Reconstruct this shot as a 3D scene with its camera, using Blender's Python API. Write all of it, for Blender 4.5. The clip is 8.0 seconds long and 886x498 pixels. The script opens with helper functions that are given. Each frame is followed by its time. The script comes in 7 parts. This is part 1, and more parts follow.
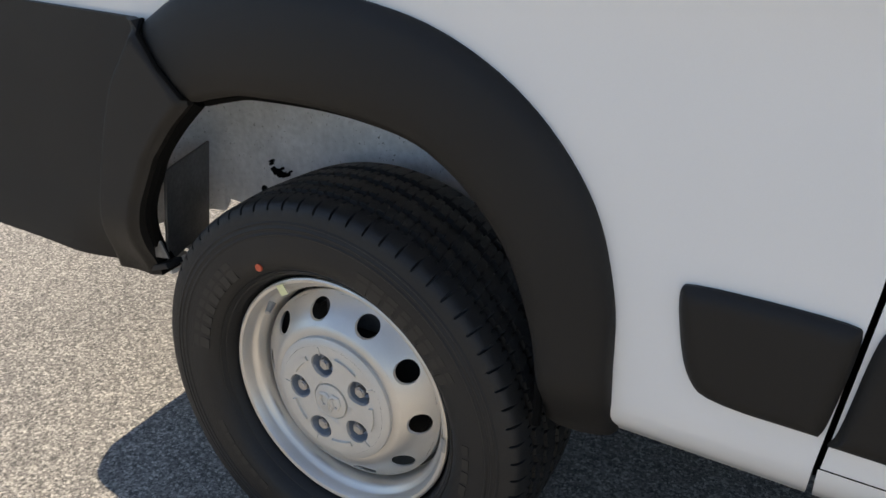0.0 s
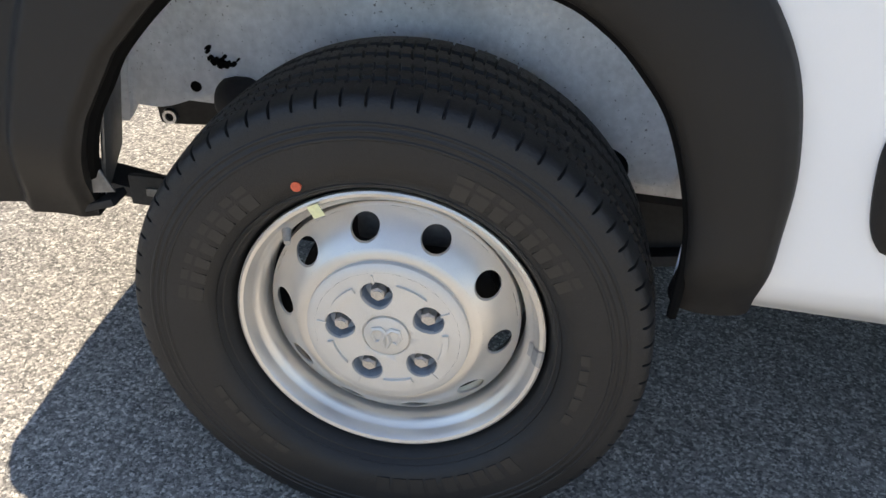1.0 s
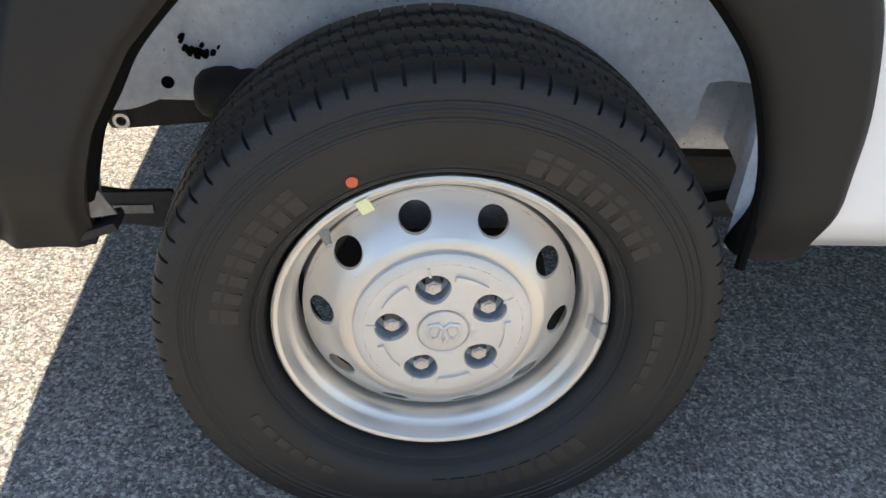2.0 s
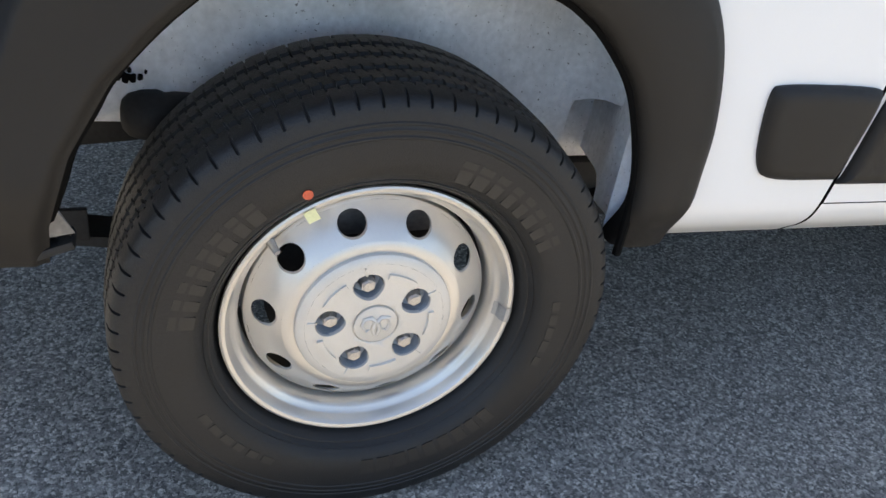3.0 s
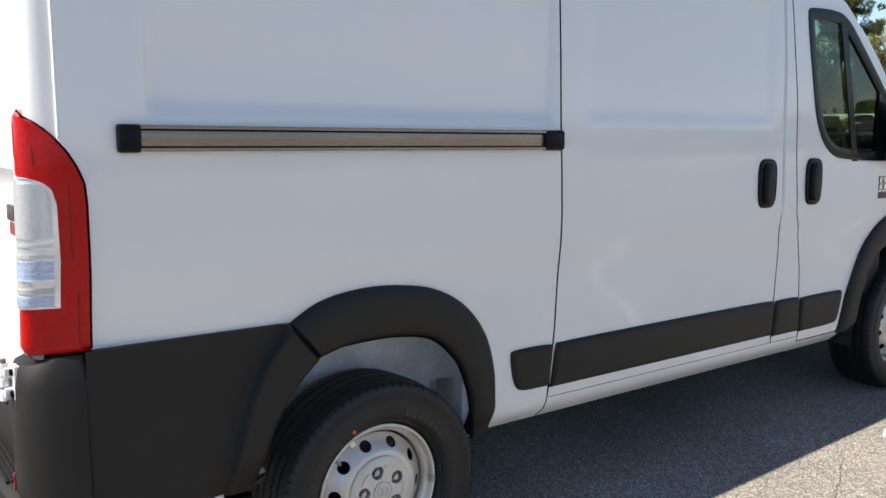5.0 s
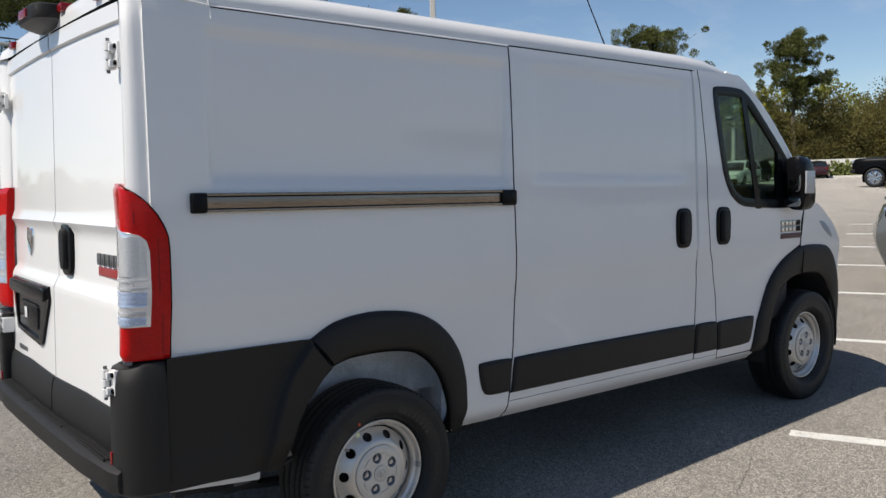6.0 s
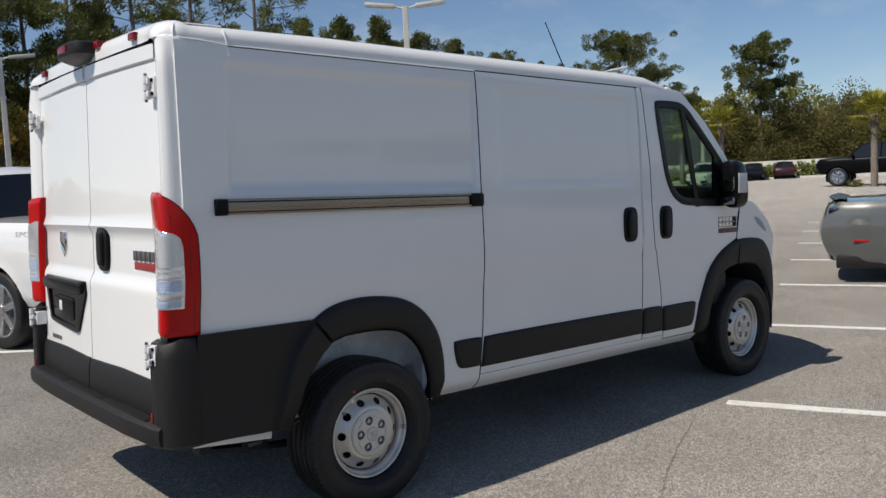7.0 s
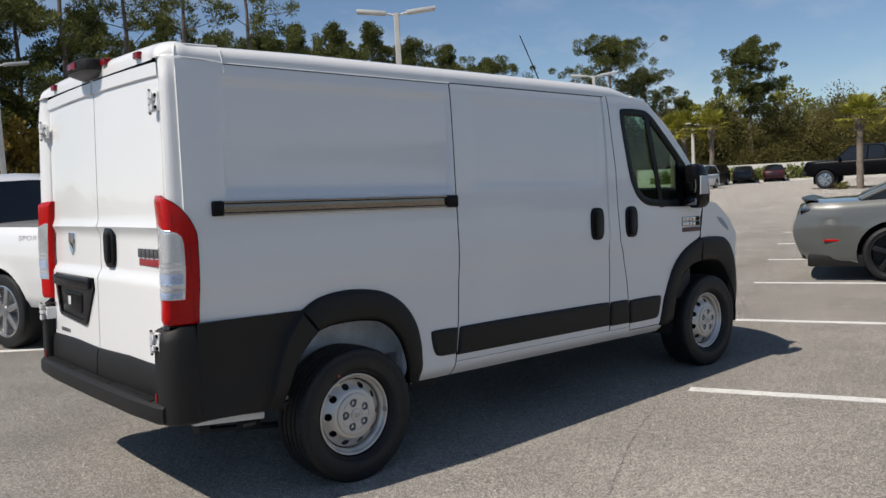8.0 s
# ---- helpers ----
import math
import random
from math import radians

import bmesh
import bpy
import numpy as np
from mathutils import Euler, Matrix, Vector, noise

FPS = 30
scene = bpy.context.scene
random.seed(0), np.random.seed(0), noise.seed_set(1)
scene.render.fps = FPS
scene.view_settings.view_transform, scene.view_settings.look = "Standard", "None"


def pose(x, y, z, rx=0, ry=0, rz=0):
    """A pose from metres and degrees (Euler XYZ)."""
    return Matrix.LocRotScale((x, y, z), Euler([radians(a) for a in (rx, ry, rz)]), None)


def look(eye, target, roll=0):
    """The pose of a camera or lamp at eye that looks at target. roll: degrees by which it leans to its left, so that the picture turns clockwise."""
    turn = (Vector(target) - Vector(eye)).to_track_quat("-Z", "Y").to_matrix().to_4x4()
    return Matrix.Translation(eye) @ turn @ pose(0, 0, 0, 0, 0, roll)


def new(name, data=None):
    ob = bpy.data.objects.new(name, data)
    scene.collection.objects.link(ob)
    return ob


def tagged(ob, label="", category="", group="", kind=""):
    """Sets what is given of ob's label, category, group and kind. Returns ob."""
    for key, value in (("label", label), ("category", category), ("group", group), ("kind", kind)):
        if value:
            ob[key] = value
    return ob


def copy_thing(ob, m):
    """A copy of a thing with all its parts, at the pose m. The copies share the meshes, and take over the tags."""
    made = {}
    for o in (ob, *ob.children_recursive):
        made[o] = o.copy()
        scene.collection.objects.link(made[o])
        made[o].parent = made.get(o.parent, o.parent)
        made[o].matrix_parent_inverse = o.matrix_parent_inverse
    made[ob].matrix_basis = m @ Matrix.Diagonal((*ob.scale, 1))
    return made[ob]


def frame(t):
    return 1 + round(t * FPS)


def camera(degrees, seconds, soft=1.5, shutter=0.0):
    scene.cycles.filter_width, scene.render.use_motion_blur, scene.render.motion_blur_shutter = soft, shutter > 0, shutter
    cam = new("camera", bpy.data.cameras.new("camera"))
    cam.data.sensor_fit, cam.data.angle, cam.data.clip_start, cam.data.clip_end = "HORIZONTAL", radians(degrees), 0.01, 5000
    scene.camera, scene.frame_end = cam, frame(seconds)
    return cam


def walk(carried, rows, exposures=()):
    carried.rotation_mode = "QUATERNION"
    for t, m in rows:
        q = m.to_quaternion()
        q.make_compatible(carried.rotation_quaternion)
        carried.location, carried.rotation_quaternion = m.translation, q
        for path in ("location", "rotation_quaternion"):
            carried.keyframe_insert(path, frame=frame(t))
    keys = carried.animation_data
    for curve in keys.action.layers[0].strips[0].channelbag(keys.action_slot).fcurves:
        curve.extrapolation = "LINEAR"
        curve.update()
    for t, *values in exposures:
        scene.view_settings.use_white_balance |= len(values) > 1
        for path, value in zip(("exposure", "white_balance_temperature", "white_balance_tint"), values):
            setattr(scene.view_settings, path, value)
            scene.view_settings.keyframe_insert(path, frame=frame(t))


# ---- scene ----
cam = camera(55.7, 8.0)
PATH = [
    (0, (0.779, -1.899, 1.189), (-0.158, -0.34, 0.357), -0.6),
    (0.5, (0.459, -1.913, 1.146), (-0.129, -0.254, 0.197), 0.9),
    (1, (0.194, -1.884, 1.098), (-0.027, -0.211, 0.024), 2.6),
    (1.2, (0.118, -1.837, 1.08), (0.01, -0.183, -0.04), 1.3),
    (2.3, (-0.125, -1.811, 1.058), (0.144, -0.176, -0.062), 4.5),
    (2.5, (-0.151, -1.81, 1.067), (0.223, -0.198, -0.057), 6.4),
    (3, (-0.277, -1.907, 1.123), (0.34, -0.338, 0.047), 8.0),
    (3.5, (-0.461, -2.152, 1.236), (0.279, -0.512, 0.363), 4.2),
    (4, (-0.759, -2.472, 1.373), (0.17, -0.852, 0.658), 0.9),
    (4.5, (-1.08, -2.788, 1.482), (0.035, -1.211, 0.961), -0.4),
    (5, (-1.362, -3.178, 1.543), (-0.186, -1.588, 1.246), -1.2),
    (5.2, (-1.482, -3.311, 1.54), (-0.291, -1.724, 1.293), -1.4),
    (6.3, (-2.024, -3.982, 1.609), (-0.763, -2.439, 1.435), -2.3),
    (6.5, (-2.112, -4.092, 1.599), (-0.841, -2.556, 1.43), -2.5),
    (7, (-2.317, -4.313, 1.604), (-1.028, -2.794, 1.433), -2.8),
    (7.5, (-2.434, -4.544, 1.596), (-1.13, -3.036, 1.431), -2.9),
    (8, (-2.513, -4.687, 1.593), (-1.212, -3.176, 1.432), -3.1),
]
walk(cam, [(t, look(eye, target, roll)) for t, eye, target, roll in PATH],
     exposures=[(0.0, 1.25, 7350, 10), (0.5, 1.62, 7200, 10), (1.0, 1.86, 7250, 10), (2.5, 2.10, 7450, 10), (3.0, 2.12, 7450, 10), (3.5, 1.98, 7450, 10), (4.0, 1.40, 7250, 10), (4.5, 1.17, 7050, 10), (5.2, 0.92, 6850, 10), (6.5, 0.16, 6680, 10), (8.0, 0.16, 6680, 10)])


# ---- light: clear spring day, sun high behind the van and slightly to its left ----
SUN_TO = Vector((-0.72, 0.112, 1.0)).normalized()
world = bpy.data.worlds.new("sky")
scene.world = world
world.use_nodes = True
wn = world.node_tree.nodes
wl = world.node_tree.links
wn.clear()
w_out = wn.new("ShaderNodeOutputWorld")
w_bg = wn.new("ShaderNodeBackground")
w_sky = wn.new("ShaderNodeTexSky")
w_sky.sky_type = "NISHITA"
w_sky.sun_disc = False
w_sky.sun_elevation = math.asin(SUN_TO.z)
w_sky.sun_rotation = math.atan2(SUN_TO.x, SUN_TO.y)
w_sky.air_density, w_sky.dust_density, w_sky.ozone_density = 0.85, 0.12, 4.0
w_bg.inputs["Strength"].default_value = 0.083
# thin streaks of high cloud
w_tc = wn.new("ShaderNodeTexCoord")
w_map = wn.new("ShaderNodeMapping")
w_map.inputs["Scale"].default_value = (1.2, 3.5, 7.0)
w_map.inputs["Rotation"].default_value = (0.35, 0.25, 0.6)
w_noise = wn.new("ShaderNodeTexNoise")
w_noise.inputs["Scale"].default_value = 1.6
w_noise.inputs["Detail"].default_value = 7
w_noise.inputs["Roughness"].default_value = 0.6
w_ramp = wn.new("ShaderNodeValToRGB")
w_ramp.color_ramp.elements[0].position = 0.46
w_ramp.color_ramp.elements[1].position = 0.86
w_ramp.color_ramp.elements[1].color = (0.50, 0.50, 0.50, 1)
w_mix = wn.new("ShaderNodeMix")
w_mix.data_type = "RGBA"
w_mix.inputs["B"].default_value = (7.0, 7.3, 7.8, 1)
wl.new(w_tc.outputs["Generated"], w_map.inputs["Vector"])
wl.new(w_map.outputs["Vector"], w_noise.inputs["Vector"])
wl.new(w_noise.outputs["Fac"], w_ramp.inputs["Fac"])
wl.new(w_ramp.outputs["Color"], w_mix.inputs["Factor"])
wl.new(w_sky.outputs["Color"], w_mix.inputs["A"])
wl.new(w_mix.outputs["Result"], w_bg.inputs["Color"])
wl.new(w_bg.outputs["Background"], w_out.inputs["Surface"])
sun_data = bpy.data.lights.new("sun", "SUN")
sun_data.energy = 4.05
sun_data.angle = radians(0.53)
sun_data.color = (1.0, 0.94, 0.86)
sun = new("sun", sun_data)
sun.matrix_world = look(SUN_TO * 60, (0, 0, 0))


# ---- materials ----
def mat(name, color, rough=0.5, metal=0.0, grain=None, bump=None, coat=0.0, spec=0.5, blotch=None, speck=None):
    """A Principled material. grain, blotch: (scale, amount) of fine and broad colour variation;
    bump: (scale, height); speck: (scale, threshold, colour)."""
    m = bpy.data.materials.new(name)
    m.use_nodes = True
    nt = m.node_tree
    p = nt.nodes["Principled BSDF"]
    p.inputs["Base Color"].default_value = (*color, 1)
    p.inputs["Roughness"].default_value = rough
    p.inputs["Metallic"].default_value = metal
    p.inputs["Coat Weight"].default_value = coat
    p.inputs["Coat Roughness"].default_value = 0.03
    p.inputs["Specular IOR Level"].default_value = spec
    tc = nt.nodes.new("ShaderNodeTexCoord")
    col = None

    def noise_of(scale, detail=4.0):
        n = nt.nodes.new("ShaderNodeTexNoise")
        n.inputs["Scale"].default_value = scale
        n.inputs["Detail"].default_value = detail
        nt.links.new(tc.outputs["Object"], n.inputs["Vector"])
        return n.outputs["Fac"]

    def mixed(a, fac, dark, light):
        ramp = nt.nodes.new("ShaderNodeMapRange")
        ramp.inputs["From Min"].default_value, ramp.inputs["From Max"].default_value = 0.3, 0.7
        ramp.inputs["To Min"].default_value, ramp.inputs["To Max"].default_value = dark, light
        nt.links.new(fac, ramp.inputs["Value"])
        x = nt.nodes.new("ShaderNodeMix")
        x.data_type, x.blend_type = "RGBA", "MULTIPLY"
        x.inputs["Factor"].default_value = 1.0
        if a is None:
            x.inputs["A"].default_value = (*color, 1)
        else:
            nt.links.new(a, x.inputs["A"])
        nt.links.new(ramp.outputs["Result"], x.inputs["B"])
        return x.outputs["Result"]

    if grain:
        col = mixed(col, noise_of(grain[0]), 1 - grain[1], 1 + grain[1])
    if blotch:
        col = mixed(col, noise_of(blotch[0], 6.0), 1 - blotch[1], 1 + blotch[1])
    if speck:
        r = nt.nodes.new("ShaderNodeValToRGB")
        r.color_ramp.elements[0].position = speck[1]
        r.color_ramp.elements[1].position = speck[1] + 0.03
        nt.links.new(noise_of(speck[0], 5.0), r.inputs["Fac"])
        x = nt.nodes.new("ShaderNodeMix")
        x.data_type = "RGBA"
        nt.links.new(r.outputs["Color"], x.inputs["Factor"])
        if col is None:
            x.inputs["A"].default_value = (*color, 1)
        else:
            nt.links.new(col, x.inputs["A"])
        x.inputs["B"].default_value = (*speck[2], 1)
        col = x.outputs["Result"]
    if col is not None:
        nt.links.new(col, p.inputs["Base Color"])
    if bump:
        b = nt.nodes.new("ShaderNodeBump")
        b.inputs["Distance"].default_value = bump[1]
        b.inputs["Strength"].default_value = 0.6
        nt.links.new(noise_of(bump[0]), b.inputs["Height"])
        nt.links.new(b.outputs["Normal"], p.inputs["Normal"])
    return m


M_WHITE = mat("white_paint", (0.80, 0.80, 0.79), 0.46, coat=0.8, blotch=(1.5, 0.012), grain=(900, 0.01))
M_SEAM = mat("seam_rubber", (0.0035, 0.0035, 0.0035), 0.9, grain=(300, 0.2), spec=0.1)
M_PRIMER = mat("primer_white", (0.80, 0.815, 0.83), 0.75, grain=(90, 0.09), blotch=(6, 0.20), speck=(210, 0.675, (0.20, 0.19, 0.18)), bump=(22, 0.012))
M_PLASTIC = mat("black_plastic", (0.0122, 0.0112, 0.0103), 0.52, grain=(700, 0.12), blotch=(4, 0.08), bump=(1400, 0.0012), spec=0.34)
M_GLOSSBLACK = mat("black_gloss", (0.006, 0.006, 0.007), 0.20, grain=(500, 0.1), spec=0.14)
M_RUBBER = mat("tyre_rubber", (0.0131, 0.0130, 0.0130), 0.54, grain=(240, 0.16), blotch=(7, 0.2), bump=(500, 0.0012), spec=0.4)
M_LETTER = mat("tyre_lettering", (0.0150, 0.0143, 0.0137), 0.50, grain=(240, 0.15))
M_STEEL = mat("silver_wheel_paint", (0.66, 0.635, 0.595), 0.38, 0.68, grain=(900, 0.05), blotch=(12, 0.05))
M_CAP = mat("grey_cap_plastic", (0.64, 0.61, 0.56), 0.42, 0.30, grain=(800, 0.05), blotch=(14, 0.05))
M_POCKET = mat("dark_pocket", (0.33, 0.36, 0.40), 0.45, 0.2, grain=(300, 0.1))
M_BOLT = mat("bolt_steel", (0.48, 0.48, 0.49), 0.35, 0.9, grain=(300, 0.15))
M_CHROME = mat("chrome", (0.75, 0.76, 0.78), 0.08, 1.0, blotch=(20, 0.03))
M_ALU = mat("aluminium_rail", (0.27, 0.225, 0.185), 0.26, 0.95, grain=(300, 0.06), blotch=(3, 0.1))
M_HINGE = mat("hinge_white", (0.74, 0.74, 0.73), 0.4, coat=0.6, grain=(200, 0.05))
M_TAPE = mat("yellow_tape", (0.80, 0.80, 0.47), 0.6, grain=(200, 0.08))
M_DOT = mat("orange_paint_dot", (0.62, 0.11, 0.05), 0.6, grain=(400, 0.2))
M_LEAD = mat("wheel_weight_zinc", (0.42, 0.42, 0.42), 0.5, 0.7, grain=(300, 0.1))
M_UNDER = mat("underbody_black", (0.016, 0.016, 0.017), 0.7, grain=(120, 0.3), blotch=(12, 0.3))
M_GREYMETAL = mat("bare_bracket_metal", (0.16, 0.16, 0.16), 0.5, 0.6, grain=(120, 0.15), blotch=(15, 0.2))
M_SEAT = mat("dark_seat_cloth", (0.03, 0.03, 0.032), 0.9, grain=(260, 0.25))
M_DASH = mat("dash_plastic", (0.035, 0.035, 0.036), 0.6, grain=(260, 0.15))


def glassy(name, tint, rough, alpha_like):
    """Thin glass: transparent tint under a Fresnel gloss."""
    m = bpy.data.materials.new(name)
    m.use_nodes = True
    nt = m.node_tree
    nt.nodes.clear()
    o = nt.nodes.new("ShaderNodeOutputMaterial")
    t = nt.nodes.new("ShaderNodeBsdfTransparent")
    t.inputs["Color"].default_value = (*tint, 1)
    g = nt.nodes.new("ShaderNodeBsdfGlossy")
    g.inputs["Roughness"].default_value = rough
    f = nt.nodes.new("ShaderNodeLayerWeight")
    f.inputs["Blend"].default_value = 0.5
    fifth = nt.nodes.new("ShaderNodeMath")
    fifth.operation = "POWER"
    fifth.inputs[1].default_value = 5.0
    a = nt.nodes.new("ShaderNodeMath")
    a.operation = "MULTIPLY_ADD"
    a.use_clamp = True
    a.inputs[1].default_value, a.inputs[2].default_value = 0.95, 0.04 + alpha_like
    mx = nt.nodes.new("ShaderNodeMixShader")
    nt.links.new(f.outputs["Facing"], fifth.inputs[0])
    nt.links.new(fifth.outputs[0], a.inputs[0])
    nt.links.new(a.outputs[0], mx.inputs[0])
    nt.links.new(t.outputs[0], mx.inputs[1])
    nt.links.new(g.outputs[0], mx.inputs[2])
    nt.links.new(mx.outputs[0], o.inputs[0])
    return m


M_GLASS = glassy("window_glass", (0.50, 0.63, 0.52), 0.0, 0.0)
M_REFLECT = mat("lamp_reflector", (0.85, 0.86, 0.88), 0.14, 1.0, grain=(60, 0.10))


def red_lens():
    m = mat("red_lens", (0.52, 0.012, 0.010), 0.16, spec=0.2, coat=0.15)
    nt = m.node_tree
    p = nt.nodes["Principled BSDF"]
    tc = nt.nodes["Texture Coordinate"]
    v = nt.nodes.new("ShaderNodeTexVoronoi")
    v.inputs["Scale"].default_value = 95
    r = nt.nodes.new("ShaderNodeValToRGB")
    r.color_ramp.elements[0].color = (0.52, 0.006, 0.006, 1)
    r.color_ramp.elements[1].color = (0.40, 0.004, 0.005, 1)
    b = nt.nodes.new("ShaderNodeBump")
    b.inputs["Strength"].default_value, b.inputs["Distance"].default_value = 0.08, 0.002
    nt.links.new(tc.outputs["Object"], v.inputs["Vector"])
    nt.links.new(v.outputs["Distance"], r.inputs["Fac"])
    nt.links.new(r.outputs["Color"], p.inputs["Base Color"])
    nt.links.new(v.outputs["Distance"], b.inputs["Height"])
    nt.links.new(b.outputs["Normal"], p.inputs["Normal"])
    return m


M_RED = red_lens()
M_LENS = mat("silvery_clear_lens", (0.80, 0.82, 0.85), 0.12, 0.6, grain=(60, 0.06), blotch=(12, 0.16), coat=0.4)
M_REPEATER = mat("clear_grey_lens", (0.52, 0.53, 0.54), 0.25, 0.2, grain=(260, 0.15))
M_MARKER = mat("dark_red_lens", (0.20, 0.006, 0.008), 0.15, grain=(160, 0.2), spec=0.4)
M_CARMIRROR = mat("mirror_glass", (0.30, 0.31, 0.32), 0.03, 1.0, blotch=(6, 0.05))
M_CLEARBLUE = mat("blue_grey_lens", (0.46, 0.56, 0.74), 0.2, 0.3, grain=(260, 0.35))


def asphalt():
    """Worn asphalt: grey and pale stones in a dark binder, broad stains, rough relief."""
    m = mat("worn_asphalt", (0.2, 0.2, 0.2), 0.9, spec=0.25)
    nt = m.node_tree
    p = nt.nodes["Principled BSDF"]
    tc = nt.nodes["Texture Coordinate"]
    p.inputs["Diffuse Roughness"].default_value = 1.0
    v = nt.nodes.new("ShaderNodeTexVoronoi")
    v.inputs["Scale"].default_value = 195
    wob = nt.nodes.new("ShaderNodeTexNoise")
    wob.inputs["Scale"].default_value, wob.inputs["Detail"].default_value = 260, 3
    shift = nt.nodes.new("ShaderNodeMix")
    shift.data_type, shift.blend_type = "RGBA", "LINEAR_LIGHT"
    shift.inputs["Factor"].default_value = 0.006
    nt.links.new(tc.outputs["Object"], wob.inputs["Vector"])
    nt.links.new(tc.outputs["Object"], shift.inputs["A"])
    nt.links.new(wob.outputs["Color"], shift.inputs["B"])
    nt.links.new(shift.outputs["Result"], v.inputs["Vector"])
    sep = nt.nodes.new("ShaderNodeSeparateColor")
    nt.links.new(v.outputs["Color"], sep.inputs["Color"])
    r = nt.nodes.new("ShaderNodeValToRGB")
    e = r.color_ramp.elements
    e[0].position, e[0].color = 0.0, (0.098, 0.093, 0.087, 1)
    e[1].position, e[1].color = 1.0, (0.63, 0.585, 0.515, 1)
    k = e.new(0.45)
    k.color = (0.225, 0.210, 0.190, 1)
    k = e.new(0.80)
    k.color = (0.375, 0.347, 0.307, 1)
    nt.links.new(sep.outputs["Red"], r.inputs["Fac"])
    col = r.outputs["Color"]
    for scale, lo, hi, det in ((26, 0.90, 1.10, 3), (1.1, 0.86, 1.14, 6), (0.13, 0.92, 1.08, 4)):
        n = nt.nodes.new("ShaderNodeTexNoise")
        n.inputs["Scale"].default_value, n.inputs["Detail"].default_value = scale, det
        nt.links.new(tc.outputs["Object"], n.inputs["Vector"])
        q = nt.nodes.new("ShaderNodeMapRange")
        q.inputs["From Min"].default_value, q.inputs["From Max"].default_value = 0.3, 0.7
        q.inputs["To Min"].default_value, q.inputs["To Max"].default_value = lo, hi
        nt.links.new(n.outputs["Fac"], q.inputs["Value"])
        x = nt.nodes.new("ShaderNodeMix")
        x.data_type, x.blend_type = "RGBA", "MULTIPLY"
        x.inputs["Factor"].default_value = 1
        nt.links.new(col, x.inputs["A"])
        nt.links.new(q.outputs["Result"], x.inputs["B"])
        col = x.outputs["Result"]
    # paler surface towards the far driving lane: colour rises with x from 9 m to 34 m
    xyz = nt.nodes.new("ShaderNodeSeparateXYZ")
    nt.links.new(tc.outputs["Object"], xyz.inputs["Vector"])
    far_ramp = nt.nodes.new("ShaderNodeMapRange")
    far_ramp.inputs["From Min"].default_value, far_ramp.inputs["From Max"].default_value = 9.0, 34.0
    far_ramp.inputs["To Min"].default_value, far_ramp.inputs["To Max"].default_value = 1.0, 1.36
    nt.links.new(xyz.outputs["X"], far_ramp.inputs["Value"])
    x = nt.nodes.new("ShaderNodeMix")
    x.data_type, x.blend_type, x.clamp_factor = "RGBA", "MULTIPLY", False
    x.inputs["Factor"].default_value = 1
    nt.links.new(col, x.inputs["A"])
    nt.links.new(far_ramp.outputs["Result"], x.inputs["B"])
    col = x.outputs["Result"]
    # second ramp along x by the van: paler at -3 m, darker from 2 m on
    worn = nt.nodes.new("ShaderNodeMapRange")
    worn.inputs["From Min"].default_value, worn.inputs["From Max"].default_value = -3.0, 2.0
    worn.inputs["To Min"].default_value, worn.inputs["To Max"].default_value = 1.22, 0.84
    nt.links.new(xyz.outputs["X"], worn.inputs["Value"])
    x = nt.nodes.new("ShaderNodeMix")
    x.data_type, x.blend_type = "RGBA", "MULTIPLY"
    x.inputs["Factor"].default_value = 1
    nt.links.new(col, x.inputs["A"])
    nt.links.new(worn.outputs["Result"], x.inputs["B"])
    col = x.outputs["Result"]
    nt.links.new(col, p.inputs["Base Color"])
    b = nt.nodes.new("ShaderNodeBump")
    b.inputs["Strength"].default_value, b.inputs["Distance"].default_value = 0.75, 0.004
    b.invert = True
    nt.links.new(v.outputs["Distance"], b.inputs["Height"])
    nt.links.new(b.outputs["Normal"], p.inputs["Normal"])
    return m


M_ASPHALT = asphalt()
M_LINE = mat("line_paint", (0.66, 0.65, 0.61), 0.8, grain=(120, 0.18), blotch=(6, 0.10), speck=(60, 0.62, (0.24, 0.235, 0.225)))


# ---- mesh helpers ----
def part(name, bm, material, parent=None, label="", m=None, smooth=True):
    """Links a bmesh as one mesh object under a thing or a part."""
    me = bpy.data.meshes.new(name)
    bmesh.ops.recalc_face_normals(bm, faces=bm.faces)
    bm.to_mesh(me)
    bm.free()
    me.materials.append(material)
    if smooth:
        for f in me.polygons:
            f.use_smooth = True
        me.set_sharp_from_angle(angle=radians(38))
    ob = new(name, me)
    if parent is not None:
        ob.parent = parent
    if m is not None:
        ob.matrix_basis = m
    if label:
        tagged(ob, label)
    return ob


def thing(name, label, category, m=None, group="", kind=""):
    ob = new(name)
    ob.empty_display_size = 0.1
    if m is not None:
        ob.matrix_basis = m
    return tagged(ob, label, category, group, kind)


def box(bm, c, s, bev=0.0, rot=None):
    """Adds a box of centre c and size s, with bevelled edges."""
    g = bmesh.ops.create_cube(bm, size=1.0)["verts"]
    mm = Matrix.LocRotScale(c, rot, s)
    bmesh.ops.transform(bm, matrix=mm, verts=g)
    if bev > 0:
        es = list({e for v in g for e in v.link_edges})
        bmesh.ops.bevel(bm, geom=es, offset=bev, segments=2, affect="EDGES", profile=0.6)
    return bm


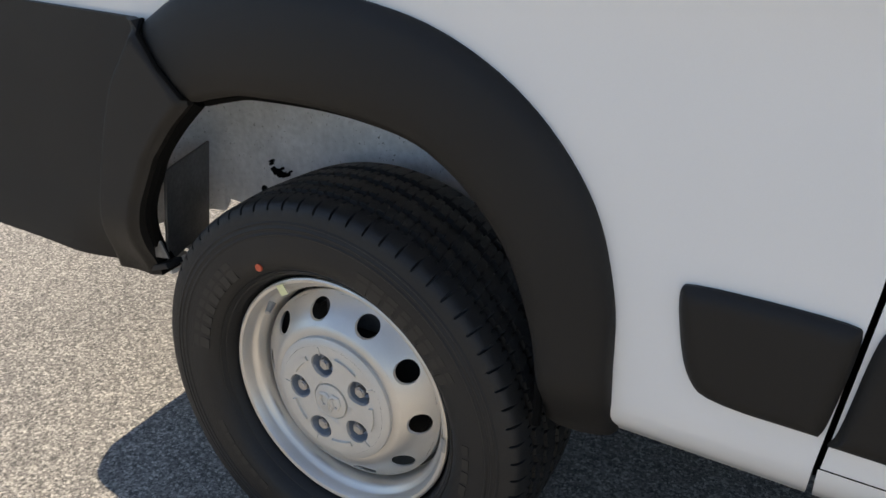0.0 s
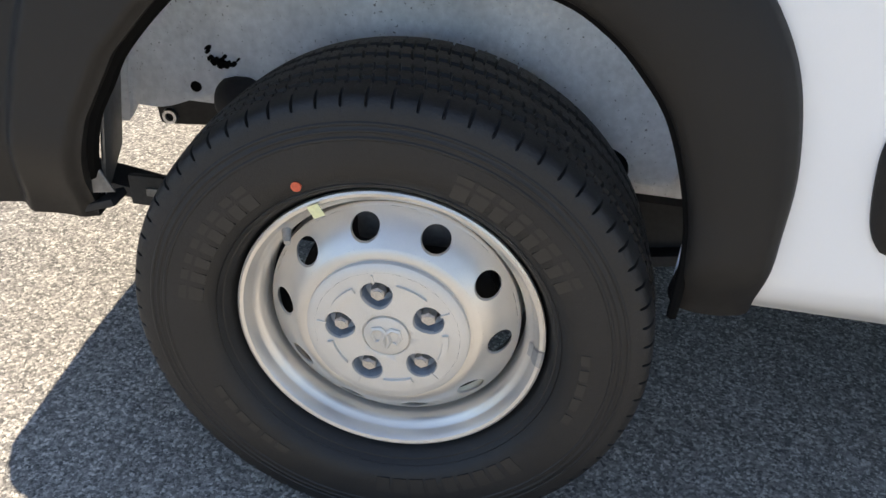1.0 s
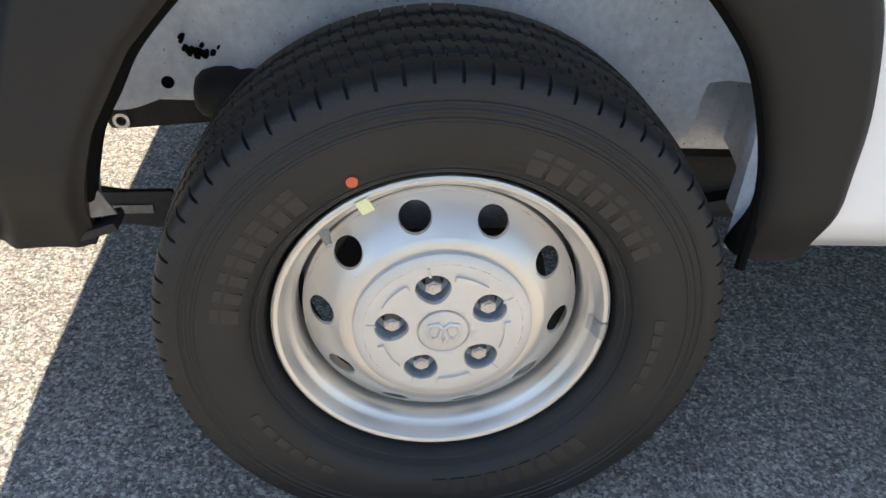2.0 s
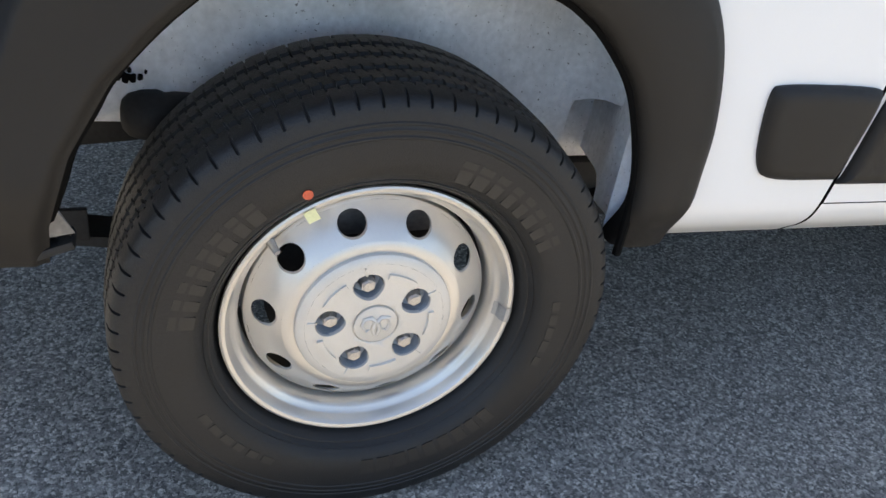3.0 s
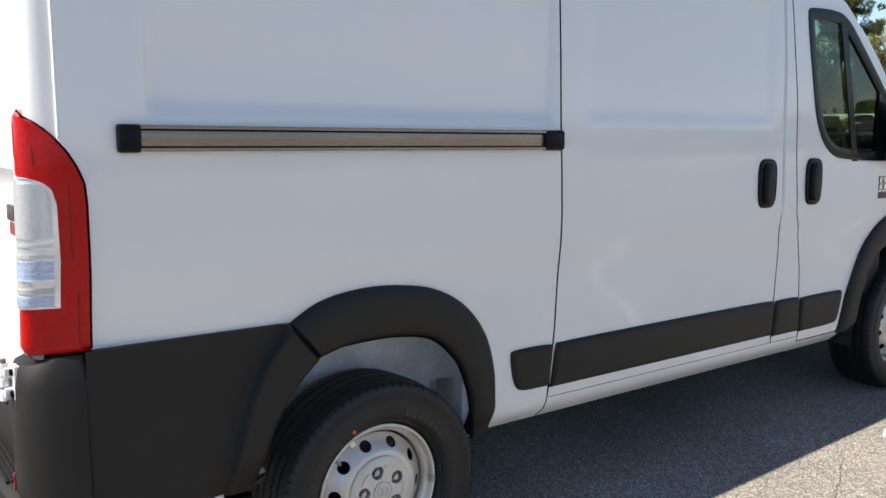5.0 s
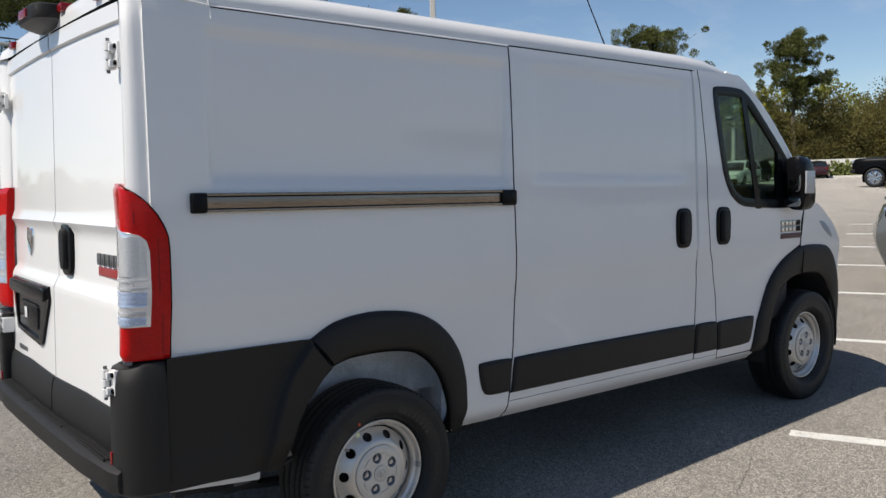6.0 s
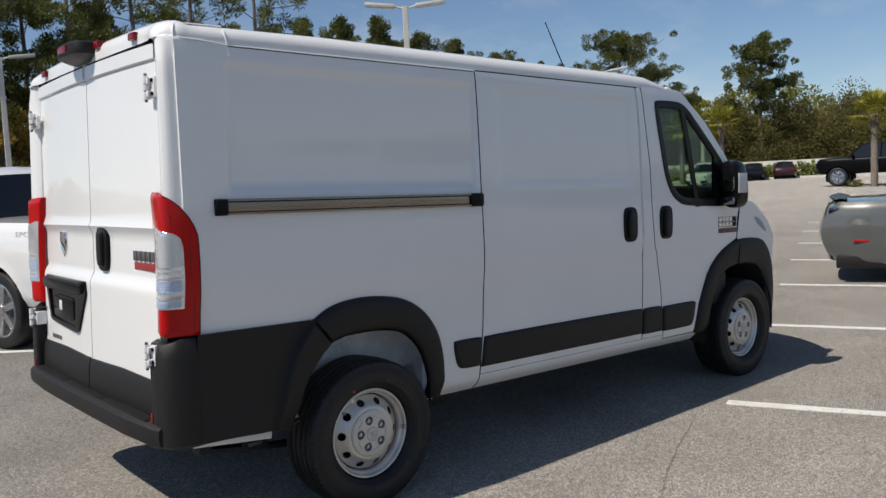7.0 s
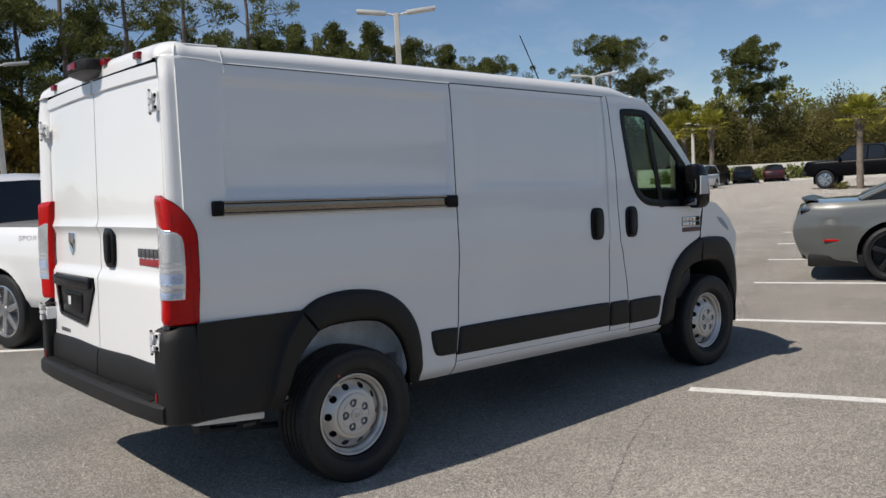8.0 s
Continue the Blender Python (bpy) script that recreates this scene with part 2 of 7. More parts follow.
def cyl(bm, c, r, h, axis="y", n=24, r2=None, bev=0.0):
    g = bmesh.ops.create_cone(bm, cap_ends=True, segments=n, radius1=r, radius2=r if r2 is None else r2, depth=h)["verts"]
    rot = {"x": Euler((0, radians(90), 0)), "y": Euler((radians(90), 0, 0)), "z": Euler((0, 0, 0))}[axis]
    bmesh.ops.transform(bm, matrix=Matrix.LocRotScale(c, rot, None), verts=g)
    if bev:
        fs = {f for v in g for f in v.link_faces if len(f.verts) > 4}
        bmesh.ops.bevel(bm, geom=[e for f in fs for e in f.edges], offset=bev, segments=2, affect="EDGES")
    return bm


def tube(bm, pts, radii, n=8, caps=True):
    """A tube along points, with a radius at each."""
    rings = []
    pts = [Vector(p) for p in pts]
    for i, p in enumerate(pts):
        d = (pts[min(i + 1, len(pts) - 1)] - pts[max(i - 1, 0)]).normalized()
        a = d.orthogonal().normalized() if abs(d.z) > 0.9 else d.cross(Vector((0, 0, 1))).normalized()
        if i and rings:
            a = (last - d * last.dot(d)).normalized()
        last = a
        b = d.cross(a)
        rings.append([bm.verts.new(p + radii[i] * (a * math.cos(2 * math.pi * k / n) + b * math.sin(2 * math.pi * k / n))) for k in range(n)])
    for r0, r1 in zip(rings, rings[1:]):
        for k in range(n):
            bm.faces.new((r0[k], r0[(k + 1) % n], r1[(k + 1) % n], r1[k]))
    if caps:
        bm.faces.new(rings[0][::-1])
        bm.faces.new(rings[-1])
    return bm


def grid(bm, rows, close_u=False):
    """Faces between rows of points (None leaves a hole). Returns the vertices."""
    vs = [[bm.verts.new(p) if p is not None else None for p in r] for r in rows]
    for r0, r1 in zip(vs, vs[1:]):
        n = len(r0)
        for k in range(n if close_u else n - 1):
            q = (r0[k], r0[(k + 1) % n], r1[(k + 1) % n], r1[k])
            if None not in q:
                bm.faces.new(q)
    return vs


def revolve(bm, prof, n=64, c=(0, 0, 0)):
    """Turns a profile of (radius, y) about the y axis through c."""
    rows = [[Vector((c[0] + r * math.cos(2 * math.pi * k / n), c[1] + y, c[2] + r * math.sin(2 * math.pi * k / n))) for k in range(n)] for r, y in prof]
    grid(bm, rows, close_u=True)
    return bm


def lerp_curve(pts, x):
    """Piecewise linear y at x, from (x, y) pairs in rising x."""
    return float(np.interp(x, [p[0] for p in pts], [p[1] for p in pts]))


def smooth_curve(pts, n):
    """n points along a Catmull-Rom curve through pts."""
    P = [Vector(p) for p in pts]
    out = []
    for i in range(n):
        u = i / (n - 1) * (len(P) - 1)
        k = min(int(u), len(P) - 2)
        f = u - k
        p0, p1, p2, p3 = P[max(k - 1, 0)], P[k], P[k + 1], P[min(k + 2, len(P) - 1)]
        out.append(0.5 * (2 * p1 + (p2 - p0) * f + (2 * p0 - 5 * p1 + 4 * p2 - p3) * f * f + (3 * p1 - p0 - 3 * p2 + p3) * f ** 3))
    return out


def inside(x, z, poly):
    hit = False
    for (x0, z0), (x1, z1) in zip(poly, poly[1:] + poly[:1]):
        if (z0 > z) != (z1 > z) and x < (x1 - x0) * (z - z0) / (z1 - z0) + x0:
            hit = not hit
    return hit


def step01(a, b, x):
    t = min(max((x - a) / (b - a), 0), 1)
    return t * t * (3 - 2 * t)


def solid(bm, thickness, outward=False):
    """Gives an open sheet a thickness."""
    bmesh.ops.recalc_face_normals(bm, faces=bm.faces)
    bmesh.ops.solidify(bm, geom=bm.faces[:], thickness=thickness)
    return bm


# ---- the ground ----
bm = bmesh.new()
xs = [-700, -200, -60, -25, -12, -6, 0, 6, 12, 20, 35, 60, 120, 300, 900]
ys = [-700, -200, -60, -25, -12, -6, 0, 6, 12, 20, 35, 60, 120, 300, 900]
grid(bm, [[(x, y, 0) for x in xs] for y in ys])
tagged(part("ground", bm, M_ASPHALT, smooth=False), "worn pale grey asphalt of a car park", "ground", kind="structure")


# ---- the van: body coordinates are level, the body stands with its nose a little down ----
RAKE = Matrix.Rotation(0.032, 4, "Y")
van = thing("cargo_van", "white panel van with black plastic trim and silver steel wheels", "van")

Z_PROFILE = [(0.40, 0.868), (0.455, 0.905), (0.475, 0.930), (0.495, 0.949), (0.515, 0.959), (0.535, 0.964), (0.60, 0.968), (0.80, 0.974), (1.00, 0.985), (1.07, 0.992), (1.13, 1.006), (1.22, 1.011),
             (1.45, 1.006), (1.80, 0.996), (2.08, 0.984), (2.155, 0.978), (2.215, 0.966)]
DOOR_X = lambda z: -1.0 + 0.017 * (z - 0.75)


def half_width(x, z):
    """Half the body's width on its flank."""
    soft = 0.25 + 0.75 * step01(0.52, 0.66, z)
    w = sum(k * lerp_curve(Z_PROFILE, z + d * soft) for k, d in ((1, -0.045), (2, -0.03), (3, -0.015), (4, 0.0), (3, 0.015), (2, 0.03), (1, 0.045))) / 16
    if x > 2.3:
        w -= 0.022 * ((x - 2.3) / 1.4) ** 2
    # shallow pressed field above the rail, and a shallower one on the sliding door
    f = step01(-0.735, -0.708, x) * (1 - step01(0.69, 0.715, x)) * step01(1.54, 1.60, z) * (1 - step01(2.075, 2.125, z))
    g = step01(0.84, 0.90, x) * (1 - step01(2.02, 2.08, x)) * step01(1.56, 1.61, z) * (1 - step01(2.08, 2.13, z))
    w -= 0.027 * f * (1 - 0.5 * step01(1.65, 2.05, z)) + 0.008 * g
    # the door post steps in behind the sliding door's edge
    xf = lerp_curve(SEAM_F, z)
    if xf < x < xf + 0.045:
        w -= 0.013 * (1 - step01(xf + 0.006, xf + 0.022, x)) * step01(1.10, 1.30, z)
    return w


ARCH_OUT = [(-0.338, 0.962), (-0.243, 1.015), (-0.125, 1.040), (0.015, 1.042), (0.182, 1.014), (0.316, 0.942), (0.412, 0.830), (0.455, 0.700), (0.464, 0.58), (0.468, 0.462)]
ARCH_IN = [(-0.240, 0.848), (-0.185, 0.864), (-0.130, 0.874), (0.022, 0.877), (0.150, 0.860), (0.216, 0.828), (0.264, 0.785), (0.306, 0.730), (0.342, 0.640), (0.358, 0.56), (0.360, 0.465)]
ARCH_CUT = [(-1.3, 0.2), (-1.3, 0.945), (-0.36, 0.945), (-0.25, 0.985), (-0.135, 1.01), (0.0, 1.012), (0.17, 0.98), (0.285, 0.91), (0.365, 0.81), (0.405, 0.70), (0.42, 0.56), (0.425, 0.2)]
FARCH_OUT = [(2.815, 0.50), (2.865, 0.70), (2.960, 0.916), (3.07, 1.03), (3.20, 1.105), (3.345, 1.142), (3.52, 1.146), (3.70, 1.125), (3.82, 1.05), (3.90, 0.92), (3.935, 0.76), (3.93, 0.60), (3.90, 0.46)]
FARCH_IN = [(2.965, 0.50), (3.00, 0.66), (3.065, 0.83), (3.15, 0.905), (3.25, 0.940), (3.36, 0.955), (3.50, 0.955), (3.62, 0.935), (3.71, 0.88), (3.775, 0.79), (3.80, 0.68), (3.81, 0.57), (3.80, 0.46)]
FARCH_CUT = [(2.88, 0.1), (2.92, 0.70), (3.02, 0.89), (3.14, 0.99), (3.28, 1.05), (3.52, 1.06), (3.68, 1.03), (3.79, 0.93), (3.86, 0.8), (3.88, 0.1)]
WIN = [(2.330, 2.090), (2.360, 2.108), (2.600, 2.112), (2.680, 2.085), (2.760, 2.028), (3.150, 1.700), (3.185, 1.640), (3.190, 1.420), (3.150, 1.405), (2.680, 1.420), (2.585, 1.440), (2.505, 1.490), (2.455, 1.560), (2.415, 1.660)]


def rounded(loop, times=2):
    """A closed outline with its corners cut softer."""
    for _ in range(times):
        loop = [q for a, b in zip(loop, loop[1:] + loop[:1]) for q in ((a[0] * 0.75 + b[0] * 0.25, a[1] * 0.75 + b[1] * 0.25), (a[0] * 0.25 + b[0] * 0.75, a[1] * 0.25 + b[1] * 0.75))]
    return loop


WIN = rounded(WIN)


def panel(name, side, xl, xr, z0, z1, nx, nz, cut=(), label="", material=None, depth=0.020, proud=0.0):
    """A body panel on one flank (side -1: right), between the curves xl(z) and xr(z), with holes where cut; its rims turn inwards."""
    bm = bmesh.new()
    rows = []
    for j in range(nz + 1):
        z = z0 + (z1 - z0) * j / nz
        a, b = lerp_curve(xl, z), lerp_curve(xr, z)
        row = []
        for i in range(nx + 1):
            x = a + (b - a) * i / nx
            row.append((x, side * (half_width(x, z) + proud), z))
        rows.append(row)
    vs = grid(bm, rows)
    if cut:
        gone = [f for f in bm.faces if any(inside(f.calc_center_median().x, f.calc_center_median().z, c) for c in cut)]
        bmesh.ops.delete(bm, geom=gone, context="FACES")
    edge = [e for e in bm.edges if e.is_boundary]
    g = bmesh.ops.extrude_edge_only(bm, edges=edge)["geom"]
    bmesh.ops.translate(bm, verts=[v for v in g if isinstance(v, bmesh.types.BMVert)], vec=(0, -side * depth, 0))
    for f in g:
        if isinstance(f, bmesh.types.BMFace):
            f.material_index = 1
    ob = part(name, bm, material or M_WHITE, van, label, RAKE)
    ob.data.materials.append(M_SEAM)
    return ob


SEAM_R = [(0.45, 0.726), (0.535, 0.729), (0.80, 0.751), (1.06, 0.750), (1.16, 0.742), (1.40, 0.738), (1.55, 0.733), (2.18, 0.727)]
SEAM_F = [(0.45, 2.198), (0.57, 2.198), (0.84, 2.194), (1.00, 2.188), (1.10, 2.166), (1.24, 2.158), (1.40, 2.152), (1.88, 2.146), (2.21, 2.130)]
SEAM_D = [(0.45, 2.440), (0.53, 2.436), (0.75, 2.412), (0.88, 2.392), (1.01, 2.355), (1.10, 2.325), (1.16, 2.290), (1.30, 2.275), (1.45, 2.262), (1.68, 2.256), (1.88, 2.230), (2.21, 2.192)]
GAP = 0.0038


def shifted(c, d):
    return [(z, x + d) for z, x in c]


DOOR_FRONT = [(0.45, 2.80), (0.515, 2.815), (0.70, 2.862), (0.916, 2.960), (1.03, 3.07), (1.10, 3.19), (1.155, 3.322), (1.30, 3.330), (1.42, 3.375), (1.47, 3.400), (1.79, 3.125), (2.05, 2.835), (2.17, 2.68), (2.205, 2.60)]

for side in (-1, 1):
    panel("rear_quarter_panel", side, [(0.4, -0.884), (1.34, -0.889), (1.387, -0.893), (1.422, -0.905), (1.463, -0.926), (1.488, -0.938), (2.2, -0.938)], shifted(SEAM_R, -GAP), 0.452, 2.190, 150, 132, [ARCH_CUT])
    panel("sliding_door" if side < 0 else "side_panel", side, shifted(SEAM_R, GAP), shifted(SEAM_F, -GAP), 0.540, 2.185, 56, 82)
    panel("b_pillar", side, shifted(SEAM_F, GAP), shifted(SEAM_D, -GAP), 0.540, 2.195, 26, 60)
    panel("front_door", side, shifted(SEAM_D, GAP), shifted(DOOR_FRONT, -GAP), 0.515, 2.198, 60, 92, [WIN])
    panel("sill", side, [(0.3, 0.731), (0.6, 0.731)], [(0.3, 2.4345), (0.6, 2.4345)], 0.452, 0.5375, 40, 6)
    panel("sill", side, [(0.3, 2.435), (0.6, 2.435)], [(0.3, 2.86), (0.6, 2.86)], 0.450, 0.509, 12, 5)
    panel("front_fender", side, [(0.9, 3.335), (1.2, 3.335), (1.42, 3.382)], [(0.9, 3.94), (1.14, 3.90), (1.28, 3.78), (1.40, 3.60), (1.43, 3.52)], 0.95, 1.425, 34, 30, [FARCH_CUT])

# an inner shell of dark metal closes the joints and carries the roof
bm = bmesh.new()
rows = []
for z in (0.48, 0.9, 1.2, 1.5, 1.8, 2.15):
    w = lerp_curve(Z_PROFILE, z) - 0.035
    rows.append([(x, y, z) for x, y in ((-0.93, -w + 0.10), (-0.86, -w), (-0.5, -w), (0.0, -w), (0.5, -w), (2.16, -w))])
vs = grid(bm, rows)
gone = [f for f in bm.faces if -0.75 < f.calc_center_median().x < 0.55 and f.calc_center_median().z < 0.95]
bmesh.ops.delete(bm, geom=gone, context="FACES")
shell = part("inner_shell", bm, M_SEAM, van, m=RAKE)
shell_l = new("inner_shell", shell.data)
shell_l.parent = van
shell_l.matrix_basis = RAKE @ Matrix.Diagonal((1, -1, 1, 1))

# roof: one pressing with a rounded gutter edge, from the rear header to the windscreen
bm = bmesh.new()
ROOF_SEC = [(0.966, 2.190), (0.968, 2.212), (0.962, 2.236), (0.946, 2.259), (0.918, 2.276), (0.875, 2.287), (0.80, 2.294), (0.60, 2.300), (0.30, 2.304), (0.0, 2.305)]
ROOF_SEC = [(-y, z) for y, z in ROOF_SEC] + [(y, z) for y, z in ROOF_SEC[-2::-1]]
rows = []
for a in (90, 87, 82, 77, 71, 65, 58, 50, 43, 35, 27, 18, 9):
    ca, sa = math.cos(radians(a)), math.sin(radians(a))
    rows.append([(-0.855 - 0.118 * sa ** 0.75 - 0.012 * sa * (1 - (y / 0.97) ** 2) - 0.026 * sa ** 3 * step01(0.84, 0.95, abs(y)), y * float(np.interp(0.118 * (1 - sa ** 0.75), [0, 0.0022, 0.0086, 0.0187, 0.032, 0.0474, 0.064], [0.932, 0.944, 0.957, 0.970, 0.982, 0.993, 1.0])), 2.194 + (z - 2.194) * (0.10 + 0.90 * ca ** 0.5)) for y, z in ROOF_SEC])
for x in (-0.855, -0.80, -0.60, -0.2, 0.2, 0.6, 1.0, 1.4, 1.8, 2.1, 2.3, 2.42, 2.50, 2.56, 2.61):
    drop = 0.012 * step01(-0.2, -0.85, x) + 0.075 * step01(2.15, 2.66, x) ** 1.4
    rows.append([(x + 0.07 * (1 - (y / 0.97) ** 2) * step01(2.3, 2.61, x), y * (1 - 0.02 * step01(2.2, 2.7, x)), z - drop * (z - 2.13) / 0.17) for y, z in ROOF_SEC])
grid(bm, rows)
roof = part("roof", bm, M_WHITE, van, m=RAKE)
for side in (-1, 1):
    bm = bmesh.new()
    box(bm, (1.452, side * 0.9655, 2.1880), (1.43, 0.012, 0.006))
    part("gutter_seam", bm, M_SEAM, roof)
    bm = bmesh.new()
    pts = [(-0.70, side * 0.9795, 2.140), (-0.703, side * 0.9690, 2.198), (-0.707, side * 0.9630, 2.234), (-0.710, side * 0.9475, 2.256)]
    tube(bm, smooth_curve(pts, 12), [0.0032] * 12, 6)
    part("roof_joint", bm, M_HINGE, roof)
    # raised joint between roof and rear corner, then the gutter crease forward of it
    bm = bmesh.new()
    pts = [(-0.9800, side * 0.868, 2.200), (-0.9960, side * 0.898, 2.200), (-0.9990, side * 0.916, 2.200), (-0.9700, side * 0.942, 2.200), (-0.925, side * 0.9645, 2.199), (-0.84, side * 0.9690, 2.197), (-0.75, side * 0.9695, 2.192), (-0.703, side * 0.9710, 2.186)]
    tube(bm, smooth_curve(pts, 30), [0.0042] * 30, 6)
    part("corner_joint", bm, M_WHITE, roof)
    bm = bmesh.new()
    tube(bm, [(-0.70, side * 0.9690, 2.186), (0.0, side * 0.9690, 2.188), (0.73, side * 0.9690, 2.188)], [0.0045] * 3, 6)
    part("gutter_bead", bm, M_WHITE, roof)
    bm = bmesh.new()
    box(bm, (0.01, side * 0.9700, 2.1815), (1.42, 0.008, 0.0035))
    part("gutter_seam", bm, M_SEAM, roof)

# front: roof edge, windscreen, bonnet, nose; the wide middle bows forward
FRONT = [(2.63, 2.185, 0.93, 0.10), (2.86, 2.025, 0.935, 0.14), (3.14, 1.78, 0.95, 0.18), (3.42, 1.49, 0.965, 0.24), (3.55, 1.405, 0.97, 0.28), (3.70, 1.30, 0.965, 0.34),
         (3.83, 1.17, 0.955, 0.42), (3.90, 1.00, 0.95, 0.46), (3.93, 0.80, 0.95, 0.47), (3.93, 0.58, 0.95, 0.46), (3.90, 0.40, 0.93, 0.44)]


def front_rows(i0, i1, n=5):
    rows = []
    for i in range(i0, i1):
        for k in range(n if i < i1 - 1 else n + 1):
            f = k / n
            x, z, w, b = [FRONT[i][q] * (1 - f) + FRONT[i + 1][q] * f for q in range(4)]
            rows.append([(x + b * (1 - abs(s) ** 2.4), s * w, z + 0.02 * (1 - s * s)) for s in [j / 12 - 1 for j in range(25)]])
    return rows


bm = bmesh.new()
grid(bm, front_rows(0, 3))
part("windscreen", bm, M_GLASS, van, "clear curved windscreen", RAKE)
bm = bmesh.new()
grid(bm, front_rows(3, 6))
part("bonnet", bm, M_WHITE, van, "short white sloping bonnet", RAKE)
bm = bmesh.new()
grid(bm, front_rows(6, 10))
part("front_bumper", bm, M_PLASTIC, van, "black plastic bumper", RAKE)
for side in (-1, 1):
    bm = bmesh.new()
    pts = [(2.53, side * 0.932, 2.212), (2.84, side * 0.942, 2.045), (3.13, side * 0.955, 1.79), (3.41, side * 0.968, 1.485)]
    tube(bm, smooth_curve(pts, 16), [0.010, 0.022, 0.030] + [0.034] * 13, 10)
    part("a_pillar", bm, M_WHITE, van, m=RAKE)
    bm = bmesh.new()
    pts = smooth_curve([(3.40, side * 0.955, 1.34), (3.58, side * 0.962, 1.30), (3.75, side * 0.945, 1.20), (3.84, side * 0.935, 1.12)], 10)
    tube(bm, pts, [0.006, 0.012, 0.02, 0.03, 0.04, 0.045, 0.045, 0.04, 0.03, 0.02], 10)
    part("headlight", bm, M_POCKET, van, "dark clear-covered headlight", RAKE)

# floor pan and rear bulkhead: dark underside
for c, d in (((0.95, 0, 0.50), (0.85, 1.70, 0.05)), ((2.0, 0, 0.49), (1.5, 1.80, 0.06)), ((-0.79, 0, 0.60), (0.24, 1.50, 0.05)), ((0.0, 0, 0.95), (1.25, 1.15, 0.05))):
    bm = bmesh.new()
    box(bm, c, d, 0.01)
    part("floor_pan", bm, M_UNDER, van, m=RAKE)
for y in (-0.52, 0.52):
    bm = bmesh.new()
    box(bm, (0.1, y, 0.66), (2.1, 0.09, 0.14), 0.01)
    part("chassis_rail", bm, M_UNDER, van, m=RAKE)
bm = bmesh.new()
box(bm, (2.18, 0, 1.35), (0.03, 1.86, 1.55), 0.008)
part("bulkhead", bm, M_UNDER, van, "dark partition behind the seats", RAKE)


# black plastic: arch flares
def flare(name, outer, inner, side, n, lip=0.018, crown=0.034, label=""):
    """A plastic arch lip between its outer and inner outlines, crowned outwards, with a return into the arch."""
    bm = bmesh.new()
    o, i = smooth_curve([(x, 0, z) for x, z in outer], n), smooth_curve([(x, 0, z) for x, z in inner], n)
    prof = [(0.0, -0.004), (0.0, 0.006), (0.05, 0.017), (0.16, 0.026), (0.40, crown), (0.70, crown + 0.002), (0.90, crown - 0.004), (0.975, crown - 0.012), (1.0, crown - 0.024), (1.0, crown - 0.024 - lip), (0.965, crown - 0.024 - lip)]
    rows = []
    for f, d in prof:
        rows.append([((a.x * (1 - f) + b.x * f), side * (half_width(a.x * (1 - f) + b.x * f, max(a.z * (1 - f) + b.z * f, 0.62)) + d - 0.046 * step01(0.58, 0.455, a.z * (1 - f) + b.z * f) ** 1.3), a.z * (1 - f) + b.z * f) for a, b in zip(o, i)])
    vs = grid(bm, rows)
    for k in (0, -1):
        bm.faces.new([r[k] for r in vs])
    return part(name, bm, M_PLASTIC, van, label, RAKE)


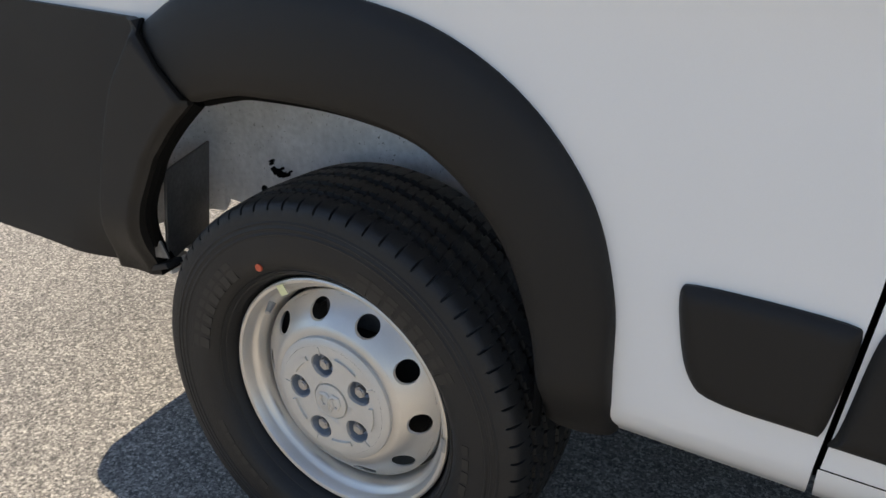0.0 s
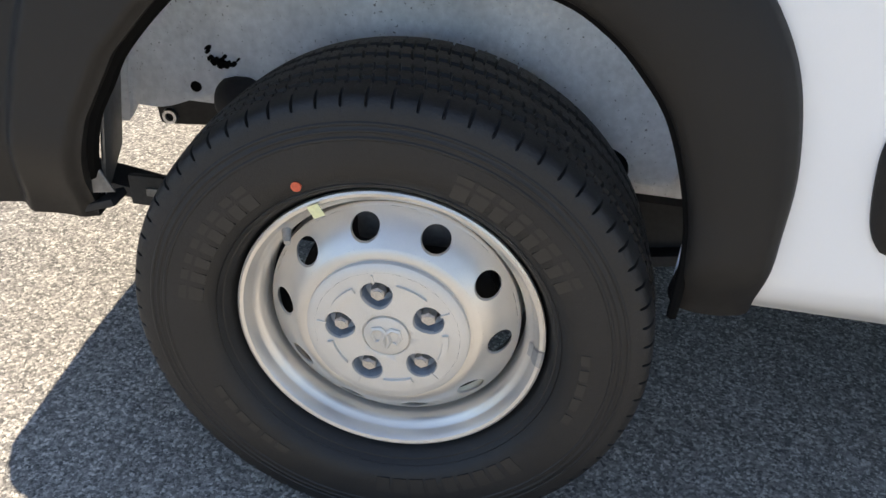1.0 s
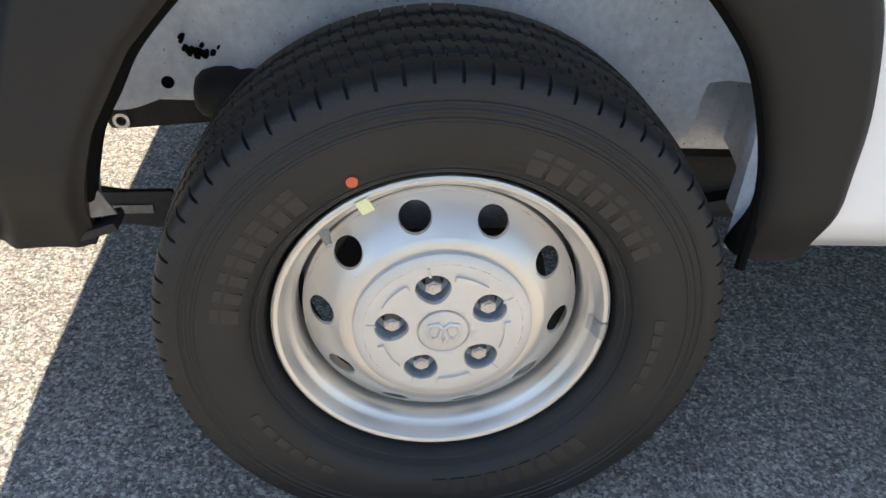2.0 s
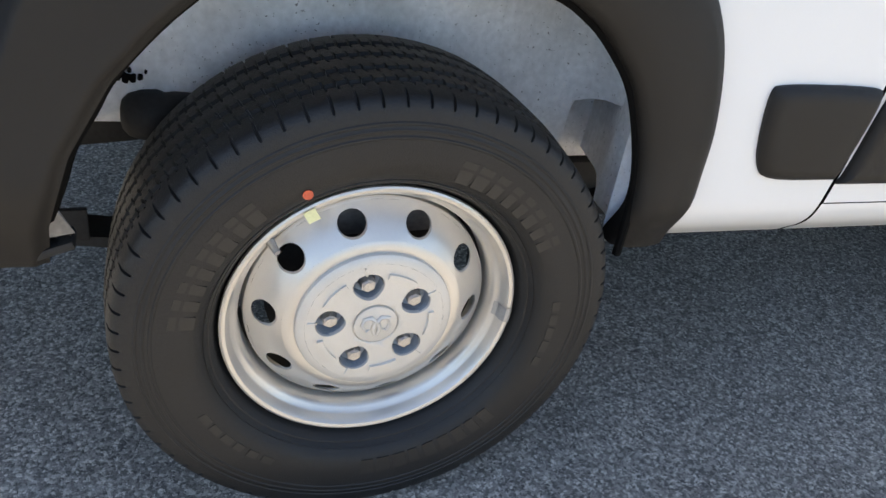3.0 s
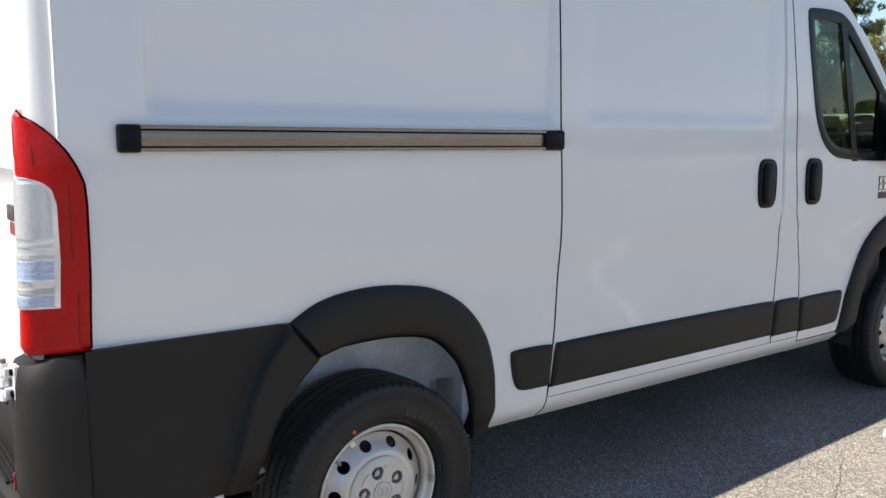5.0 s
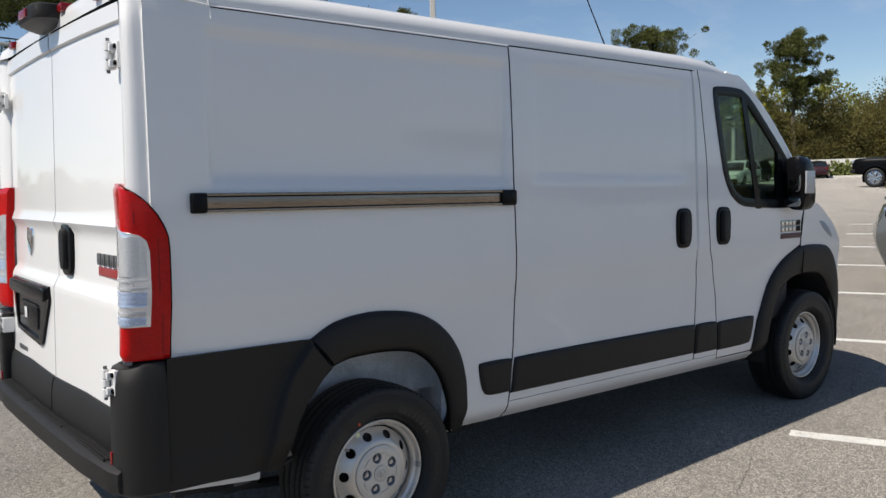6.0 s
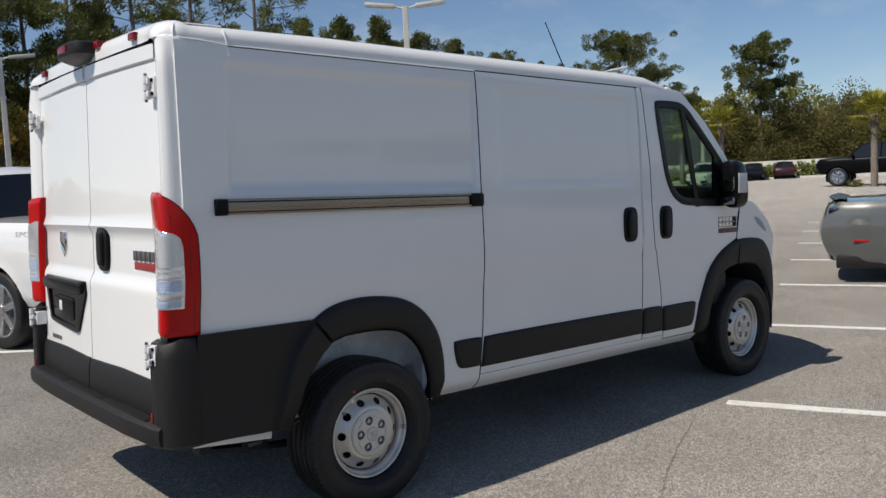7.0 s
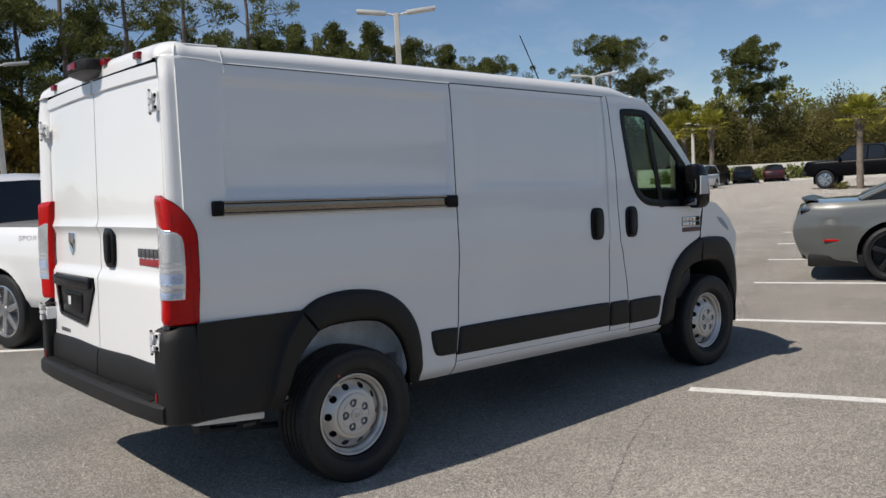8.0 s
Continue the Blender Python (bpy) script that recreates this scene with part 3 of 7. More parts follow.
for side in (-1, 1):
    flare("rear_arch_flare", ARCH_OUT, ARCH_IN, side, 60)
    flare("front_arch_flare", FARCH_OUT, FARCH_IN, side, 60, crown=0.03)
    bm = bmesh.new()
    y = side * (half_width(3.33, 1.05) + 0.022)
    tube(bm, [(3.335, side * (half_width(3.33, 1.14) + 0.004), 1.142), (3.338, side * (half_width(3.33, 1.1) + 0.027), 1.105), (3.34, side * (half_width(3.33, 1.0) + 0.034), 1.03), (3.341, side * (half_width(3.33, 1.0) + 0.030), 0.962)], [0.004] * 4, 6)
    part("flare_joint", bm, M_SEAM, van, m=RAKE)

    # bumper side: from the corner joint to the arch, swollen along the arch
    bm = bmesh.new()
    edge_x = [(0.455, -0.440), (0.545, -0.430), (0.645, -0.399), (0.737, -0.349), (0.800, -0.295), (0.848, -0.243), (0.962, -0.341), (0.970, -0.348)]
    ridge = [(0.48, -0.528), (0.504, -0.526), (0.593, -0.513), (0.68, -0.491), (0.754, -0.466), (0.818, -0.440), (0.861, -0.416), (0.896, -0.389), (0.93, -0.362), (0.966, -0.335)]
    ridge = [(q.z, q.x) for q in smooth_curve([(x, 0, z) for z, x in ridge], 40)]
    rows = []
    for j in range(61):
        z = 0.966 - (0.966 - 0.480) * j / 60
        xr = lerp_curve(edge_x, z)
        xm = min(lerp_curve(ridge, z), xr - 0.012)
        cols = [-0.905 + (xm - 0.020 + 0.905) * k / 14 for k in range(14)] + [xm - 0.020 + 0.040 * k / 12 for k in range(13) if xm - 0.020 + 0.040 * k / 12 < xr - 0.004]
        k0 = cols[-1]
        cols += [k0 + (xr - k0) * (k + 1) / (48 - len(cols)) for k in range(48 - len(cols))]
        row = []
        for x in cols:
            zz = z + step01(0.60, 0.48, z) * (0.020 - 0.032 * max(0.0, (x + 0.905) / 0.465) ** 2)
            swell = 0.010 + 0.030 * step01(xm - 0.018, xm + 0.014, x) - 0.012 * step01(xr - 0.02, xr, x)
            row.append((x, side * (lerp_curve(Z_PROFILE, max(zz, 0.62)) + swell + 0.006 * step01(0.7, 0.5, zz) - 0.062 * step01(0.64, 0.455, zz) ** 1.4 * step01(-0.64, -0.46, x) + 0.012 * step01(-0.6, -0.9, x)), zz))
        row.append((row[-1][0] - 0.002, row[-1][1] - side * 0.022, row[-1][2]))
        rows.append(row)
    rows.insert(0, [(p[0], p[1] - side * 0.02, p[2]) for p in rows[0]])
    rows.append([(p[0], p[1] - side * 0.05, p[2] + 0.004) for p in rows[-1]])
    grid(bm, rows)
    part("bumper_side", bm, M_PLASTIC, van, m=RAKE)
    bm = bmesh.new()
    lip = [(lerp_curve(edge_x, z) - 0.004, side * (lerp_curve(Z_PROFILE, max(z, 0.62)) + 0.002 - 0.058 * step01(0.64, 0.455, z) ** 1.4), z) for z in (0.478, 0.50, 0.545, 0.60, 0.645, 0.69, 0.737, 0.80, 0.848)]
    tube(bm, smooth_curve(lip, 30), [0.013] * 30, 8)
    part("arch_seal", bm, M_SEAM, van, "black rubber lip", RAKE)
    bm = bmesh.new()
    tube(bm, [(-0.341, side * 0.990, 0.965), (-0.328, side * 1.014, 0.948), (-0.287, side * 1.020, 0.902), (-0.250, side * 1.012, 0.858), (-0.243, side * 0.975, 0.848)], [0.0040] * 5, 6)
    part("bumper_joint", bm, M_SEAM, van, m=RAKE)

    # bumper corner, wrapping round to the doors
    bm = bmesh.new()
    plan = smooth_curve([(-0.890, 0.970, 0), (-0.903, 1.002, 0), (-0.915, 1.009, 0), (-0.955, 1.006, 0), (-1.005, 0.993, 0), (-1.040, 0.965, 0), (-1.056, 0.925, 0), (-1.058, 0.880, 0), (-1.050, 0.852, 0), (-1.000, 0.846, 0)], 41)
    rows = []
    for z, inn in ((0.500, 0.06), (0.498, 0.012), (0.510, 0.0), (0.62, 0.0), (0.75, 0.001), (0.88, 0.004), (0.945, 0.010), (0.958, 0.018), (0.962, 0.05)):
        rows.append([(p.x + inn * step01(-0.95, -1.04, p.x), side * (p.y - inn), z if p.x > -0.98 or z < 0.9 else z - 0.022 * step01(-0.98, -1.05, p.x)) for p in plan])
    grid(bm, rows)
    corner = part("bumper_corner", bm, M_PLASTIC, van, m=RAKE)
    bm = bmesh.new()
    box(bm, (-1.0565, side * 0.868, 0.605), (0.012, 0.016, 0.075), 0.003)
    part("reflector", bm, M_MARKER, corner, "red reflector")

# step bumper between the corners, ribbed on top
bm = bmesh.new()
prof = [(-0.985, 0.600), (-1.000, 0.606), (-1.055, 0.602), (-1.082, 0.596), (-1.094, 0.584), (-1.097, 0.545), (-1.092, 0.512), (-1.078, 0.502), (-0.99, 0.502)]
ys = [-0.945, -0.935, -0.90, -0.6, -0.3, 0, 0.3, 0.6, 0.90, 0.935, 0.945]
rows = []
for y in ys:
    s = 1 - 0.5 * step01(0.90, 0.945, abs(y))
    bow = -0.012 * (1 - (y / 0.95) ** 2) + 0.03 * step01(0.86, 0.945, abs(y))
    rows.append([(x + bow, y, 0.553 + (z - 0.553) * (1 - 0.12 * step01(0.91, 0.945, abs(y)))) for x, z in prof])
vs = grid(bm, rows)
bm.faces.new(vs[0])
bm.faces.new(vs[-1])
step_bumper = part("step_bumper", bm, M_PLASTIC, van, "black ribbed rear step", RAKE)
for k in range(6):
    for y0, y1 in ((-0.82, -0.29), (-0.27, 0.27), (0.29, 0.82)):
        bm = bmesh.new()
        box(bm, (-1.008 - 0.0125 * k, (y0 + y1) / 2, 0.6045 - 0.0004 * k), (0.006, y1 - y0, 0.009), 0.002)
        part("rib", bm, M_PLASTIC, step_bumper)

# white lower edge of the body behind the bumper
for side in (-1, 1):
    bm = bmesh.new()
    box(bm, (-0.690, side * 0.840, 0.450), (0.38, 0.05, 0.034), 0.005, Euler((0, radians(5), 0)))
    part("body_lower_edge", bm, M_WHITE, van, m=RAKE)

# rear corner pillars, rounded in plan, above the lamps
for side in (-1, 1):
    bm = bmesh.new()
    rows = []
    for j in range(60):
        z = 0.99 + (2.200 - 0.99) * j / 59
        w = half_width(-0.86, z)
        X = DOOR_X(z) + 0.006
        row = []
        k = 1 - 0.6 * step01(2.08, 2.20, z)
        soft = ((-0.905, w - 0.0004), (-0.930, w - 0.0006), (-0.940, w - 0.003), (-0.948, w - 0.006), (-0.956, w - 0.011), (-0.966, w - 0.018), (X - 0.004, w - 0.028), (X - 0.014, w - 0.040), (X - 0.020, w - 0.050), (X - 0.022, w - 0.060))
        # a small step behind the flank, then a flat strip that turns sharply to the doors
        square = ((-0.905, w - 0.0004), (-0.9385, w - 0.0006), (-0.9415, w - 0.003), (-0.9435, w - 0.0065), (-0.950, w - 0.0076), (-0.968, w - 0.0098), (-0.984, w - 0.0142), (X - 0.020, w - 0.0225), (X - 0.0285, w - 0.034), (X - 0.0275, w - 0.058))
        turn = [(p[0] * (1 - k) + q[0] * k, p[1] * (1 - k) + q[1] * k) for p, q in zip(soft, square)]
        for x, y in [(-0.872, w - 0.016), (-0.8835, w - 0.0005)] + turn + [(X, w - 0.130), (X + 0.012, w - 0.138), (X + 0.03, w - 0.138)]:
            row.append((x, side * y, z))
        rows.append(row)
    top = [(x + 0.02, y * 0.985, z + 0.02) for x, y, z in rows[-1]]
    rows.append(top)
    grid(bm, rows)
    pillar = part("rear_pillar", bm, M_WHITE, van, m=RAKE)
    bm = bmesh.new()
    low = [(-0.9405, side * (half_width(-0.86, z) - 0.0025), z) for z in (2.10, 1.95, 1.80, 1.65, 1.50)]
    tube(bm, smooth_curve([(-0.70, side * 0.9165, 2.2735), (-0.80, side * 0.9170, 2.2710), (-0.868, side * 0.9215, 2.2680), (-0.912, side * 0.934, 2.2590), (-0.930, side * 0.9515, 2.2420), (-0.936, side * 0.9620, 2.212), (-0.935, side * 0.9680, 2.170)] + low, 50), [0.0045] * 50, 6)
    part("pillar_crease", bm, M_WHITE, pillar)

# dark seal in the joint above the doors
bm = bmesh.new()
rows = []
for y in [j / 10 * 0.838 - 0.838 for j in range(21)]:
    b = -0.010 * (1 - (y / 0.9) ** 2)
    rows.append([(-0.966 + b, y, 2.213), (-0.970 + b, y, 2.209), (-0.970 + b, y, 2.184), (-0.93, y, 2.182)])
grid(bm, rows)
part("header_seal", bm, M_SEAM, van, m=RAKE)


# ---- rear doors ----
def door_surface(y, z):
    x = DOOR_X(z) - 0.016 * (1 - (y / 0.86) ** 2)
    # lower third bulges behind a soft crease, the upper field is recessed
    x += 0.014 * step01(1.424, 1.446, z)
    x += 0.022 * (step01(1.145, 1.185, z) * (1 - step01(1.37, 1.424, z)))
    return x


def door_top(y):
    return 2.195 + 0.008 * (1 - (y / 0.92) ** 2)


for side in (-1, 1):
    bm = bmesh.new()
    rows = []
    nz = 70
    for j in range(nz + 1):
        row = []
        for i in range(31):
            y = side * (0.004 + (0.852 - 0.004 - (0.015 if j / nz < 0.4 else 0)) * i / 30)
            z0, z1 = 0.585, door_top(y)
            z = z0 + (z1 - z0) * j / nz
            row.append((door_surface(y, z), y, z))
        rows.append(row)
    grid(bm, rows)
    edge = [e for e in bm.edges if e.is_boundary]
    g = bmesh.ops.extrude_edge_only(bm, edges=edge)["geom"]
    bmesh.ops.translate(bm, verts=[v for v in g if isinstance(v, bmesh.types.BMVert)], vec=(0.03, 0, 0))
    rdoor = part("rear_door", bm, M_WHITE, van, "white windowless rear cargo door", RAKE)
    bm = bmesh.new()
    rows = []
    for z, d in ((0.575, 0.0), (0.580, 0.014), (0.60, 0.020), (0.69, 0.019), (0.735, 0.014), (0.752, 0.006), (0.755, -0.004)):
        rows.append([(door_surface(side * y, z) - d, side * y, z + 0.010 * (1 - abs(y - 0.42) / 0.42)) for y in [0.006 + 0.83 * i / 16 for i in range(17)]])
    grid(bm, rows)
    part("door_cladding", bm, M_PLASTIC, rdoor, "black plastic lower strip")
    # ledge across the door at the recess
    bm = bmesh.new()
    rows = []
    for y in [0.006 + 0.84 * i / 12 for i in range(13)]:
        X = door_surface(side * y, 2.06)
        rows.append([(X - 0.001, side * y, door_top(y) - 0.075), (X - 0.010, side * y, door_top(y) - 0.068), (X - 0.010, side * y, door_top(y) - 0.008), (X + 0.002, side * y, door_top(y) - 0.003)])
    grid(bm, rows)
    part("door_top_flange", bm, M_WHITE, rdoor)
bm = bmesh.new()
rows = [[(DOOR_X(z) + 0.03, y, z) for y in (-0.845, 0.0, 0.845)] for z in (0.55, 1.4, 2.198)]
grid(bm, rows)
part("door_seal", bm, M_SEAM, van, m=RAKE)


def hinge(y, z, side, low):
    """A door hinge: two pierced leaves round a knuckle, with a foot on pillar or bumper."""
    x = DOOR_X(z) - (0.052 if low else 0.018)
    bm = bmesh.new()
    box(bm, (x + 0.003, y + side * 0.026, z + 0.006), (0.016, 0.044, 0.088), 0.004)
    box(bm, (x - 0.010, y + side * 0.014, z + 0.030), (0.026, 0.024, 0.026), 0.004)
    box(bm, (x - 0.010, y + side * 0.014, z - 0.022), (0.026, 0.024, 0.026), 0.004)
    box(bm, (x + 0.003 + (0.03 if low else 0), y - side * 0.030, z - 0.002), (0.016 + (0.06 if low else 0), 0.046, 0.074), 0.004)
    box(bm, (x - 0.010, y - side * 0.014, z + 0.004), (0.026, 0.022, 0.022), 0.004)
    ob = part("hinge", bm, M_HINGE, van, "white painted metal hinge", RAKE)
    for dz, h in ((-0.030, 0.030), (0.004, 0.026), (0.036, 0.032)):
        bm = bmesh.new()
        cyl(bm, (x - 0.020, y, z + dz), 0.0125, h, "z", 14, bev=0.002)
        part("knuckle", bm, M_HINGE, ob)
    bm = bmesh.new()
    cyl(bm, (x - 0.020, y, z + 0.004), 0.0065, 0.118, "z", 10)
    part("pin", bm, M_GREYMETAL, ob, "bare steel hinge pin")
    for dy, dz in ((0.034, 0.034), (0.034, -0.022), (-0.036, 0.022), (-0.036, -0.024)):
        bm = bmesh.new()
        cyl(bm, (x - 0.007, y + side * dy, z + dz), 0.0085, 0.010, "x", 6)
        part("bolt", bm, M_SEAM if dy > 0 else M_GREYMETAL, ob)


for side in (-1, 1):
    hinge(side * 0.856, 1.995, side, False)
    hinge(side * 0.868, 0.882, side, True)


# tail lamps: wrap the rear corners
def tail_lamp(side):
    """A lamp wrapping the rear corner: a tall red crescent with a clear field towards the door."""
    START = [(0.966, 0.0), (1.34, 0.0), (1.387, 0.012), (1.422, 0.058), (1.463, 0.135), (1.497, 0.225), (1.519, 0.305), (1.543, 0.41), (1.556, 0.53), (1.564, 0.70), (1.570, 0.93)]
    DOOR = [(0.966, 0.853), (1.05, 0.856), (1.20, 0.858), (1.31, 0.851), (1.40, 0.842), (1.50, 0.825), (1.568, 0.812)]

    def arc(z, u0, u1, n, grow):
        """n points on the lamp's plan curve at height z, between two shares of its length, pushed outwards."""
        w, X, yr = half_width(-0.87, z), DOOR_X(z) - 0.004, lerp_curve(DOOR, z)
        C = smooth_curve([(a, b, 0) for a, b in ((-0.885, w), (-0.918, w - 0.001), (-0.945, w - 0.0045), (-0.968, w - 0.0085), (-0.985, w - 0.0135), (X - 0.017, w - 0.0215), (X - 0.0255, w - 0.034), (X - 0.0255, w - 0.056), (X - 0.016, (w - 0.06 + yr) / 2), (X - 0.003, yr))], 60)
        L = [0.0]
        for p, q in zip(C, C[1:]):
            L.append(L[-1] + (q - p).length)
        out = []
        for k in range(n):
            t = (u0 + (u1 - u0) * k / (n - 1)) * L[-1]
            i = min(max(int(np.searchsorted(L, t)) - 1, 0), len(C) - 2)
            f = (t - L[i]) / (L[i + 1] - L[i])
            d = (C[i + 1] - C[i]).normalized()
            q = C[i].lerp(C[i + 1], f) + Vector((-abs(d.y), abs(d.x), 0)) * grow
            out.append((q.x, side * q.y, z))
        return out

    bm = bmesh.new()
    rows = []
    n = 48
    for j in range(61):
        z = 0.966 + 0.602 * j / 60
        u0 = float(np.interp(z, [h[0] for h in START], [h[1] for h in START]))
        e = min(step01(0.966, 0.985, z), 1 - step01(1.545, 1.568, z))
        base = arc(z, u0, 1.0, n, -0.02)
        r = arc(z, u0, 1.0, n, 0.003 + 0.010 * e)
        r[0] = arc(z, u0, 1.0, n, 0.001)[0]
        r[-1] = arc(z, u0, 1.0, n, 0.002)[-1]
        rows.append([base[0]] + r + [base[-1]])
    rows.insert(0, [(x * 0.975, y * 0.975, z) for x, y, z in rows[0]])
    grid(bm, rows)
    ob = part("tail_lamp", bm, M_RED, van, "tall red tail lamp with a clear middle", RAKE)
    EDGE = [(1.085, 0.27), (1.20, 0.25), (1.34, 0.25), (1.375, 0.28), (1.392, 0.34), (1.405, 0.48), (1.42, 0.68), (1.432, 0.86)]

    def field(name, z0, z1, material, lift, pad, label="", wave=0.0, end=0.965):
        bm = bmesh.new()
        rows = []
        m = max(2, int((z1 - z0) / 0.006))
        for j in range(m + 1):
            z = z0 + (z1 - z0) * j / m
            u0 = float(np.interp(z, [h[0] for h in EDGE], [h[1] for h in EDGE])) + pad
            r = arc(z, u0, end - pad, 26, lift + wave * math.sin(z * 420))
            low = arc(z, u0, end - pad, 26, 0.004)
            rows.append([low[0]] + r + [low[-1]])
        rows.insert(0, arc(z0, float(np.interp(z0, [h[0] for h in EDGE], [h[1] for h in EDGE])) + pad, end - pad, 28, 0.004))
        u9 = float(np.interp(z1, [h[0] for h in EDGE], [h[1] for h in EDGE])) + pad
        rows.append(arc(z1, u9, end - pad, 28, 0.004))
        grid(bm, rows)
        return part(name, bm, material, ob, label)

    field("reversing_lens", 1.085, 1.432, M_LENS, 0.0165, 0.0, "clear silvery lens")
    for z0, z1, m_, wv in ((1.091, 1.118, M_CLEARBLUE, 0.001), (1.124, 1.136, M_REPEATER, 0), (1.156, 1.204, M_CLEARBLUE, 0.001), (1.211, 1.220, M_REPEATER, 0), (1.238, 1.245, M_REPEATER, 0)):
        field("lens_segment", z0, z1, m_, 0.0187, 0.05, wave=wv)
    field("reflector_bowl", 1.258, 1.388, M_REPEATER, 0.0184, 0.045, "grey reflector bowl", end=0.64)
    # dark gasket along the curved front edge, and darker ribs moulded into the red
    line = []
    for j in range(41):
        z = 0.970 + 0.592 * j / 40
        line.append(arc(z, float(np.interp(z, [h[0] for h in START], [h[1] for h in START])), 1.0, 2, 0.0015)[0])
    bm = bmesh.new()
    tube(bm, [Vector(p) for p in line], [0.0035] * len(line), 6)
    part("gasket", bm, M_SEAM, ob, "dark rubber edge")
    for u, z0, z1 in ((0.115, 0.985, 1.125), (0.15, 1.20, 1.385), (0.62, 1.450, 1.535), (0.40, 1.430, 1.475)):
        bm = bmesh.new()
        tube(bm, [Vector(arc(z0 + (z1 - z0) * j / 8, u, 1.0, 2, 0.0118)[0]) for j in range(9)], [0.0026] * 9, 6)
        part("lens_rib", bm, M_MARKER, ob)


for side in (-1, 1):
    tail_lamp(side)


# rear door furniture
def pill(bm, c, sx, sz, depth, axis, n=28, bev=0.006, power=3.4, taper=0.0):
    """A rounded slab standing on a flank ('y') or on the rear ('x')."""
    rows = []
    for d, s in ((0.0, 1.0), (depth - bev, 1.0), (depth - bev * 0.3, 1 - bev * 0.35 / sx), (depth, 1 - bev * 1.2 / sx)):
        ring = []
        for k in range(n):
            a = 2 * math.pi * k / n
            u = math.copysign(abs(math.cos(a)) ** (2 / power), math.cos(a)) * (sx * s)
            v = math.copysign(abs(math.sin(a)) ** (2 / power), math.sin(a)) * (sz * (1 - (1 - s) * sx / sz))
            u *= 1 + taper * v / sz
            ring.append((c[0] + u, c[1] - d, c[2] + v) if axis == "y" else (c[0] - d, c[1] + u, c[2] + v))
        rows.append(ring)
    vs = grid(bm, rows, close_u=True)
    bm.faces.new(vs[-1])
    bm.faces.new(vs[0])
    return bm


bm = bmesh.new()
pill(bm, (door_surface(-0.16, 1.31) + 0.004, -0.163, 1.308), 0.078, 0.112, 0.022, "x", bev=0.012)
hd = part("rear_door_handle", bm, M_GLOSSBLACK, van, "black plastic handle in an oval cup", RAKE)
bm = bmesh.new()
pill(bm, (door_surface(-0.16, 1.31) - 0.016, -0.163, 1.308), 0.030, 0.085, 0.020, "x", bev=0.010)
part("grip", bm, M_PLASTIC, hd)

bm = bmesh.new()
X = door_surface(0.48, 1.31)
shield = [(-0.055, 0.065), (0.055, 0.065), (0.060, 0.02), (0.045, -0.03), (0.0, -0.070), (-0.045, -0.03), (-0.060, 0.02)]
vsb = [[bm.verts.new((X + 0.003 - d, 0.482 + y * s, 1.312 + z * s)) for y, z in shield] for d, s in ((0, 1), (0.008, 1), (0.012, 0.88), (0.009, 0.74))]
for r0, r1 in zip(vsb, vsb[1:]):
    for k in range(7):
        bm.faces.new((r0[k], r0[(k + 1) % 7], r1[(k + 1) % 7], r1[k]))
bm.faces.new(vsb[-1])
part("shield_badge", bm, M_CHROME, van, "chrome shield-shaped badge", RAKE)

# maker's badge: plain shapes in its colours
bm = bmesh.new()
X = door_surface(-0.66, 1.27)
for k in range(5):
    box(bm, (X - 0.004, -0.555 - 0.052 * k, 1.289), (0.014, 0.036, 0.044), 0.003)
    box(bm, (X - 0.004, -0.552 - 0.052 * k, 1.281), (0.018, 0.008, 0.022), 0.002)
bd = part("rear_badge", bm, M_GREYMETAL, van, "grey metal letter-high blocks", RAKE)
bm = bmesh.new()
box(bm, (X - 0.002, -0.66, 1.243), (0.007, 0.25, 0.034), 0.003)
part("badge_plate", bm, mat("badge_red", (0.30, 0.03, 0.03), 0.35, grain=(200, 0.1)), bd, "dark red strip")
bm = bmesh.new()
for k in range(4):
    box(bm, (door_surface(0.6, 0.79) - 0.001, 0.67 - 0.045 * k, 0.795), (0.004, 0.036, 0.022), 0.001)
part("small_badge", bm, M_GREYMETAL, van, "small grey lettering blocks", RAKE)

# number plate recess, empty
bm = bmesh.new()
X = door_surface(0.40, 1.0)
rows = []
OUT = [(0.750, 1.135), (0.06, 1.135), (0.045, 1.075), (0.175, 0.875), (0.210, 0.860), (0.660, 0.885), (0.69, 0.90), (0.765, 1.075)]
INN = [(0.700, 1.060), (0.12, 1.060), (0.115, 1.045), (0.215, 0.895), (0.24, 0.885), (0.635, 0.905), (0.655, 0.915), (0.705, 1.040)]
r0 = [bm.verts.new((door_surface(y, z) + 0.003, y, z)) for y, z in OUT]
r1 = [bm.verts.new((door_surface(y, z) - 0.012, y * 0.995 + 0.002, z)) for y, z in OUT]
r2 = [bm.verts.new((door_surface(y, z) - 0.014, y, z)) for y, z in INN]
r3 = [bm.verts.new((door_surface(y, z) - 0.004, y, z)) for y, z in INN]
for a, b in ((r0, r1), (r1, r2), (r2, r3)):
    for k in range(8):
        bm.faces.new((a[k], a[(k + 1) % 8], b[(k + 1) % 8], b[k]))
bm.faces.new(r3)
pl = part("plate_recess", bm, M_GLOSSBLACK, van, "black plate recess with no plate", RAKE)
bm = bmesh.new()
pill(bm, (X + 0.002, 0.43, 0.975), 0.17, 0.062, 0.014, "x", bev=0.006, power=8)
part("plate_holder", bm, M_GLOSSBLACK, pl, "empty black plate holder")
bm = bmesh.new()
box(bm, (X - 0.015, 0.46, 0.985), (0.003, 0.045, 0.050), 0.001)
part("sticker", bm, M_WHITE, pl, "small white sticker")
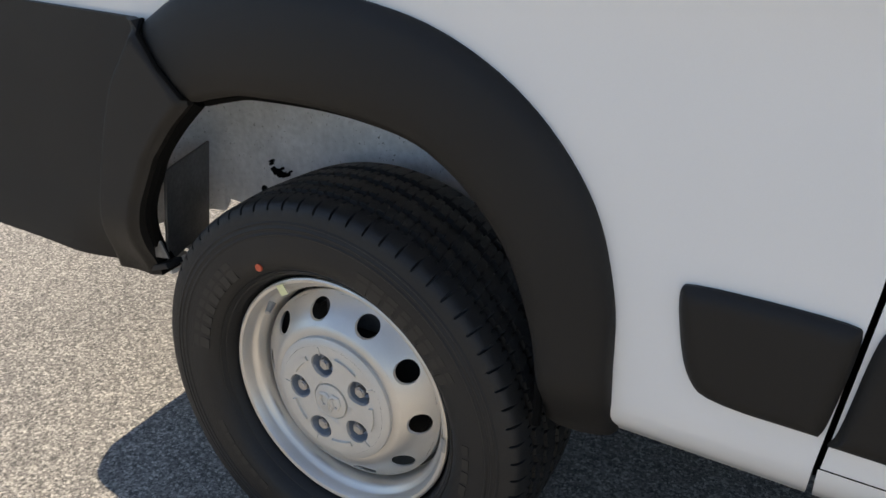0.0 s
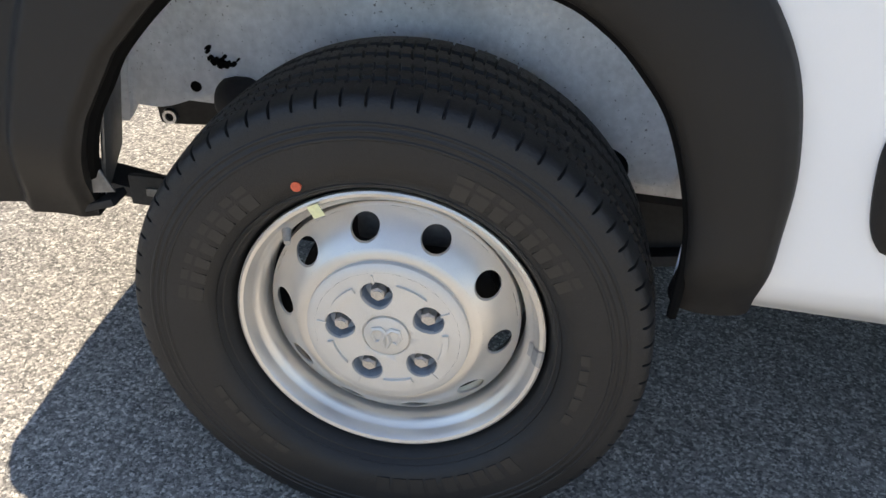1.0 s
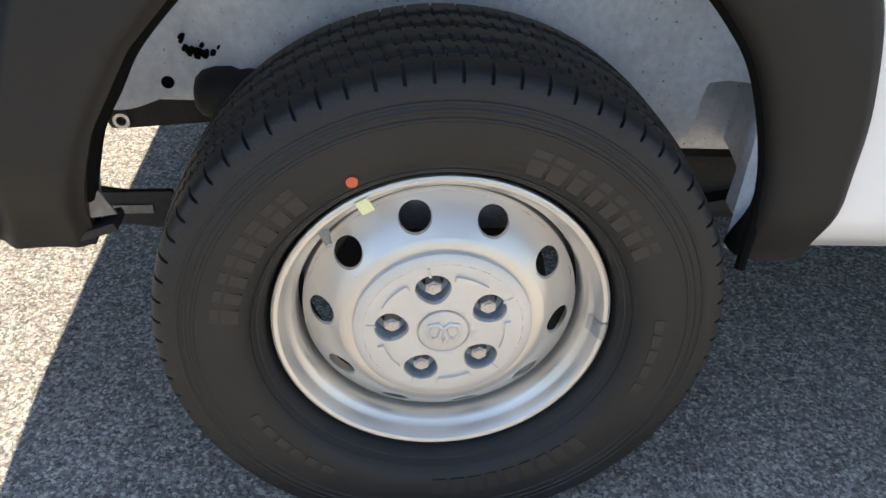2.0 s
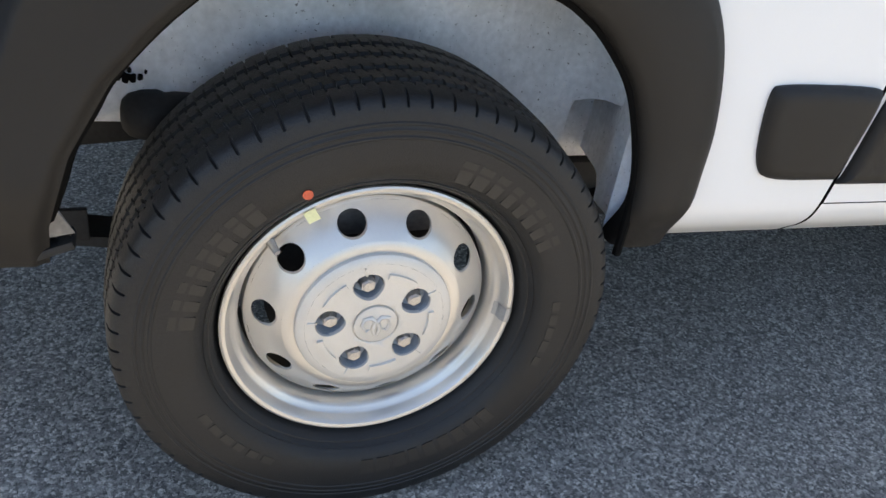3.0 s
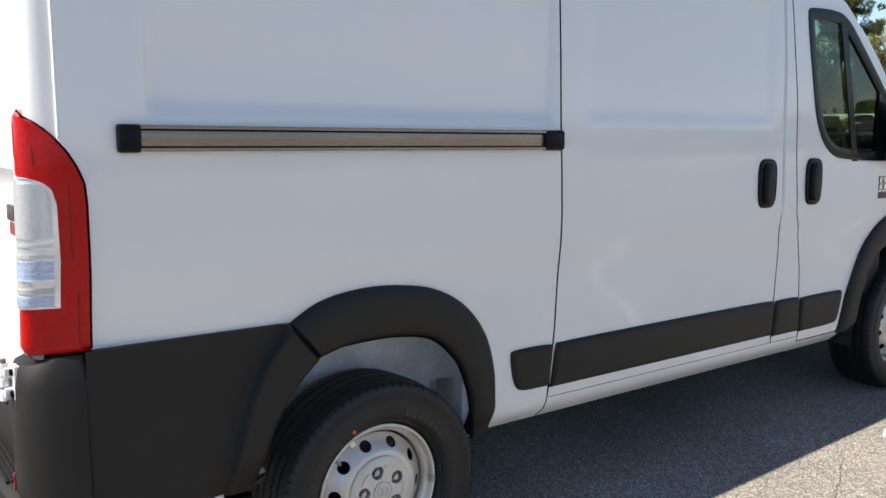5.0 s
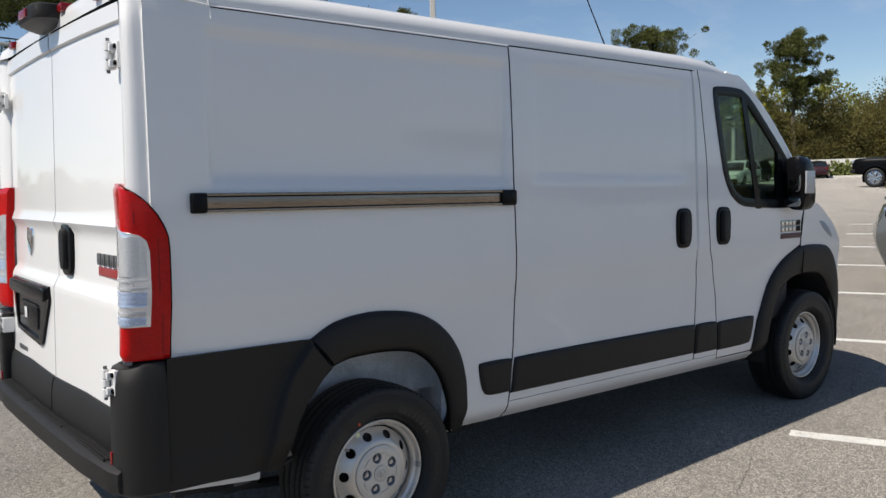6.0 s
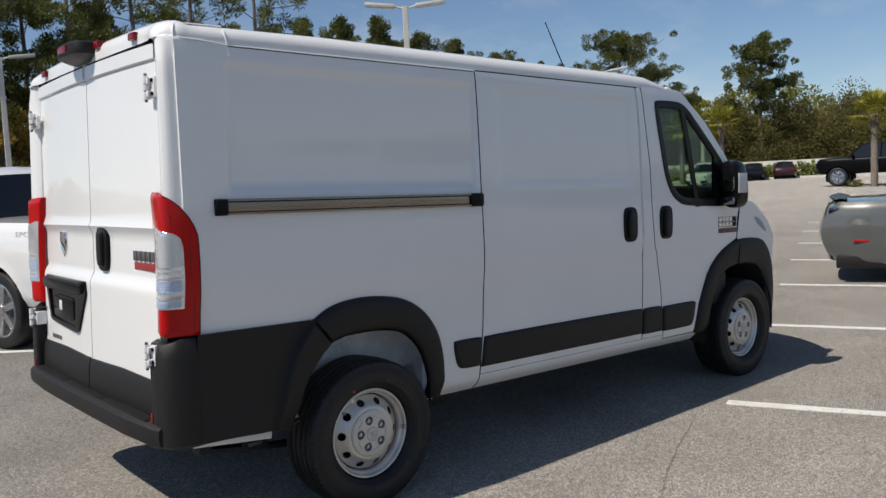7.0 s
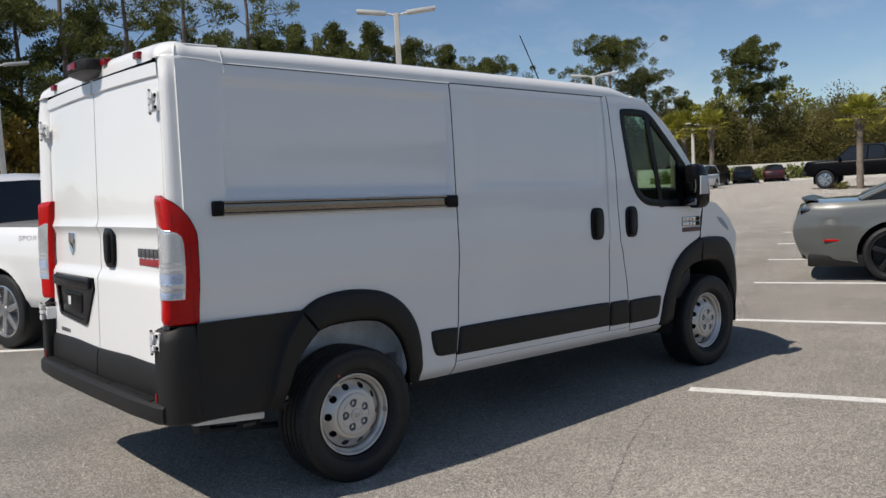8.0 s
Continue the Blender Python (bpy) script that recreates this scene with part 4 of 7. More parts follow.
bm = bmesh.new()
pill(bm, (X - 0.006, 0.41, 1.098), 0.33, 0.036, 0.022, "x", bev=0.012, power=6)
part("plate_lamp_bar", bm, M_GLOSSBLACK, pl, "black bar above the plate")

# high stop lamp and camera in a bowl behind the roof edge, and red marker lamps beside it
bm = bmesh.new()
rows = []
for z, s, back in ((2.278, 0.80, 0.0), (2.282, 0.92, 0.0), (2.276, 0.98, 0.0), (2.232, 1.0, 0.0), (2.222, 0.985, 0.003)):
    ring = []
    for k in range(32):
        t = 2 * math.pi * k / 32
        u = math.copysign(abs(math.cos(t)) ** 0.5, math.cos(t)) * 0.165 * s
        d = math.copysign(abs(math.sin(t)) ** 0.5, math.sin(t)) * 0.105 * s
        ring.append((-0.978 + d + back, u, z + 0.018))
    rows.append(ring)
vs = grid(bm, rows, close_u=True)
bm.faces.new(vs[0])
bm.faces.new(vs[-1])
hs = part("high_stop_lamp", bm, M_PLASTIC, van, "black stop lamp and camera bowl on the roof edge", RAKE)
bm = bmesh.new()
rows = []
for z, s, back in ((2.241, 0.97, 0.004), (2.230, 0.90, 0.012), (2.214, 0.70, 0.024), (2.209, 0.55, 0.030)):
    rows.append([(-0.978 + back + math.copysign(abs(math.sin(2 * math.pi * k / 32)) ** 0.5, math.sin(2 * math.pi * k / 32)) * 0.105 * s, math.copysign(abs(math.cos(2 * math.pi * k / 32)) ** 0.5, math.cos(2 * math.pi * k / 32)) * 0.165 * s, z) for k in range(32)])
vs = grid(bm, rows, close_u=True)
bm.faces.new(vs[-1])
part("camera_cowl", bm, mat("grey_plastic", (0.07, 0.07, 0.072), 0.5, grain=(300, 0.1)), hs, "grey underside")
bm = bmesh.new()
box(bm, (-0.965, 0.01, 2.196), (0.040, 0.040, 0.034), 0.008)
part("camera", bm, M_HINGE, hs)
bm = bmesh.new()
box(bm, (-1.081, 0.0, 2.270), (0.018, 0.120, 0.034), 0.006)
part("lens", bm, M_MARKER, hs, "dark red stop lens")


def marker(y, z, x):
    bm = bmesh.new()
    box(bm, (x + 0.03, y, z - 0.022), (0.070, 0.048, 0.018), 0.004)
    ob = part("marker_lamp", bm, M_HINGE, van, "red roof marker lamp on a white base", RAKE)
    bm = bmesh.new()
    box(bm, (x + 0.01, y, z), (0.072, 0.066, 0.034), 0.009)
    part("lens", bm, M_MARKER, ob)


for y, z in ((-0.655, 2.243), (-0.205, 2.275), (0.205, 2.275), (0.655, 2.243)):
    marker(y, z, -0.972)

# aerial
bm = bmesh.new()
tube(bm, [(2.67, 0, 2.27), (2.56, 0, 2.481), (2.36, 0, 2.793)], [0.007, 0.005, 0.004], 6)
part("aerial", bm, M_GLOSSBLACK, van, "thin black roof aerial", RAKE)

# ---- flank fittings ----
for side in (-1,):
    w = 1.004
    bm = bmesh.new()
    box(bm, (-0.053, side * (w + 0.0055), 1.4975), (1.40, 0.015, 0.040), 0.002)
    rail = part("door_rail", bm, M_ALU, van, "grooved aluminium sliding door rail", RAKE)
    for zc in (1.5265, 1.4690):
        bm = bmesh.new()
        box(bm, (-0.053, side * (w + 0.009), zc), (1.40, 0.022, 0.010), 0.002)
        part("rail_lip", bm, M_ALU, rail)
    bm = bmesh.new()
    box(bm, (-0.053, side * (w + 0.007), 1.5195), (1.40, 0.008, 0.005))
    part("rail_groove", bm, M_SEAM, rail)
    bm = bmesh.new()
    box(bm, (-0.053, side * (w + 0.007), 1.4758), (1.40, 0.008, 0.005))
    part("rail_groove", bm, M_SEAM, rail)
    for x, sx in ((-0.778, 0.058), (0.686, 0.094)):
        bm = bmesh.new()
        pill(bm, (x, side * (w - 0.002), 1.497), sx / 2, 0.036, 0.026, "y", bev=0.008, power=9)
        part("rail_end_cap", bm, M_GLOSSBLACK, rail, "black end cap")
    for x in (2.028, 2.415):
        wz = half_width(x, 1.31)
        bm = bmesh.new()
        pill(bm, (x, side * (wz - 0.004), 1.308), 0.071, 0.112, 0.014, "y", bev=0.008, power=3.6)
        h = part("door_handle", bm, M_GLOSSBLACK, van, "black upright door handle", RAKE)
        bm = bmesh.new()
        pill(bm, (x - 0.008, side * (wz + 0.008), 1.308), 0.030, 0.092, 0.026, "y", bev=0.010, power=3.2)
        part("grip", bm, M_PLASTIC, h)


def trim_piece(xa, xb, z0, z1, side, skew0, skew1, round0, round1):
    """A black rubbing strip piece with bevelled rim; round: rounded lower corner."""
    bm = bmesh.new()
    rows = []
    for d, ins in ((0.0, 0.0), (0.006, 0.0), (0.014, 0.006), (0.018, 0.014), (0.0185, 0.024)):
        corners = [(xa + skew0 + ins + (round0 * 0.6), z0 + ins), (xa + skew0 + ins * 0.9 + round0 * 0.12, z0 + ins + round0 * 0.5), (xa + skew0 * 0.6 + ins, z0 + ins + round0 + 0.02), (xa + ins, z1 - ins - 0.012), (xa + ins + 0.012, z1 - ins),
                   (xb - ins - 0.012, z1 - ins), (xb - ins, z1 - ins - 0.012), (xb + skew1 * 0.7 - ins, z0 + ins + round1 + 0.015), (xb + skew1 - ins - round1 * 0.15, z0 + ins + round1 * 0.45), (xb + skew1 - ins - round1 * 0.7, z0 + ins)]
        rows.append([(x, side * (half_width(x, z) + d - 0.001), z) for x, z in rounded(corners)])
    vs = grid(bm, rows, close_u=True)
    bm.faces.new(vs[-1])
    return part("rubbing_strip", bm, M_PLASTIC, van, m=RAKE)


for side in (-1, 1):
    trim_piece(0.534, 0.744, 0.588, 0.748, side, 0.020, -0.022, 0.055, 0.0)
    trim_piece(0.756, 2.188, 0.579, 0.750, side, -0.022, -0.006, 0.0, 0.0)
    trim_piece(2.200, 2.406, 0.571, 0.745, side, -0.006, 0.012, 0.0, 0.0)
    trim_piece(2.418, 2.816, 0.564, 0.738, side, 0.012, -0.030, 0.0, 0.035)

# badge on the front door: plain blocks
bm = bmesh.new()
for row, z in enumerate((1.300, 1.262)):
    for k in range(5):
        x = 3.09 + 0.048 * k
        box(bm, (x, -(half_width(x, z) + 0.002), z), (0.038, 0.006, 0.028), 0.002)
db = part("door_badge", bm, M_CHROME, van, "chrome letter-high blocks in two rows", RAKE)
bm = bmesh.new()
box(bm, (3.186, -(half_width(3.18, 1.22) + 0.002), 1.218), (0.245, 0.006, 0.034), 0.003)
part("badge_plate", bm, mat("badge_dark", (0.10, 0.04, 0.04), 0.4, grain=(200, 0.1)), db, "dark strip")


for z in (1.300, 1.262):
    bm = bmesh.new()
    box(bm, (3.186, -(half_width(3.18, z) + 0.0005), z), (0.246, 0.005, 0.035), 0.002)
    part("badge_backing", bm, M_GLOSSBLACK, db, "black backing strip")

# door windows: black frame, two panes, upright divider
def window(side):
    C = Vector((2.78, 0, 1.75))
    bm = bmesh.new()
    rows = []
    n = len(WIN)
    for grow, d in ((0.012, -0.004), (0.010, 0.004), (-0.012, 0.005), (-0.042, 0.001), (-0.044, -0.012)):
        ring = []
        for k in range(n):
            p0, p1, p2 = (Vector((*WIN[(k + q) % n], 0)) for q in (-1, 0, 1))
            t = (p2 - p0).normalized()
            nrm = Vector((-t.y, t.x, 0))
            if nrm.dot(Vector((p1.x - 2.75, p1.y - 1.72, 0))) < 0:
                nrm = -nrm
            q = p1 + nrm * grow
            ring.append((q.x, side * (half_width(q.x, q.y) + d), q.y))
        rows.append(ring)
    grid(bm, rows, close_u=True)
    win = part("door_window", bm, M_GLOSSBLACK, van, "black-framed door window", RAKE)
    bm = bmesh.new()
    bm.faces.new([bm.verts.new((x, side * (half_width(x, z) - 0.006), z)) for x, z in WIN])
    bmesh.ops.triangulate(bm, faces=bm.faces)
    gl = part("pane", bm, M_GLASS, win, "tinted glass", smooth=False)
    gl.visible_shadow = False
    bm = bmesh.new()
    rows = []
    for z in [1.40 + 0.7 * k / 10 for k in range(11)]:
        x = 2.790 - (z - 1.436) * 0.226
        rows.append([(x - 0.028, side * (half_width(x, z) - 0.003), z), (x - 0.026, side * (half_width(x, z) + 0.004), z), (x + 0.026, side * (half_width(x, z) + 0.004), z), (x + 0.028, side * (half_width(x, z) - 0.003), z)])
    grid(bm, rows)
    part("divider", bm, M_GLOSSBLACK, win)
    bm = bmesh.new()
    tri = [(3.16, 1.69), (3.19, 1.64), (3.19, 1.42), (3.02, 1.41), (3.03, 1.80)]
    v0 = [bm.verts.new((x, side * (half_width(x, z) + 0.003), z)) for x, z in tri]
    v1 = [bm.verts.new((x, side * (half_width(x, z) - 0.02), z)) for x, z in tri]
    bm.faces.new(v0)
    for k in range(5):
        bm.faces.new((v0[k], v0[(k + 1) % 5], v1[(k + 1) % 5], v1[k]))
    part("mirror_mount", bm, M_GLOSSBLACK, win)
    # door mirror
    bm = bmesh.new()
    rows = []
    for f, s in ((0.0, 0.55), (0.03, 0.82), (0.10, 0.97), (0.35, 1.0), (0.75, 0.97), (0.92, 0.88), (1.0, 0.72)):
        ring = []
        for k in range(24):
            a = 2 * math.pi * k / 24
            u = math.copysign(abs(math.cos(a)) ** 0.6, math.cos(a))
            v = math.copysign(abs(math.sin(a)) ** 0.6, math.sin(a))
            ring.append((3.075 + 0.175 * f - 0.02 * v, side * (1.078 + 0.065 * u * s), 1.552 + 0.172 * v * s))
        rows.append(ring)
    vs = grid(bm, rows, close_u=True)
    bm.faces.new(vs[0])
    bm.faces.new(vs[-1])
    mir = part("door_mirror", bm, M_GLOSSBLACK, van, "large black door mirror with a side repeater", RAKE)
    bm = bmesh.new()
    pill(bm, (3.079, side * 1.078, 1.598), 0.048, 0.098, 0.010, "x", bev=0.004, power=5)
    part("mirror_glass", bm, M_CARMIRROR, mir, "upper mirror glass")
    bm = bmesh.new()
    pill(bm, (3.083, side * 1.078, 1.437), 0.044, 0.030, 0.010, "x", bev=0.004, power=5)
    part("mirror_glass", bm, M_CARMIRROR, mir, "lower wide-angle glass")
    bm = bmesh.new()
    box(bm, (3.155, side * 1.143, 1.560), (0.110, 0.012, 0.140), 0.005)
    part("repeater", bm, M_REPEATER, mir, "clear repeater lamp")
    bm = bmesh.new()
    box(bm, (3.15, side * 1.01, 1.425), (0.09, 0.08, 0.05), 0.012)
    part("mirror_arm", bm, M_PLASTIC, mir)


for side in (-1, 1):
    window(side)

# cab inside: dash, seats
bm = bmesh.new()
box(bm, (3.30, 0, 1.30), (0.46, 1.80, 0.50), 0.07)
part("dashboard", bm, M_DASH, van, "dark dashboard", RAKE)
for side in (-1, 1):
    bm = bmesh.new()
    box(bm, (2.80, side * 0.915, 1.06), (0.95, 0.05, 0.76), 0.02)
    part("door_lining", bm, M_DASH, van, "dark plastic door lining", RAKE)
bm = bmesh.new()
box(bm, (2.36, 0, 2.215), (0.46, 1.70, 0.02), 0.006)
part("headliner", bm, M_SEAT, van, "dark cab headliner", RAKE)
for y in (-0.55, 0.0, 0.55):
    bm = bmesh.new()
    box(bm, (2.62, y, 0.98), (0.52, 0.48, 0.16), 0.05)
    seat = part("seat", bm, M_SEAT, van, "dark cloth cab seat", RAKE)
    bm = bmesh.new()
    box(bm, (2.36, y, 1.34), (0.14, 0.46, 0.66), 0.05, Euler((0, radians(-10), 0)))
    part("backrest", bm, M_SEAT, seat)
    bm = bmesh.new()
    box(bm, (2.30, y, 1.78), (0.10, 0.26, 0.18), 0.04)
    part("headrest", bm, M_SEAT, seat)
bm = bmesh.new()
rows = [[(3.02 + 0.19 * math.cos(2 * math.pi * k / 24) * 0.35, 0.55 + 0.19 * math.sin(2 * math.pi * k / 24), 1.40 + 0.19 * math.cos(2 * math.pi * k / 24) * 0.9) for k in range(25)]]
tube(bm, rows[0], [0.014] * 25, 6)
part("steering_wheel", bm, M_DASH, van, m=RAKE)


# ---- wheels ----
HUB_Z = 0.362


def ring_with_holes(bm, r0, r1, rc, rh, n, phase, yf, depth, seg=20, squash=1.0):
    """A disc between two radii with n round holes, each with a wall of some depth; yf gives y at a radius."""
    for s in range(n):
        mid = phase + 2 * math.pi * s / n
        half = math.pi / n
        outer, hole, wall = [], [], []
        for k in range(seg):
            a = 2 * math.pi * k / seg
            ca, sa = math.cos(a), math.sin(a)
            # the sector's rim in the (angle, radius) plane, met along direction a
            span = (r1 - rc) if ca > 0 else (rc - r0)
            # in units where the hole is round
            m = min(half * rc / max(abs(sa), 1e-6), span / max(abs(ca), 1e-6))
            th, r = mid + m * sa / rc, rc + m * ca
            outer.append((th, r))
            hole.append((mid + rh * sa / rc, rc + rh * squash * ca))
        # exact corners
        for ct, cr in ((half, r1), (-half, r1), (half, r0), (-half, r0)):
            best = min(range(seg), key=lambda k: (outer[k][0] - mid - ct) ** 2 * rc * rc + (outer[k][1] - cr) ** 2)
            outer[best] = (mid + ct, cr)
        P = lambda th, r, dy=0.0: (r * math.cos(th), yf(r) + dy, r * math.sin(th))
        rows = []
        for f in (0.0, 0.5, 0.82, 1.0):
            rows.append([P(o[0] * (1 - f) + h[0] * f, o[1] * (1 - f) + h[1] * f) for o, h in zip(outer, hole)])
        rows.append([P(mid + (h[0] - mid) * 0.96, rc + (h[1] - rc) * 0.96, 0.003) for h in hole])
        rows.append([P(mid + (h[0] - mid) * 0.94, rc + (h[1] - rc) * 0.94, depth) for h in hole])
        grid(bm, rows, close_u=True)
    bmesh.ops.remove_doubles(bm, verts=bm.verts, dist=0.0004)


def tyre_mesh():
    """A ribbed van tyre: ringed side wall, notched shoulders, four zigzag grooves between notched ribs."""
    bm = bmesh.new()
    # half profile from the outer bead to the tread's middle: (radius, y, kind)
    half = [(0.205, -0.036, ""), (0.218, -0.050, ""), (0.2262, -0.0615, ""), (0.2285, -0.069, ""), (0.2305, -0.0765, ""), (0.236, -0.084, ""), (0.238, -0.0845, ""), (0.240, -0.088, ""), (0.2430, -0.0925, ""), (0.2445, -0.0915, ""), (0.250, -0.0985, ""), (0.262, -0.1055, ""), (0.280, -0.1080, ""),
            (0.300, -0.1088, ""), (0.3095, -0.1086, ""), (0.3110, -0.1099, ""), (0.3135, -0.1098, ""), (0.3150, -0.1083, ""), (0.3195, -0.1081, ""), (0.3210, -0.1093, ""), (0.3230, -0.1092, ""), (0.3245, -0.1077, ""), (0.3285, -0.1072, ""), (0.3300, -0.1085, ""), (0.3320, -0.1082, ""), (0.3335, -0.1066, ""),
            (0.3410, -0.1056, ""), (0.3470, -0.1042, ""), (0.3520, -0.1026, "s1"), (0.3568, -0.0998, "s"), (0.3604, -0.0957, "s"), (0.3628, -0.0902, "s"), (0.3642, -0.0835, "s1"), (0.3652, -0.0770, ""), (0.3662, -0.0690, ""), (0.3668, -0.0605, "e"),
            (0.3565, -0.0585, "g"), (0.3565, -0.0510, "g"), (0.3676, -0.0490, "e"), (0.3682, -0.0410, ""), (0.3686, -0.0330, ""), (0.3690, -0.0255, "f"), (0.3595, -0.0235, "g"), (0.3595, -0.0165, "g"), (0.3696, -0.0145, "e"), (0.3700, -0.0070, ""), (0.3701, -0.0010, "")]
    prof = half + [(r, -y * (1.12 if r < 0.345 else 1.32), k) for r, y, k in half[::-1]]
    pitches = 72
    steps = ((0.0, 1), (0.085, 1), (0.11, 0), (0.47, 0), (0.50, 2), (0.585, 2), (0.61, 0), (0.97, 0))
    cuts = {("s", 1): 0.0075, ("s1", 1): 0.0020, ("e", 1): 0.0062, ("f", 2): 0.0062, ("e", 2): 0.0035, ("f", 1): 0.0035}
    rows = []
    for r, y, kind in prof:
        ring = []
        for p in range(pitches):
            for f, slot in steps:
                rr = r - cuts.get((kind, slot), 0.0)
                yy = y + (0.0017 * (1 if f < 0.5 else -1) if kind in ("e", "f", "g") else 0.0)
                th = 2 * math.pi * (p + f + 6.0 * min(max(y, -0.06), 0.06)) / pitches
                ring.append((rr * math.cos(th), yy, max(rr * math.sin(th), -HUB_Z + 0.0015)))
        rows.append(ring)
    grid(bm, rows, close_u=True)
    return bm


def wheel(name, x, y, side, turn, label):
    m = Matrix.Translation((x, y, HUB_Z))
    if side > 0:
        m = m @ Matrix.Rotation(math.pi, 4, "Z")
    w = new(name)
    w.empty_display_size = 0.1
    w.parent = van
    w.matrix_basis = m
    tagged(w, label)
    if "tyre" in WHEEL_MESH:
        for nm, me in WHEEL_MESH.items():
            o = new(nm, me)
            o.parent = w
            if nm != "tyre":
                o.matrix_basis = Matrix.Rotation(turn, 4, "Y")
        return w
    ty = part("tyre", tyre_mesh(), M_RUBBER, w)
    # rim: flange, barrel and well
    bm = bmesh.new()
    revolve(bm, [(0.2030, -0.040), (0.213, -0.050), (0.2195, -0.058), (0.2222, -0.0640), (0.2212, -0.0690), (0.2180, -0.0705), (0.2130, -0.0690), (0.2085, -0.0620), (0.2065, -0.054), (0.2040, -0.0495), (0.1990, -0.0470), (0.1955, -0.0440), (0.1925, -0.036), (0.1910, -0.020), (0.1905, 0.000)], 96)
    rim = part("rim", bm, M_STEEL, w)
    bm = bmesh.new()
    revolve(bm, [(0.1912, -0.012), (0.1912, 0.02), (0.189, 0.06), (0.205, 0.075)], 64)
    part("rim_barrel", bm, M_UNDER, w, "dark inner rim barrel")
    # disc: cone with ten round holes, then the raised centre
    bm = bmesh.new()

    def yf(r):
        return float(np.interp(r, [0.108, 0.122, 0.130, 0.135, 0.145, 0.157, 0.170, 0.180, 0.1880], [-0.070, -0.0715, -0.0700, -0.0675, -0.0610, -0.0505, -0.0375, -0.0285, -0.0240]))

    ring_with_holes(bm, 0.1345, 0.1795, 0.1572, 0.0210, 10, radians(31.5), yf, 0.004, 28, 0.78)
    revolve(bm, [(0.1795, yf(0.1795)), (0.1820, yf(0.182)), (0.1838, -0.0255), (0.1842, -0.020), (0.1842, 0.004)], 96)
    revolve(bm, [(0.1345, yf(0.1345)), (0.131, yf(0.131)), (0.127, yf(0.127)), (0.1235, -0.0712), (0.120, -0.0715), (0.110, -0.070)], 96)
    bmesh.ops.remove_doubles(bm, verts=bm.verts, dist=0.0006)
    part("wheel_disc", bm, M_STEEL, w)
    # centre cap with five bolt pockets
    bm = bmesh.new()

    def yc(r):
        return float(np.interp(r, [0.03, 0.100, 0.110, 0.1145, 0.118], [-0.0835, -0.0815, -0.0805, -0.0790, -0.074]))

    ring_with_holes(bm, 0.036, 0.104, 0.0670, 0.0225, 5, radians(102), yc, 0.006, 28)
    revolve(bm, [(0.104, yc(0.104)), (0.112, yc(0.112)), (0.1165, -0.077), (0.1175, -0.070), (0.1175, -0.060)], 80)
    revolve(bm, [(0.036, yc(0.036)), (0.0345, -0.0825), (0.034, -0.0800), (0.0325, -0.0800), (0.032, -0.0845), (0.028, -0.0860), (0.0, -0.0865)], 64)
    bmesh.ops.remove_doubles(bm, verts=bm.verts, dist=0.0005)
    cap = part("centre_cap", bm, M_CAP, w)
    for k in range(5):
        a = radians(102) + 2 * math.pi * k / 5
        c = (0.0665 * math.cos(a), -0.058, 0.0665 * math.sin(a))
        bm = bmesh.new()
        rows = [[(c[0] + r * math.cos(2 * math.pi * q / 24), y, c[2] + r * math.sin(2 * math.pi * q / 24)) for q in range(24)] for r, y in ((0.0216, -0.0795), (0.0208, -0.072), (0.0202, -0.060), (0.0150, -0.057), (0.0, -0.057))]
        grid(bm, rows, close_u=True)
        part("pocket", bm, M_POCKET, cap)
        bm = bmesh.new()
        cyl(bm, (c[0], -0.066, c[2]), 0.0110, 0.024, "y", 6, bev=0.0012)
        cyl(bm, (c[0], -0.053, c[2]), 0.0140, 0.008, "y", 20)
        cyl(bm, (c[0], -0.0785, c[2]), 0.0070, 0.002, "y", 16)
        part("bolt", bm, M_BOLT, cap, "hexagonal steel wheel bolt")
        # raised arcs and short ticks between the pockets
        b0 = a + math.pi / 5
        bm = bmesh.new()
        rows = []
        for r, d in ((0.0795, 0.0), (0.0802, -0.0046), (0.0884, -0.0046), (0.0885, 0.0)):
            rows.append([(r * math.cos(b0 + t), yc(r) + d + 0.0004, r * math.sin(b0 + t)) for t in [radians(-15 + 3 * q) for q in range(11)]])
        vs = grid(bm, rows)
        bm.faces.new([r_[0] for r_ in vs])
        bm.faces.new([r_[-1] for r_ in vs])
        part("raised_arc", bm, M_CAP, cap)
        bm = bmesh.new()
        box(bm, (0, 0, 0), (0.014, 0.003, 0.003), 0.0008)
        bmesh.ops.transform(bm, matrix=Matrix.Translation((0.094 * math.cos(a), yc(0.094) - 0.0004, 0.094 * math.sin(a))) @ Matrix.Rotation(-a, 4, "Y"), verts=bm.verts)
        part("tick", bm, M_CAP, cap)
    # emblem: plain raised shape
    bm = bmesh.new()
    for s in (-1, 1):
        pts = [(0.000, 0.006), (0.008 * s, 0.014), (0.018 * s, 0.012), (0.021 * s, 0.0), (0.016 * s, -0.010), (0.010 * s, -0.008)]
        tube(bm, [(p, -0.0865, q) for p, q in pts], [0.0035, 0.004, 0.0038, 0.0034, 0.003, 0.002], 6)
        tube(bm, [(0.002 * s, -0.0865, 0.006), (0.005 * s, -0.0868, -0.006), (0.001 * s, -0.0865, -0.019)], [0.004, 0.004, 0.0025], 6)
    part("emblem", bm, M_CAP, cap)
    # tyre wall lettering: worn plain bars
    bm = bmesh.new()
    rng = random.Random(4)
